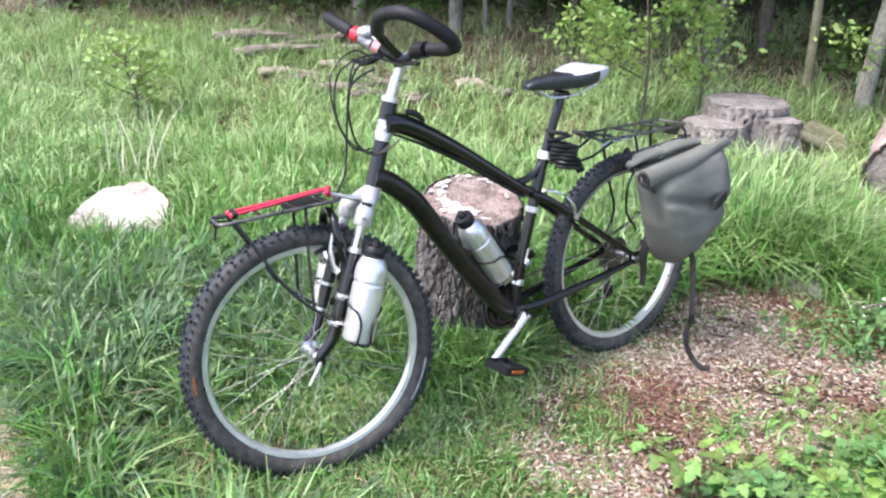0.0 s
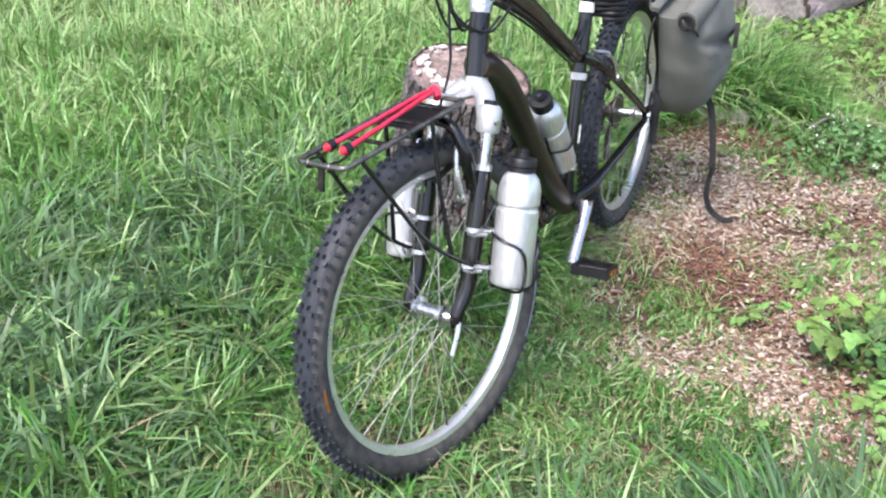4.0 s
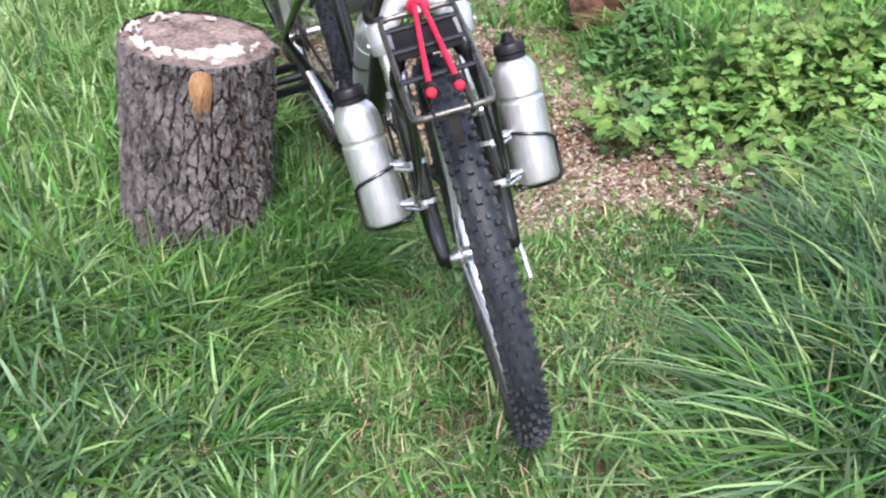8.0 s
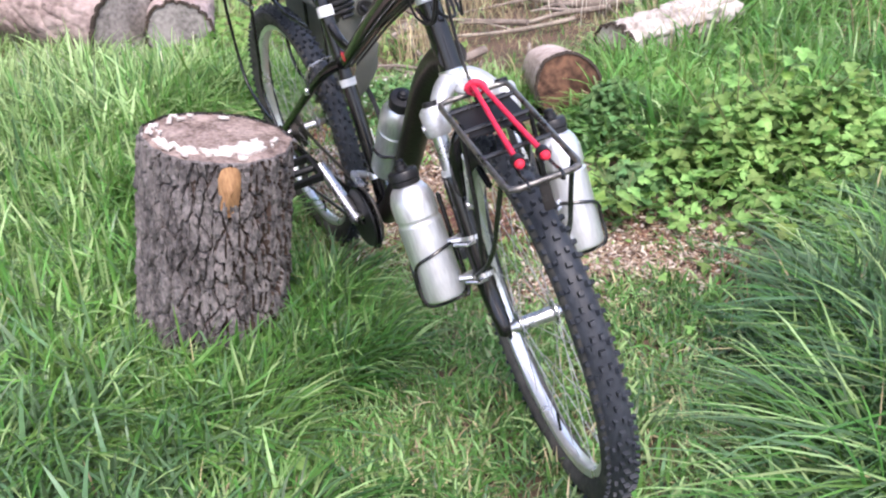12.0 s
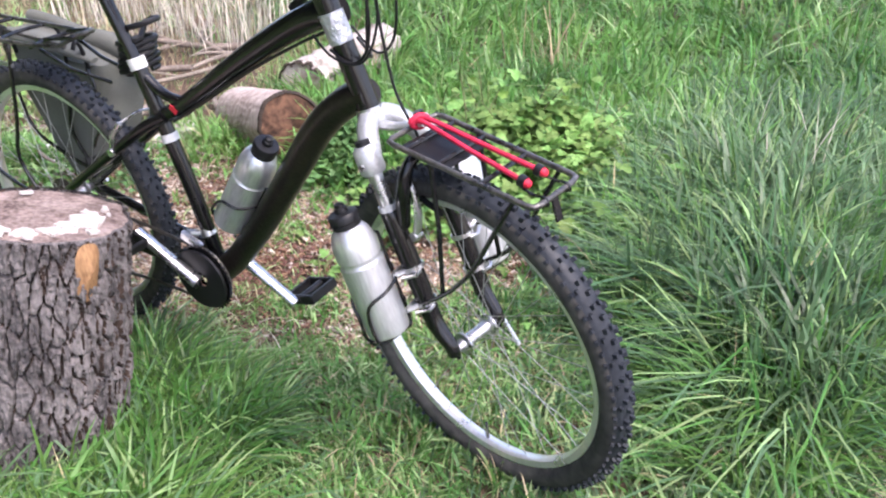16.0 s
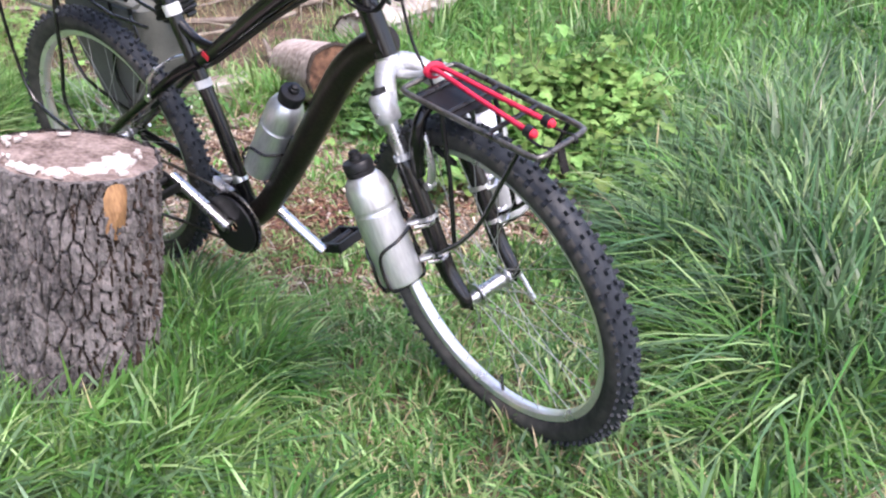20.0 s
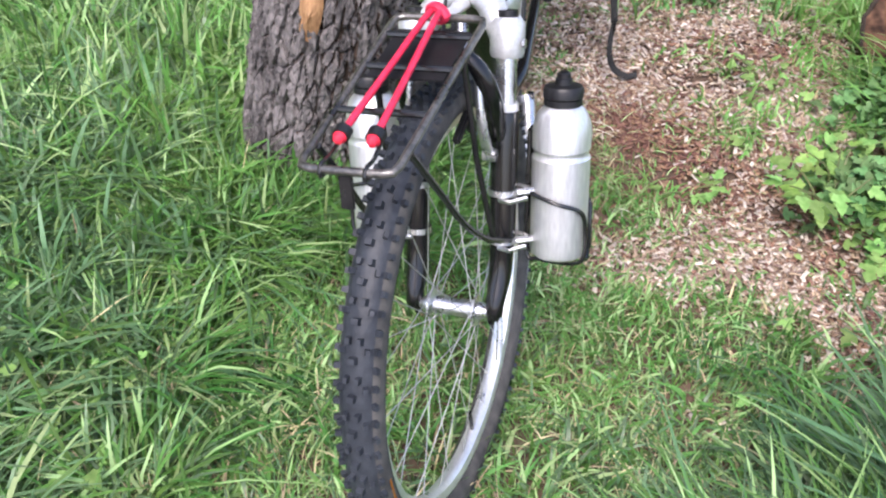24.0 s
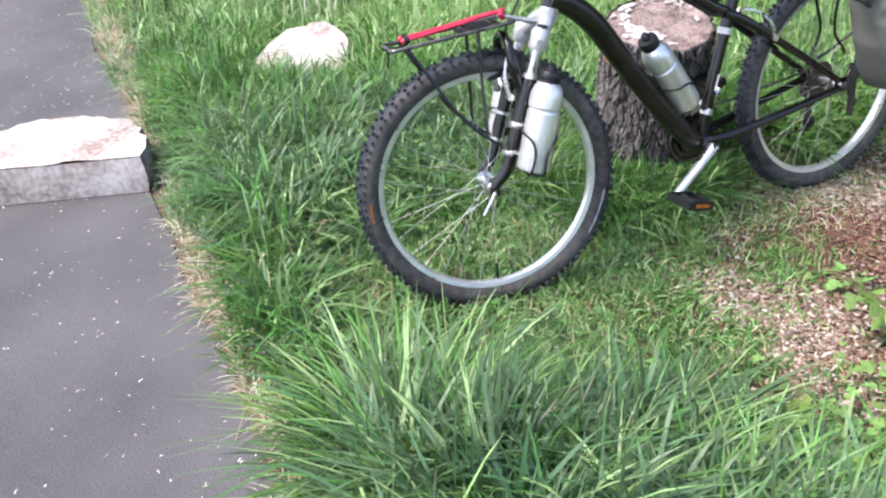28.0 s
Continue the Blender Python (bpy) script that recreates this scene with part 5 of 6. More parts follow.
def build_old_stump():
    at = Vector((0.80, 2.55, float(ground_z(0.86, 2.55)) - 0.02))
    st = thing("old_stump", "broad grey weathered stump with a stepped saw cut", "stump", Matrix.Translation(at))
    for name, dx, dy, r, h, sd, lb in (("back_block", 0.05, 0.16, 0.235, 0.31, 21, "higher grey block"), ("front_block", -0.14, -0.04, 0.175, 0.225, 22, "lower cracked block"), ("side_block", 0.21, -0.06, 0.105, 0.255, 23, "pale splintered block")):
        rows = bark_barrel(r * 1.05, r * 0.95, h, sd, 0.09, 0.3, 0.03, 110, 30, flare=0.05)
        m = Matrix.Translation((dx, dy, 0))
        b = part(name, barrel_geo(rows, m), GREY_WOOD, st, lb, angle=80)
        part("cut_top", cut_face(rows, m, h - 0.003, 0.01, sd, 8), WORN_WOOD, b, "bleached saw cut", angle=80)
    g = Geo()
    for k in range(5):
        a = -0.5 + 0.25 * k
        g.tube([(0.28 + 0.03 * k, -0.10 + 0.05 * k, 0.20), (0.50 + 0.03 * k, -0.12 + 0.04 * k, 0.10), (0.62 + 0.02 * k, -0.16 + 0.05 * k, 0.0)], [0.03, 0.035, 0.04], 8, smooth=3)
    part("root", g, MOSS, st, "mossy yellow-green root flare", angle=80)


build_old_stump()
build_log("felled_log", "thick felled log with pinkish weathered bark and dark sawn end", (1.42, 1.62, 0.185), (1.86, 2.80, 0.20), 0.190, 0.180, 31, GREY_WOOD, PINK_BARK, 0.07, 0.22, 0.014)
build_log("felled_log", "felled log with peeling pink bark and grey sawn end", (1.45, 1.38, 0.150), (2.55, 2.02, 0.17), 0.155, 0.150, 33, WORN_WOOD, PINK_BARK, 0.07, 0.22, 0.012)

STICK = mat("dead_stick", (0.12, 0.095, 0.075), (0.32, 0.27, 0.22), 12, 0.9, bump=0.4, bscale=60, stretch=(1, 1, 1), obj=0.25)


def branch(x, y, ang, length, r, z=0.03, bend=0.06, label="bare grey-brown fallen branch on the ground"):
    g = Geo()
    c, s = math.cos(ang), math.sin(ang)
    pts, rs = [], []
    for k in range(7):
        t = k / 6
        px, py = x + c * length * t - s * bend * math.sin(t * 4), y + s * length * t + c * bend * math.sin(t * 4)
        pts.append((px, py, float(ground_z(px, py)) + z + r * (0.8 + 0.5 * math.sin(t * 7 + ang))))
        rs.append(r * (1 - 0.55 * t))
    g.tube(pts, rs, 8, smooth=3)
    for k in (2, 4):
        p = Vector(pts[k])
        a2 = ang + rng.choice((-1, 1)) * rng.uniform(0.5, 0.9)
        g.tube([p, p + Vector((math.cos(a2), math.sin(a2), 0.15)) * length * 0.16, p + Vector((math.cos(a2 + 0.2), math.sin(a2 + 0.2), 0.1)) * length * 0.3], [r * 0.5, r * 0.35, r * 0.15], 6, smooth=2)
    return solid("fallen_branch", g, STICK, pts[0], label, "branch", "fallen branches", angle=70)


for x, y, a, L, r in ((-3.0, 4.6, 0.4, 1.3, 0.05), (-2.6, 4.1, -0.3, 1.1, 0.035), (-2.35, 3.75, 0.15, 1.0, 0.04), (-2.0, 3.55, -0.1, 0.8, 0.045), (-2.7, 4.9, 0.9, 1.0, 0.03), (-2.2, 4.4, -0.6, 0.9, 0.03), (-1.7, 3.35, 0.1, 0.55, 0.04), (-3.4, 5.2, 0.1, 1.2, 0.06), (-1.0, 3.75, -0.12, 0.42, 0.045), (1.30, -0.02, 1.9, 0.7, 0.008), (1.0, -0.2, 0.5, 0.6, 0.007), (1.25, 0.1, 0.9, 0.75, 0.009), (1.6, 0.0, 2.4, 0.9, 0.02), (2.0, -0.1, 1.2, 1.0, 0.016), (1.9, 0.5, -0.4, 1.0, 0.018), (2.5, 0.2, 1.7, 1.1, 0.018), (2.35, -0.55, 1.4, 0.8, 0.024), (2.6, -0.5, 2.6, 0.7, 0.02), (2.2, -0.25, 0.2, 0.7, 0.016), (1.5, 0.25, 0.3, 0.9, 0.010), (1.7, 0.55, -0.6, 1.0, 0.012), (1.35, 0.35, 1.2, 0.8, 0.008), (2.1, -0.3, 2.0, 0.9, 0.012), (1.25, -0.42, 0.6, 0.5, 0.016), (-1.02, -1.50, 2.6, 0.22, 0.004)):
    branch(x, y, a, L, r, 0.035 if x > 1 else 0.02 if L > 0.3 else 0.004)


def plank(x, y, z, turn, size, label):
    """A split, weathered board with ragged ends."""
    g, n = Geo(), 14
    L, W, H = size
    for k in range(n):
        t = k / (n - 1) - 0.5
        for sy, sz in ((-1, 0), (1, 0), (1, 1), (-1, 1)):
            w = W * 0.5 * (1 + 0.22 * noise.noise(Vector((t * 7, sy * 3, z)))) * (0.72 if k in (0, n - 1) else 1)
            g.v.append(Vector((L * t + 0.02 * noise.noise(Vector((sy * 5, sz, t))), sy * w, sz * H + 0.008 * noise.noise(Vector((t * 9, sy, sz * 2 + x))))))
    for k in range(n - 1):
        for d in range(4):
            g.f.append((4 * k + d, 4 * k + (d + 1) % 4, 4 * k + 4 + (d + 1) % 4, 4 * k + 4 + d))
    g.f += [(3, 2, 1, 0), (4 * n - 4, 4 * n - 3, 4 * n - 2, 4 * n - 1)]
    g.m = [0] * len(g.f)
    m = Matrix.Translation((x, y, z)) @ Matrix.Rotation(radians(turn), 4, "Z")
    ob = new("plank", g.mesh("plank", PALE_WOOD, angle=30))
    ob.matrix_world = m
    return tagged(ob, label, "plank", "boards by the wood chips")


plank(1.24, 0.02, float(ground_z(1.24, 0.02)) + 0.005, -62, (0.34, 0.10, 0.035), "short bleached board lying behind the wood chips")
plank(0.74, 0.74, float(ground_z(0.74, 0.74)) + 0.005, 128, (0.36, 0.09, 0.04), "pale split board at the edge of the wood chips")
plank(0.97, 0.42, float(ground_z(0.97, 0.42)) + 0.005, 112, (0.30, 0.07, 0.03), "pale split board at the edge of the wood chips")

# ---- plants ----
GRASS = mat("grass", (0.052, 0.150, 0.028), (0.178, 0.360, 0.084), 1.3, 0.42, fine=5.0, island=0.38, through_light=0.38, spec=0.45, rvar=0.08)
GRASS_BLUE = mat("blue_green_grass", (0.056, 0.126, 0.050), (0.170, 0.282, 0.134), 1.5, 0.40, fine=5.0, island=0.38, through_light=0.35, spec=0.5, rvar=0.08)
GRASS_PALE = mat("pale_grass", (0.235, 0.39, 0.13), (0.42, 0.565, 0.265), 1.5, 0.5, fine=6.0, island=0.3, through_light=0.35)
STRAW = mat("straw", (0.30, 0.23, 0.12), (0.55, 0.46, 0.29), 6, 0.75, island=0.35, through_light=0.15)
PALE_STRAW = mat("pale_straw", (0.50, 0.45, 0.36), (0.74, 0.70, 0.60), 9, 0.7, island=0.25, through_light=0.1)
LEAF = mat("bramble_leaf", (0.115, 0.245, 0.052), (0.265, 0.430, 0.135), 9, 0.66, fine=90, obj=0.32, through_light=0.3, spec=0.3, bump=0.25, bscale=70)
LEAF_STUFF = mat("leaf_cover", (0.115, 0.245, 0.052), (0.29, 0.45, 0.14), 9, 0.66, fine=60, island=0.35, through_light=0.3, spec=0.3, bump=0.2, bscale=70)
NETTLE_LEAF = mat("nettle_leaf", (0.060, 0.150, 0.044), (0.160, 0.285, 0.105), 9, 0.6, fine=60, island=0.35, through_light=0.25, spec=0.3, bump=0.2, bscale=70)
YOUNG_LEAF = mat("young_leaf", (0.15, 0.27, 0.045), (0.30, 0.43, 0.115), 9, 0.42, island=0.3, obj=0.25, through_light=0.4)
PETAL = mat("white_petal", (0.62, 0.64, 0.58), (0.80, 0.82, 0.77), 40, 0.6, island=0.1, through_light=0.2)
STEM = mat("green_stem", (0.07, 0.11, 0.03), (0.16, 0.15, 0.06), 20, 0.6)
TRUNK = mat("forest_bark", (0.055, 0.045, 0.035), (0.17, 0.15, 0.12), 7, 0.95, bump=0.6, bscale=40, stretch=(1, 1, 0.3), obj=0.3, spec=0.2)
PALE_TRUNK = mat("pale_bark", (0.10, 0.095, 0.08), (0.34, 0.33, 0.29), 9, 0.9, bump=0.5, bscale=40, stretch=(1, 1, 0.4), obj=0.25, spec=0.2)
CROWN = mat("forest_leaf", (0.03, 0.075, 0.012), (0.09, 0.16, 0.03), 3, 0.5, island=0.4, through_light=0.25)
LITTER = mat("leaf_litter", (0.095, 0.076, 0.060), (0.29, 0.235, 0.185), 14, 0.95, island=0.4)


def mesh_np(name, V, faces4, faces3, material, label, category, kind="stuff", idx=None):
    """One mesh of very many small pieces, from arrays."""
    me = bpy.data.meshes.new(name)
    nv, n4, n3 = len(V), len(faces4), len(faces3)
    me.vertices.add(nv)
    me.vertices.foreach_set("co", np.ascontiguousarray(V, np.float32).ravel())
    me.loops.add(n4 * 4 + n3 * 3)
    me.polygons.add(n4 + n3)
    loops = np.concatenate([np.asarray(faces4, np.int32).ravel(), np.asarray(faces3, np.int32).ravel()])
    me.loops.foreach_set("vertex_index", loops)
    start = np.concatenate([np.arange(n4) * 4, n4 * 4 + np.arange(n3) * 3]).astype(np.int32)
    me.polygons.foreach_set("loop_start", start)
    me.polygons.foreach_set("use_smooth", np.ones(n4 + n3, bool))
    for x in material if isinstance(material, (list, tuple)) else [material]:
        me.materials.append(x)
    if idx is not None:
        me.polygons.foreach_set("material_index", idx.astype(np.int32))
    me.update(calc_edges=True)
    return tagged(new(name, me), label, category, kind=kind)


def blades(name, x, y, h, w, lean, way, material, label, zoff=0.0, mats=None):
    """Grass blades: roots at x, y, heights h, widths w, how far they lean over and which way."""
    n = len(x)
    T = np.array((0.0, 0.3, 0.58, 0.82, 1.0))
    d = np.stack([np.cos(way), np.sin(way)], -1)
    twist = way + np.pi / 2 + nr.normal(0, 0.5, n)
    e = np.stack([np.cos(twist), np.sin(twist)], -1)
    z0 = ground_z(x, y) + zoff
    V = np.zeros((n, 9, 3))
    for k, t in enumerate(T):
        reach = h * lean * t**1.7
        zz = z0 + h * (t - 0.46 * np.minimum(lean, 1.6) * t**2.4)
        cx, cy = x + d[:, 0] * reach, y + d[:, 1] * reach
        ww = w * (0.8, 1.0, 0.9, 0.6, 0.0)[k] * 0.5
        if k < 4:
            V[:, 2 * k] = np.stack([cx - e[:, 0] * ww, cy - e[:, 1] * ww, zz], -1)
            V[:, 2 * k + 1] = np.stack([cx + e[:, 0] * ww, cy + e[:, 1] * ww, zz], -1)
        else:
            V[:, 8] = np.stack([cx, cy, zz], -1)
    o = (np.arange(n) * 9)[:, None]
    f4 = np.concatenate([o + np.array(f) for f in ((0, 1, 3, 2), (2, 3, 5, 4), (4, 5, 7, 6))])
    f3 = o + np.array((6, 7, 8))
    idx = None
    if mats is not None:
        idx = np.concatenate([mats] * 4)
    return mesh_np(name, V.reshape(-1, 3), f4, f3, material, label, "grass", idx=idx)


def off_things(x, y):
    """False where a thing stands on the ground."""
    ok = np.hypot(x + 0.50, y - 0.135) > 0.18
    for ax, ay, bx, by, r in ((1.42, 1.62, 1.86, 2.80, 0.17), (1.45, 1.38, 2.55, 2.02, 0.13)):
        t = np.clip(((x - ax) * (bx - ax) + (y - ay) * (by - ay)) / ((bx - ax) ** 2 + (by - ay) ** 2), 0, 1)
        ok &= np.hypot(x - ax - t * (bx - ax), y - ay - t * (by - ay)) > r
    ok &= ~((np.abs((x - 0.80)) < 0.40) & (np.abs(y - 2.62) < 0.32))
    u, v = (x + 2.5) * 0.927 + (y + 0.52) * 0.375, -(x + 2.5) * 0.375 + (y + 0.52) * 0.927
    ok &= ~((np.abs(u) < 0.40) & (v > -0.01) & (v < 0.42))
    u, v = (x + 2.01) * 0.970 + (y - 0.56) * 0.242, -(x + 2.01) * 0.242 + (y - 0.56) * 0.970
    ok &= ~((np.abs(u) < 0.21) & (v > -0.07) & (v < 0.47))
    u, v = (x - 0.93) * 0.944 + (y + 0.485) * 0.331, -(x - 0.93) * 0.331 + (y + 0.485) * 0.944
    ok &= ~((u > -0.02) & (u < 0.45) & (np.abs(v) < 0.10))
    return ok


def tall(x, y):
    """Height of the grass in metres."""
    s = side(x, y)
    h = 0.225 + 0.055 * wave(x, y, 3.1, 0.3) + 0.03 * wave(x, y, 7.7, 1.9)
    h = h * (1 - 0.68 * lawn(x, y))
    h = h * (1 - 0.76 * chip_cover(x, y))
    h = h * (1 - 0.6 * wild(x, y))
    h = h + 0.11 * np.exp(-(((x + 0.62) / 0.42) ** 2 + ((y + 1.62) / 0.27) ** 2))
    h = h + 0.06 * np.exp(-(((x + 0.1) / 0.6) ** 2 + ((y + 1.75) / 0.4) ** 2))
    h = h + 0.13 * np.exp(-(((x - 0.75) / 0.45) ** 2 + ((y - 0.95) / 0.35) ** 2))
    h = h + 0.06 * soft(y + x * 0.3, 0.6, 1.6)
    return np.clip(h * (0.45 + 0.55 * soft(s, 0.0, 0.3)), 0.03, 0.40)


def wild(x, y):
    """1 in the dry tangle behind the chips, 0 in the green meadow."""
    return soft(x + 0.15 * wave(x, y, 4.0, 0.6), 0.85, 1.35) * (1 - soft(y, 1.3, 2.0)) * soft(y + 0.25 * wave(x, y, 3.0, 1.2), -0.75, -0.25)


def sow(n, x0, x1, y0, y1, per, spread, keep):
    """Roots in tufts: their places and the tuft that each belongs to."""
    cx, cy = nr.uniform(x0, x1, n), nr.uniform(y0, y1, n)
    ok = keep(cx, cy) > nr.uniform(0, 1, n)
    cx, cy = cx[ok], cy[ok]
    t = np.repeat(np.arange(len(cx)), per)
    x, y = cx[t] + nr.normal(0, spread, len(t)), cy[t] + nr.normal(0, spread, len(t))
    ok = off_things(x, y) & (side(x, y) > -0.01)
    return x[ok], y[ok], t[ok], len(cx)


def meadow(name, n, x0, x1, y0, y1, per, spread, width, keep, label, wind=0.25, hmul=1.0, deadness=0.0):
    x, y, t, c = sow(n, x0, x1, y0, y1, per, spread, keep)
    way = (nr.uniform(0, 2 * np.pi, c)[t] + nr.normal(0, 0.9, len(x)))
    dx, dy = np.cos(way) + wind, np.sin(way) - 0.4 * wind
    way = np.arctan2(dy, dx)
    h = tall(x, y) * nr.uniform(0.55, 1.15, len(x)) * nr.uniform(0.75, 1.15, c)[t] * hmul
    lean = np.clip(nr.normal(0.82, 0.40, len(x)), 0.08, 1.6)
    w = width * nr.uniform(0.6, 1.25, len(x)) * (0.6 + 0.4 * np.clip(h / 0.2, 0, 1.2))
    blue = soft(wave(x, y, 1.9, 2.2) + 0.10 * (1 - soft(side(x, y), 0.0, 0.6)) - 0.12 + nr.normal(0, 0.25, len(x)), 0.1, 0.5) > 0.5
    dead = nr.uniform(0, 1, len(x)) < 0.005 + 0.15 * lawn(x, y) + 0.14 * chip_cover(x, y) + deadness
    # more pale blades towards the back: haze and brightness put into the colour
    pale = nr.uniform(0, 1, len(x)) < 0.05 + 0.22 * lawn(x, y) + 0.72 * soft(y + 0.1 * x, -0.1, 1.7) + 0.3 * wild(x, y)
    w = np.where(dead, w * 0.5, w)
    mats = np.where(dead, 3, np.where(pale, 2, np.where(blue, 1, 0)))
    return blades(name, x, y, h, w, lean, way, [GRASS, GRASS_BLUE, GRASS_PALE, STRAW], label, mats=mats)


def dense(x, y):
    c = chip_cover(x, y)
    bare = 0.35 * lawn(x, y) * soft(wave(x, y, 6.0, 0.9), 0.1, 0.6)
    c = c * (0.66 + 0.34 * soft(wave(x, y, 8.5, 2.6), -0.3, 0.35))
    return np.clip(1.0 - 0.93 * c - bare - 0.7 * wild(x, y), 0.03, 1) * soft(side(x, y) + 0.05 * wave(x, y, 6.0, 1.0), 0.0, 0.17)


def far_keep(x, y):
    bare = np.exp(-(((x + 0.9) / 0.9) ** 2 + ((y - 4.3) / 0.55) ** 2)) + np.exp(-(((x + 2.3) / 0.7) ** 2 + ((y - 3.9 - 0.5 * (x + 2.3)) / 0.4) ** 2))
    return np.clip(1.0 - 0.92 * soft(y + 0.35 * x, 3.6, 5.0) - 0.55 * bare, 0, 1)


GL = "fresh green meadow grass in uneven tufts"
meadow("meadow_grass", 11000, -3.0, 1.4, -2.3, 1.9, 12, 0.026, 0.0098, dense, GL)
meadow("meadow_grass", 6000, -3.0, 1.4, -2.3, 1.9, 6, 0.030, 0.0065, dense, "finer grass filling the meadow", 0.1, 0.72)
meadow("lawn_grass", 6500, -1.5, 0.3, -1.5, 0.2, 7, 0.016, 0.0044, lambda x, y: dense(x, y) * np.clip(lawn(x, y) + 0.1, 0, 1), "short trodden grass", 0.0, 0.85)
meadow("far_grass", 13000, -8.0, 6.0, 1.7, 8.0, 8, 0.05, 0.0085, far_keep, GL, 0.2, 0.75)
meadow("dry_grass", 5200, -6.0, 4.0, 2.6, 7.0, 8, 0.07, 0.0055, lambda x, y: 0.05 + 0.8 * soft(y + 0.35 * x, 3.3, 4.6), "dry brownish grass towards the forest", 0.2, 0.55, 0.55)
meadow("far_grass", 4600, 1.3, 6.0, -5.0, 1.8, 8, 0.035, 0.010, lambda x, y: 1 - 0.85 * wild(x, y), GL, 0.2, 1.15)
meadow("dry_grass", 2000, 1.0, 5.0, -1.0, 1.9, 9, 0.06, 0.0050, wild, "dry tangled grass behind the wood chips", 0.5, 0.9, 0.72)
meadow("far_grass", 2200, -0.6, 1.4, -4.0, -2.2, 8, 0.035, 0.010, lambda x, y: np.ones_like(x), GL, 0.2, 1.1)
meadow("far_grass", 3800, -8.0, -2.9, -1.0, 3.0, 8, 0.035, 0.010, lambda x, y: np.ones_like(x), GL, 0.2, 1.0)


def tussock(x, y, n, h, r, wx, wy, label):
    """One big tuft of long blades, arching outwards and with the wind."""
    n, h = int(n * 1.8), h * 0.92
    a, d = nr.uniform(0, 2 * np.pi, n), r * np.sqrt(nr.uniform(0, 1, n))
    px, py = x + d * np.cos(a), y + d * np.sin(a)
    way = np.arctan2(np.sin(a) * (0.25 + d / r) + wy, np.cos(a) * (0.25 + d / r) + wx) + nr.normal(0, 0.55, n)
    ok = side(px, py) > -0.03
    px, py, way = px[ok], py[ok], way[ok]
    n = len(px)
    return blades("grass_tussock", px, py, h * nr.uniform(0.45, 1.15, n), 0.0064 * nr.uniform(0.6, 1.3, n), np.clip(nr.normal(0.95, 0.35, n), 0.2, 1.7), way, [GRASS, GRASS_BLUE, GRASS_PALE], label, mats=np.where(nr.uniform(0, 1, n) < (0.24 if wx > 0.2 else 0.20), 2, np.where(nr.uniform(0, 1, n) < 0.32, 1, 0)))


for x, y, n, h, r in ((-0.72, -1.42, 330, 0.36, 0.17), (-0.50, -1.58, 330, 0.38, 0.17), (-0.86, -1.26, 200, 0.22, 0.13), (-0.30, -1.75, 300, 0.37, 0.17), (-0.58, -1.28, 200, 0.22, 0.14), (-0.08, -1.62, 280, 0.34, 0.18), (0.12, -1.85, 240, 0.36, 0.18), (-0.28, -1.45, 240, 0.32, 0.15), (0.45, -1.75, 240, 0.36, 0.2), (0.35, -2.1, 200, 0.36, 0.2)):
    tussock(x, y, n, h, r, 0.28, -0.10, "tall blue-green tussock of arching grass at the path edge")
for x, y, n, h, r in ((0.62, 0.92, 300, 0.36, 0.18), (0.88, 0.80, 280, 0.34, 0.17), (1.05, 1.05, 240, 0.34, 0.18), (0.45, 1.10, 240, 0.32, 0.17), (-1.75, 0.05, 160, 0.26, 0.14), (-1.95, 0.35, 180, 0.28, 0.15), (-1.55, 0.45, 180, 0.28, 0.15), (-0.95, 0.25, 160, 0.24, 0.13), (-0.74, -0.06, 240, 0.18, 0.11), (-0.78, 0.12, 170, 0.20, 0.10), (-0.60, -0.17, 240, 0.16, 0.11), (-0.44, -0.19, 220, 0.17, 0.10), (-0.33, -0.08, 220, 0.20, 0.10), (-0.52, -0.28, 150, 0.14, 0.09), (-0.86, 0.02, 220, 0.20, 0.11), (-0.34, -0.06, 120, 0.18, 0.07), (-0.85, -0.14, 150, 0.20, 0.10), (-1.10, -0.30, 150, 0.19, 0.11), (-1.22, -0.52, 130, 0.17, 0.10), (-0.72, 0.28, 130, 0.22, 0.10), (-0.75, 0.45, 180, 0.27, 0.15), (-1.25, 0.75, 200, 0.28, 0.16), (-0.35, 0.55, 200, 0.27, 0.15), (0.0, 0.75, 200, 0.28, 0.15), (-0.7, 1.0, 200, 0.28, 0.16), (-1.75, -0.28, 150, 0.22, 0.13)):
    tussock(x, y, n, h, r, 0.15, 0.0, "thick green tussock of meadow grass")

# upright grass close round the stump's foot
n = 2300
a, d = nr.uniform(radians(120), radians(380), n), 0.170 + np.abs(nr.normal(0, 0.09, n))
u = nr.uniform(0, 1, n)
blades("stump_grass", -0.50 + d * np.cos(a), 0.135 + d * np.sin(a), np.minimum(nr.uniform(0.06, 0.20, n), 0.03 + d * 0.45) * np.where(a > radians(300), 0.8, 1.0), nr.uniform(0.004, 0.007, n), np.clip(nr.normal(0.40, 0.25, n), 0.05, 1.0), nr.uniform(0, 6.3, n), [GRASS, GRASS_BLUE, GRASS_PALE], "fresh upright grass round the stump's foot", mats=np.where(u < 0.10, 2, np.where(u < 0.3, 1, 0)))

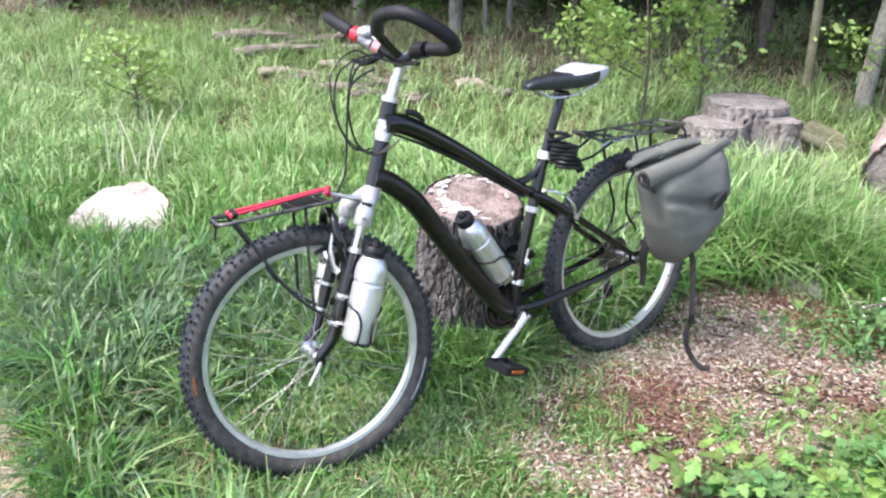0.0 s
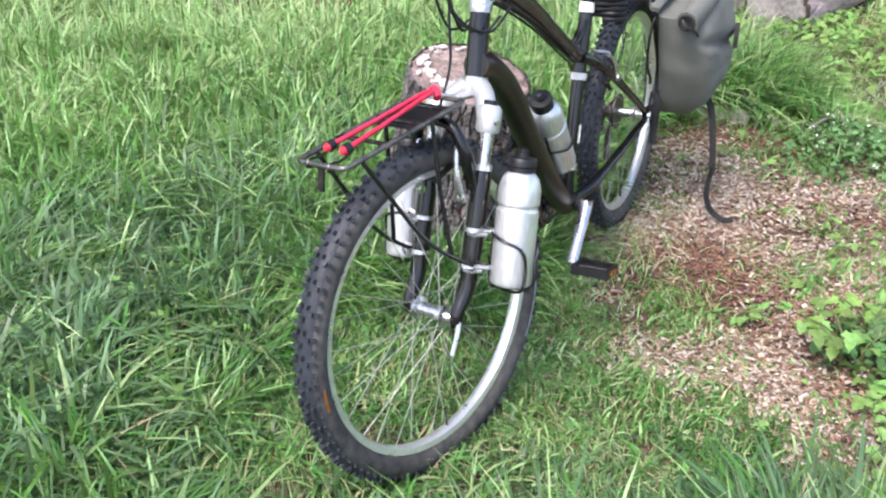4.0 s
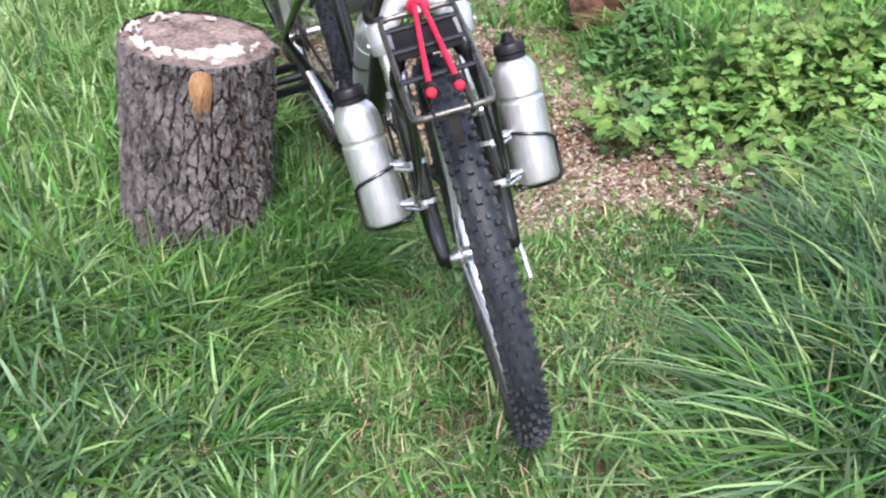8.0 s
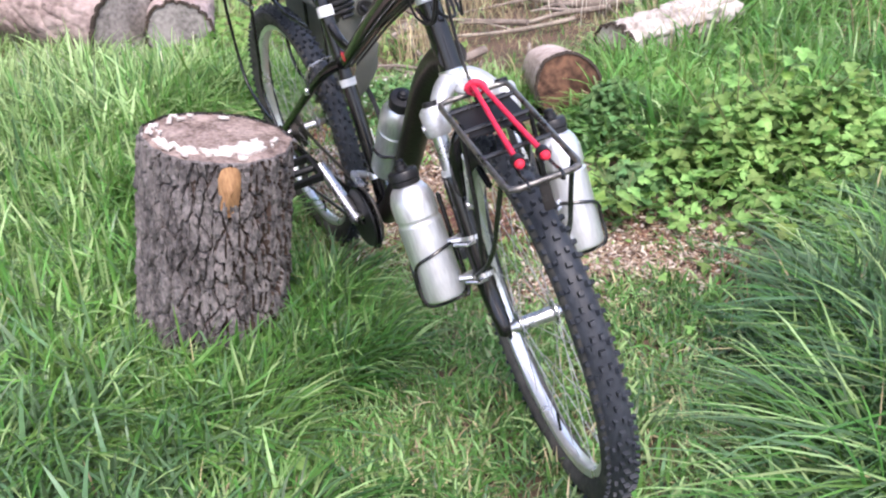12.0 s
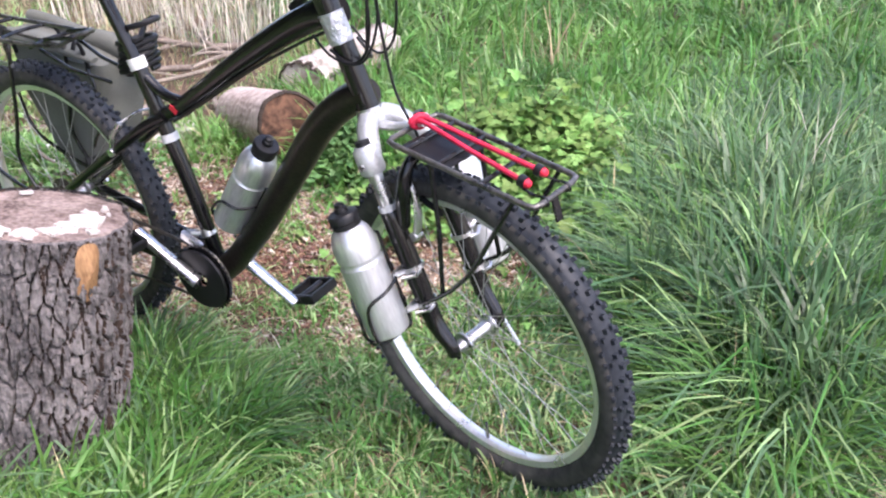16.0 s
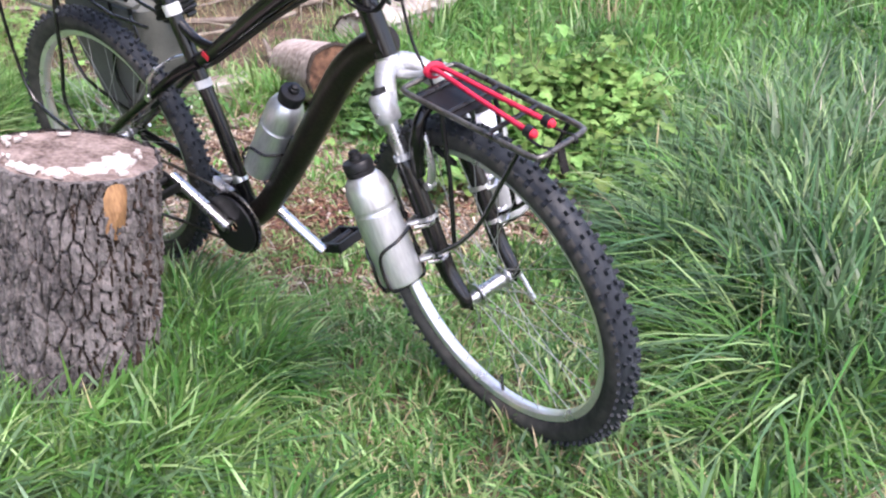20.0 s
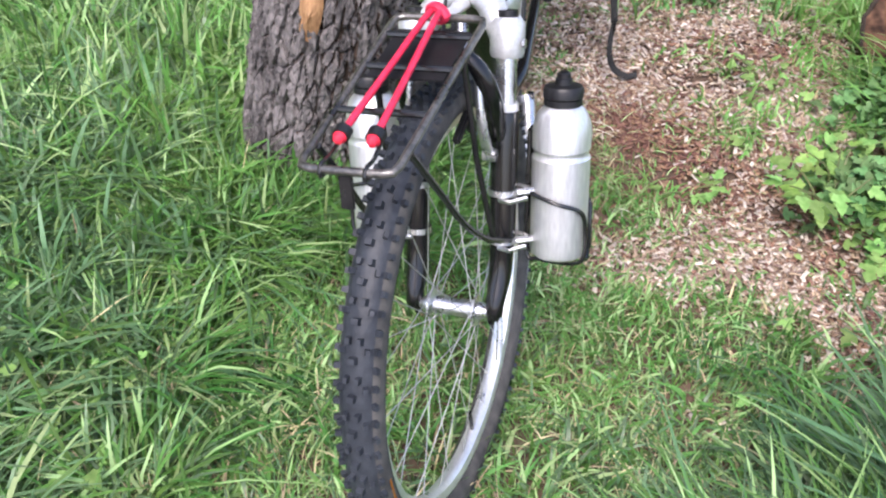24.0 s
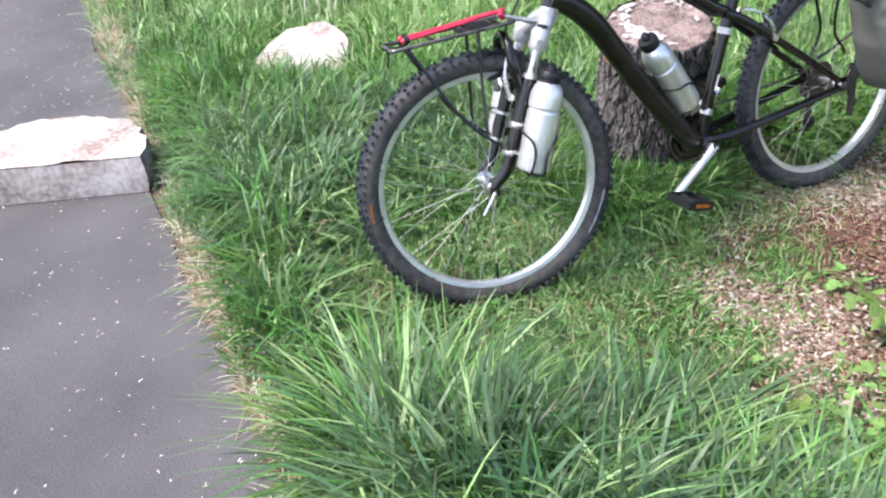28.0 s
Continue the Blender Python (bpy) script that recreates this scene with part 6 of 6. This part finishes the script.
# dead, flattened grass between the stump and the chips
n = 620
blades("dry_tangle", nr.normal(-0.10, 0.17, n), nr.normal(-0.10, 0.16, n), nr.uniform(0.02, 0.075, n), nr.uniform(0.0012, 0.0028, n), nr.uniform(0.9, 1.6, n), nr.uniform(0, 6.3, n), [STRAW, PALE_STRAW, GRASS_PALE], "dead flattened grass over trodden earth", 0.004, mats=nr.choice([0, 0, 1, 2, 2], n))

# straw along the path's edge and dead stalks
n = 10000
a = nr.uniform(-1.0, 5.0, n)
s = np.abs(nr.normal(0.055, 0.055, n)) + 0.02 + 0.02 * np.sin(a * 5.0) + 0.015 * np.sin(a * 13.0)
ex, ey = EDGE[0] + EDGE_DIR[0] * a + EDGE_N[0] * s, EDGE[1] + EDGE_DIR[1] * a + EDGE_N[1] * s
blades("edge_straw", ex, ey, nr.uniform(0.015, 0.075, n), nr.uniform(0.0015, 0.0035, n), nr.uniform(0.9, 1.6, n), nr.uniform(0, 6.3, n), [STRAW, PALE_STRAW], "bleached dead grass along the asphalt", 0.006, mats=(nr.uniform(0, 1, n) < 0.35).astype(int))
a, s = nr.uniform(-1.0, 5.0, 900), -np.abs(nr.normal(0.0, 0.8, 900))
ex, ey = EDGE[0] + EDGE_DIR[0] * a + EDGE_N[0] * s, EDGE[1] + EDGE_DIR[1] * a + EDGE_N[1] * s
blades("path_litter", ex, ey, nr.uniform(0.003, 0.010, 900), nr.uniform(0.002, 0.005, 900), nr.uniform(1.3, 1.6, 900), nr.uniform(0, 6.3, 900), PALE_STRAW, "pale petals and dry scraps on the asphalt", 0.055)
for cx, cy, n, hh in ((-2.17, 1.24, 15, 0.55), (-2.28, 1.30, 9, 0.48), (1.05, 1.35, 120, 0.22), (1.00, 1.74, 120, 0.24), (0.84, 1.70, 60, 0.20), (1.75, -0.75, 60, 0.25), (0.2, -2.0, 12, 0.4), (1.5, -1.6, 30, 0.42), (2.5, -0.35, 120, 0.42), (2.75, 0.05, 110, 0.45), (2.2, 0.25, 60, 0.3), (3.1, 0.4, 110, 0.45), (2.3, -0.7, 50, 0.35), (1.25, -0.30, 40, 0.14), (-0.75, 2.0, 60, 0.28), (-0.2, 2.5, 60, 0.25), (1.6, 0.3, 90, 0.25)):
    x, y = cx + nr.normal(0, 0.16 if n > 100 else 0.10 if n > 30 else 0.06, n), cy + nr.normal(0, 0.14 if n > 100 else 0.08, n)
    blades("dry_stalks", x, y, hh * nr.uniform(0.6, 1.15, n), nr.uniform(0.003, 0.006, n), nr.uniform(0.05, 0.5, n), nr.uniform(0, 6.3, n), PALE_STRAW if n < 20 or n in (110, 120) else STRAW, "pale dead grass stalks standing in the meadow")


# ---- wood chips ----
def chips(n, seed):
    q = np.random.default_rng(seed)
    x, y = q.uniform(-0.6, 1.35, n * 3), q.uniform(-1.45, 0.95, n * 3)
    ok = (chip_cover(x, y) * (0.3 + 0.7 * soft(wave(x, y, 10.0, 0.5), -0.4, 0.35)) > q.uniform(0.03, 0.9, n * 3)) & off_things(x, y)
    x, y = x[ok][:n], y[ok][:n]
    n = len(x)
    L, W, H = q.uniform(0.006, 0.026, n), q.uniform(0.003, 0.009, n), q.uniform(0.001, 0.003, n)
    a, b, c = q.uniform(0, 6.3, n), q.normal(0, 0.28, n), q.normal(0, 0.28, n)
    base = np.array([(i, j, k) for i in (-1, 1) for j in (-1, 1) for k in (-1, 1)], float) * 0.5
    P = base[None] * np.stack([L, W, H], -1)[:, None]
    P[:, :, 1] *= 1 + 0.5 * base[None, :, 0] * q.uniform(-1, 1, n)[:, None]
    P[..., 2] += P[..., 0] * np.sin(b)[:, None] + P[..., 1] * np.sin(c)[:, None]
    X = P[..., 0] * np.cos(a)[:, None] - P[..., 1] * np.sin(a)[:, None] + x[:, None]
    Y = P[..., 0] * np.sin(a)[:, None] + P[..., 1] * np.cos(a)[:, None] + y[:, None]
    Z = P[..., 2] + (ground_z(x, y) + 0.004 + np.abs(q.normal(0, 0.006, n)) * chip_cover(x, y))[:, None]
    V = np.stack([X, Y, Z], -1).reshape(-1, 3)
    o = (np.arange(n) * 8)[:, None]
    f4 = np.concatenate([o + np.array(f) for f in ((0, 1, 3, 2), (4, 6, 7, 5), (0, 4, 5, 1), (2, 3, 7, 6), (0, 2, 6, 4), (1, 5, 7, 3))])
    dark = soft(wave(x, y, 7.5, 1.4) + q.normal(0, 0.35, n), -0.1, 0.5) > q.uniform(0.2, 1, n)
    idx = np.tile(np.where(dark, 1, np.where(q.uniform(0, 1, n) < 0.38, 2, 0)), 6)
    return mesh_np("wood_chips", V, f4, np.zeros((0, 3), int), [CHIP, CHIP_RED, CHIP_PALE], "scattered pale and reddish wood chips over bare earth", "wood chips", idx=idx)


CHIP = mat("wood_chip", (0.185, 0.120, 0.080), (0.39, 0.285, 0.205), 30, 0.85, island=0.35)
CHIP_RED = mat("bark_chip", (0.12, 0.06, 0.038), (0.26, 0.14, 0.092), 30, 0.9, island=0.4)
CHIP_PALE = mat("fresh_chip", (0.37, 0.30, 0.24), (0.60, 0.53, 0.45), 30, 0.8, island=0.25)
chips(40000, 5)


# ---- brambles and broad leaves ----
# half of a lobed, toothed leaf: along its length and across it
LOBES = ((0.04, 0.14), (-0.04, 0.30), (0.16, 0.42), (0.34, 0.62), (0.36, 0.22), (0.52, 0.38), (0.62, 0.28), (0.74, 0.24), (0.84, 0.10))


def leaf_mesh(name, L, W, material):
    """A three-lobed, toothed leaf, folded along its midrib, lying along x."""
    g = Geo()
    droop = lambda t: -0.22 * L * (t - 0.2) ** 2
    ribs = [0.0, 0.15, 0.30, 0.45, 0.65, 0.85, 1.0]
    g.v = [Vector((L * t, 0, droop(t))) for t in ribs]
    for sd in (-1, 1):
        k = len(g.v)
        g.v += [Vector((L * t, sd * w * W * 1.9, droop(t) + 0.30 * w * W)) for t, w in LOBES]
        rim = [0, k, k + 1, k + 2, k + 3, k + 4, k + 5, k + 6, k + 7, k + 8, 6]
        rib = [0, 1, 1, 1, 2, 3, 3, 4, 5, 5, 6]
        for a in range(10):
            f = [rim[a], rim[a + 1], rib[a + 1], rib[a]]
            f = [v for n, v in enumerate(f) if v not in f[:n]]
            if len(f) > 2:
                g.f.append(tuple(f if sd < 0 else f[::-1]))
                g.m.append(0)
    return g.mesh(name, material, angle=180)


LEAF_BIG = leaf_mesh("leaf", 0.046, 0.019, LEAF)
LEAF_SMALL = leaf_mesh("leaf", 0.034, 0.014, LEAF)
LEAF_YOUNG = leaf_mesh("leaf", 0.044, 0.018, YOUNG_LEAF)


def plant(name, label, x, y, height, stems, leaves, meshes, spread=0.16, category="bramble", group="brambles"):
    z = float(ground_z(x, y))
    p = thing(name, label, category, Matrix.Translation((x, y, z)), group)
    tips = []
    for k in range(stems):
        a = rng.uniform(0, 6.28)
        h = height * rng.uniform(0.6, 1.1)
        r = spread * rng.uniform(0.5, 1.2)
        pts = [Vector((0.02 * math.cos(a), 0.02 * math.sin(a), -0.01)), Vector((r * 0.35 * math.cos(a), r * 0.35 * math.sin(a), h * 0.55)), Vector((r * math.cos(a), r * math.sin(a), h * 0.95))]
        part("stem", Geo().tube(pts, [0.003, 0.0025, 0.0012], 6, smooth=3), STEM, p)
        tips.append((pts, a))
    for k in range(leaves):
        pts, a = tips[k % stems]
        t = rng.uniform(0.35, 1.0)
        c = pts[0].lerp(pts[1], t * 2) if t < 0.5 else pts[1].lerp(pts[2], t * 2 - 1)
        b = a + rng.uniform(-1.8, 1.8)
        ob = new("leaf", meshes[k % len(meshes)])
        ob.parent = p
        s = rng.uniform(0.75, 1.3)
        ob.matrix_local = Matrix.Translation(c + Vector((0.02 * math.cos(b), 0.02 * math.sin(b), rng.uniform(-0.005, 0.01)))) @ Matrix.Rotation(b, 4, "Z") @ Matrix.Rotation(rng.uniform(-0.35, 0.45), 4, "Y") @ Matrix.Rotation(rng.uniform(-0.5, 0.5), 4, "X") @ Matrix.Scale(s, 4)
    return p


BR = "leafy green bramble at the edge of the wood chips"
for x, y, h, st, lv in ((0.58, -1.04, 0.34, 6, 50), (0.76, -0.96, 0.36, 6, 50), (0.60, -1.20, 0.37, 6, 50), (0.80, -1.15, 0.38, 6, 50), (0.35, -1.25, 0.22, 5, 36), (0.52, -1.38, 0.28, 5, 34), (0.70, -1.02, 0.26, 5, 32), (0.26, -0.75, 0.17, 6, 36), (0.36, -0.70, 0.13, 4, 16), (0.52, -0.86, 0.18, 5, 28), (0.15, -1.20, 0.18, 5, 30), (0.05, -1.42, 0.20, 5, 30), (0.32, -1.52, 0.24, 5, 32), (0.68, -1.48, 0.28, 5, 34), (0.84, -1.30, 0.24, 5, 28), (-0.16, -1.36, 0.12, 4, 16)):
    plant("bramble", BR, x, y, h, st, lv, [LEAF_BIG, LEAF_YOUNG, LEAF_BIG, LEAF_SMALL])
for x, y, h in ((-1.15, 0.05, 0.10), (-1.32, -0.12, 0.12), (-1.25, -0.42, 0.09), (-1.0, 0.3, 0.12), (-1.9, 0.35, 0.14), (0.62, -0.30, 0.07), (0.1, -0.5, 0.05)):
    plant("weed", "low broad-leaved weed among the grass", x, y, h, 4, 14, [LEAF_SMALL], 0.07, "weed", "weeds")


def leaf_cover(name, n, cx, cy, sx, sy, h0, h1, size, material, label, category, seed):
    """Very many small leaves filling a low, uneven mound."""
    q = np.random.default_rng(seed)
    x, y = cx + q.normal(0, sx, n), cy + q.normal(0, sy, n)
    top = h0 + (h1 - h0) * np.exp(-((x - cx) / sx / 1.6) ** 2 - ((y - cy) / sy / 1.6) ** 2) * (0.75 + 0.25 * wave(x, y, 9.0, seed))
    z = ground_z(x, y) + top * q.uniform(0.25, 1.0, n) ** 0.6
    ok = side(x, y) > 0.05
    x, y, z = x[ok], y[ok], z[ok]
    n = len(x)
    a, tilt, roll, L = q.uniform(0, 6.3, n), q.normal(0.0, 0.4, n), q.normal(0, 0.5, n), size * q.uniform(0.6, 1.3, n)
    d = np.stack([np.cos(a) * np.cos(tilt), np.sin(a) * np.cos(tilt), np.sin(tilt)], -1)
    e = np.stack([-np.sin(a), np.cos(a), roll], -1)
    e /= np.linalg.norm(e, axis=1)[:, None]
    c = np.stack([x, y, z], -1)
    L = L[:, None]
    up = np.array((0, 0, 1.0))
    shape = ((0, 0, 0), (0.10, -0.40, 0.06), (0.40, -0.58, 0.05), (0.45, -0.18, 0.03), (0.66, -0.32, 0.02), (1, 0, -0.12), (0.66, 0.32, 0.02), (0.45, 0.18, 0.03), (0.40, 0.58, 0.05), (0.10, 0.40, 0.06), (0.40, 0, 0), (0.66, 0, -0.03))
    V = np.stack([c + d * L * p + e * L * w + up * L * h for p, w, h in shape], 1).reshape(-1, 3)
    o = (np.arange(n) * 12)[:, None]
    f3 = np.concatenate([o + np.array(f) for f in ((0, 1, 10), (1, 2, 10), (2, 3, 10), (3, 11, 10), (3, 4, 11), (4, 5, 11), (5, 6, 11), (6, 7, 11), (7, 10, 11), (7, 8, 10), (8, 9, 10), (9, 0, 10))])
    return mesh_np(name, V, np.zeros((0, 4), int), f3, material, label, category)


leaf_cover("bramble_thicket", 3300, 0.60, -1.24, 0.17, 0.22, 0.05, 0.34, 0.038, LEAF_STUFF, "dense low raspberry and bramble leaves", "bramble", 3)
leaf_cover("bramble_thicket", 450, 0.15, -1.30, 0.30, 0.16, 0.03, 0.13, 0.032, LEAF_STUFF, "dense low raspberry and bramble leaves", "bramble", 4)
leaf_cover("ground_leaves", 90, 0.42, -0.86, 0.16, 0.08, 0.02, 0.06, 0.026, LEAF_STUFF, "small leaves creeping over the chips", "weed", 5)
leaf_cover("nettle_patch", 1500, 0.82, -0.66, 0.11, 0.075, 0.06, 0.27, 0.034, NETTLE_LEAF, "dark green nettle-like leaves before the rusty log", "weed", 6)
leaf_cover("nettle_patch", 360, 0.38, -0.76, 0.07, 0.05, 0.03, 0.13, 0.030, NETTLE_LEAF, "dark green leaves standing in the wood chips", "weed", 9)
leaf_cover("ground_leaves", 320, -1.30, -0.02, 0.30, 0.26, 0.04, 0.12, 0.024, LEAF_STUFF, "clover and goosegrass leaves among grass", "weed", 7)
leaf_cover("ground_leaves", 700, 0.97, 0.20, 0.14, 0.12, 0.04, 0.14, 0.020, NETTLE_LEAF, "low leafy plants behind the wood chips", "weed", 11)
leaf_cover("white_flowers", 46, 0.97, 0.20, 0.12, 0.10, 0.10, 0.17, 0.011, PETAL, "small white flowers over low leaves", "flowers", 12)
leaf_cover("white_flowers", 34, 0.90, 0.98, 0.10, 0.10, 0.14, 0.22, 0.014, PETAL, "small white flowers over low leaves", "flowers", 13)
leaf_cover("ground_leaves", 1500, 1.6, 1.1, 0.42, 0.35, 0.06, 0.2, 0.034, LEAF_STUFF, "low leafy plants in the meadow", "weed", 8)


# ---- sapling ----
def build_sapling(x, y, h, label, n, seed):
    q = random.Random(seed)
    z = float(ground_z(x, y))
    t = thing("sapling", label, "tree", Matrix.Translation((x, y, z)))
    part("trunk", Geo().tube([(0, 0, -0.02), (0.02, 0.01, h * 0.35), (-0.03, 0.0, h * 0.7), (0.01, 0.02, h)], [0.010, 0.008, 0.006, 0.002], 8, smooth=4), TRUNK, t)
    ends = []
    for k in range(14):
        a, f = q.uniform(0, 6.28), 0.22 + 0.72 * k / 14
        L = h * 0.30 * (1.15 - f) + 0.14
        p = Vector((-0.01, 0.01, h * f))
        e = p + Vector((math.cos(a) * L, math.sin(a) * L, L * 0.55))
        part("limb", Geo().tube([p, p.lerp(e, 0.5) + Vector((0, 0, -0.01)), e], [0.004, 0.003, 0.001], 6, smooth=3), TRUNK, t)
        ends.append((p, e))
    r = np.random.default_rng(seed)
    E = np.array([e for p, e in ends])
    pick = r.integers(0, len(ends), n)
    f = r.uniform(0.25, 1.08, n)[:, None]
    c = np.array([p for p, e in ends])[pick] * (1 - f) + E[pick] * f + r.normal(0, 0.045, (n, 3))
    a, b = r.normal(0, 1, (n, 3)) * (1, 1, 0.5), r.normal(0, 1, (n, 3))
    a /= np.linalg.norm(a, axis=1)[:, None]
    b = np.cross(a, b)
    b /= np.linalg.norm(b, axis=1)[:, None]
    L = 0.023 * r.uniform(0.6, 1.35, n)[:, None]
    V = np.stack([c - a * L, c - b * L * 0.62 - a * L * 0.15, c + a * L, c + b * L * 0.62 - a * L * 0.15], 1).reshape(-1, 3)
    part("crown", Geo().add(V.tolist(), np.arange(n * 4).reshape(-1, 4).tolist()), [SPRING_LEAF], t, "small fresh green leaves")


SPRING_LEAF = mat("spring_leaf", (0.17, 0.31, 0.06), (0.40, 0.54, 0.18), 6, 0.42, island=0.3, through_light=0.4)
build_sapling(0.25, 2.70, 1.45, "slender young tree with yellow-green spring leaves", 2300, 3)
build_sapling(0.62, 3.1, 0.9, "low young tree with yellow-green spring leaves", 900, 13)
build_sapling(1.75, 3.25, 1.6, "thin young tree at the forest edge", 1000, 5)
build_sapling(-2.9, 2.6, 0.55, "small yellow-green shrub in the meadow", 500, 8)


# ---- forest ----
def crown_mesh(seed, n, spread, size):
    q = np.random.default_rng(seed)
    clumps = q.normal(0, 1, (26, 3)) * np.array(spread) * 0.6
    c = clumps[q.integers(0, 26, n)] + q.normal(0, 0.22, (n, 3))
    a, b = q.normal(0, 1, (n, 3)), q.normal(0, 1, (n, 3))
    a /= np.linalg.norm(a, axis=1)[:, None]
    b = np.cross(a, b)
    b /= np.linalg.norm(b, axis=1)[:, None]
    L = size * q.uniform(0.6, 1.3, n)[:, None]
    V = np.stack([c - a * L, c - b * L * 0.5, c + a * L, c + b * L * 0.5], 1).reshape(-1, 3)
    me = bpy.data.meshes.new("crown")
    me.from_pydata(V.tolist(), [], (np.arange(n * 4).reshape(-1, 4)).tolist())
    me.materials.append(CROWN)
    return me


CROWNS = [crown_mesh(40 + k, 3200, (1.0, 1.0, 0.9), 0.085) for k in range(3)]


def tree(x, y, r, h, lean, material, label, k, wide=1.7):
    z = float(ground_z(x, y))
    t = thing("tree", label, "tree", Matrix.Translation((x, y, z)), "forest trees")
    lx, ly = lean
    pts = [(0, 0, -0.05), (lx * 0.1, ly * 0.1, h * 0.15), (lx * 0.45, ly * 0.45, h * 0.5), (lx, ly, h)]
    part("trunk", Geo().tube(pts, [r * 1.25, r, r * 0.8, r * 0.25], 10, smooth=4), material, t)
    for j in range(4):
        a, f = rng.uniform(0, 6.28), rng.uniform(0.4, 0.9)
        p = Vector((lx * f, ly * f, h * f))
        part("limb", Geo().tube([p, p + Vector((math.cos(a) * 0.4, math.sin(a) * 0.4, 0.25)), p + Vector((math.cos(a) * 0.9, math.sin(a) * 0.9, 0.4))], [r * 0.3, r * 0.2, r * 0.05], 6, smooth=2), material, t)
    # crown mostly above the view, added wide and dense to shade the forest
    ob = new("crown", CROWNS[k % 3])
    ob.parent = t
    ob.matrix_local = Matrix.Translation((lx * 0.9, ly * 0.9, h * 0.82)) @ Matrix.Rotation(rng.uniform(0, 6.28), 4, "Z") @ Matrix.Diagonal((wide * rng.uniform(0.9, 1.3), wide * rng.uniform(0.9, 1.3), rng.uniform(0.9, 1.3), 1))


FT = "dark forest tree with bare lower trunk"
k = 0
for x, y, r, h, lean, mt, lb in ((0.84, 4.75, 0.040, 5.0, (0.35, 0.2), PALE_TRUNK, "slim pale birch trunk at the forest edge"), (0.98, 4.95, 0.036, 5.0, (0.25, 0.1), PALE_TRUNK, "slim pale birch trunk at the forest edge"), (1.42, 3.75, 0.030, 5.0, (0.0, 0.2), MOSS, "mossy tree trunk at the forest edge"), (1.70, 3.45, 0.050, 5.2, (0.8, 0.2), PALE_TRUNK, "thick leaning pale tree trunk"), (1.36, 5.2, 0.045, 6.0, (0.3, 0.1), TRUNK, FT), (-1.28, 5.75, 0.055, 6.0, (0.0, 0.1), PALE_TRUNK, "straight grey tree trunk"), (-1.02, 5.9, 0.02, 4.0, (-0.1, 0), PALE_TRUNK, "thin grey young trunk"), (-0.82, 6.2, 0.024, 4.4, (0.1, 0), PALE_TRUNK, "thin grey young trunk"), (-0.45, 6.6, 0.022, 4.2, (0, 0), TRUNK, FT), (-0.2, 6.5, 0.026, 4.5, (0.1, 0), TRUNK, FT), (-2.4, 6.6, 0.05, 6.0, (0, 0), PALE_TRUNK, "straight grey tree trunk"), (-3.3, 7.2, 0.05, 6.0, (0.1, 0), TRUNK, FT)):
    tree(x, y, r, h, lean, mt, lb, k)
    k += 1
for j in range(70):
    x, y = rng.uniform(-7.5, 9.0), rng.uniform(6.4, 14.0)
    if x > 1.9:
        y = rng.uniform(4.0, 12.0)
    tree(x, y, rng.uniform(0.05, 0.13), rng.uniform(5.0, 8.0), (rng.uniform(-0.3, 0.3), rng.uniform(-0.3, 0.3)), TRUNK, FT, k)
    k += 1
# extra row of low trees, added to close gaps and darken the backdrop
for j in range(46):
    x, y = -9.0 + 19.0 * j / 45 + rng.uniform(-0.3, 0.3), rng.uniform(8.6, 12.5)
    if x > 1.6:
        y = rng.uniform(5.2, 9.0)
    tree(x, y, rng.uniform(0.05, 0.09), rng.uniform(1.8, 3.4), (rng.uniform(-0.2, 0.2), 0), TRUNK, "shaded young forest tree with low dark crown", k, 1.1)
    k += 1
q = np.random.default_rng(77)
n = 14000
fx, fy = q.uniform(-8, 9, n), q.uniform(3.0, 11, n)
ok = fy + 0.35 * fx > 3.9
fx, fy = fx[ok], fy[ok]
blades("forest_litter", fx, fy, q.uniform(0.03, 0.10, len(fx)), q.uniform(0.010, 0.024, len(fx)), q.uniform(1.0, 1.6, len(fx)), q.uniform(0, 6.3, len(fx)), LITTER, "brown leaf litter on the forest floor", 0.01)
for cx, cy, sx, sy, h, n, sd in ((-3.5, 7.2, 1.2, 0.5, 0.9, 2200, 21), (2.5, 4.6, 0.35, 0.35, 0.6, 700, 22), (3.4, 4.6, 0.8, 0.6, 1.1, 2200, 23), (0.3, 7.6, 1.5, 0.5, 0.7, 1800, 24), (-1.9, 7.8, 0.9, 0.5, 0.8, 1500, 25), (5.0, 2.6, 0.8, 1.0, 0.9, 2000, 26)):
    leaf_cover("undergrowth", n, cx, cy, sx, sy, 0.15, h, 0.085, CROWN, "dark leafy undergrowth at the forest edge", "undergrowth", sd)
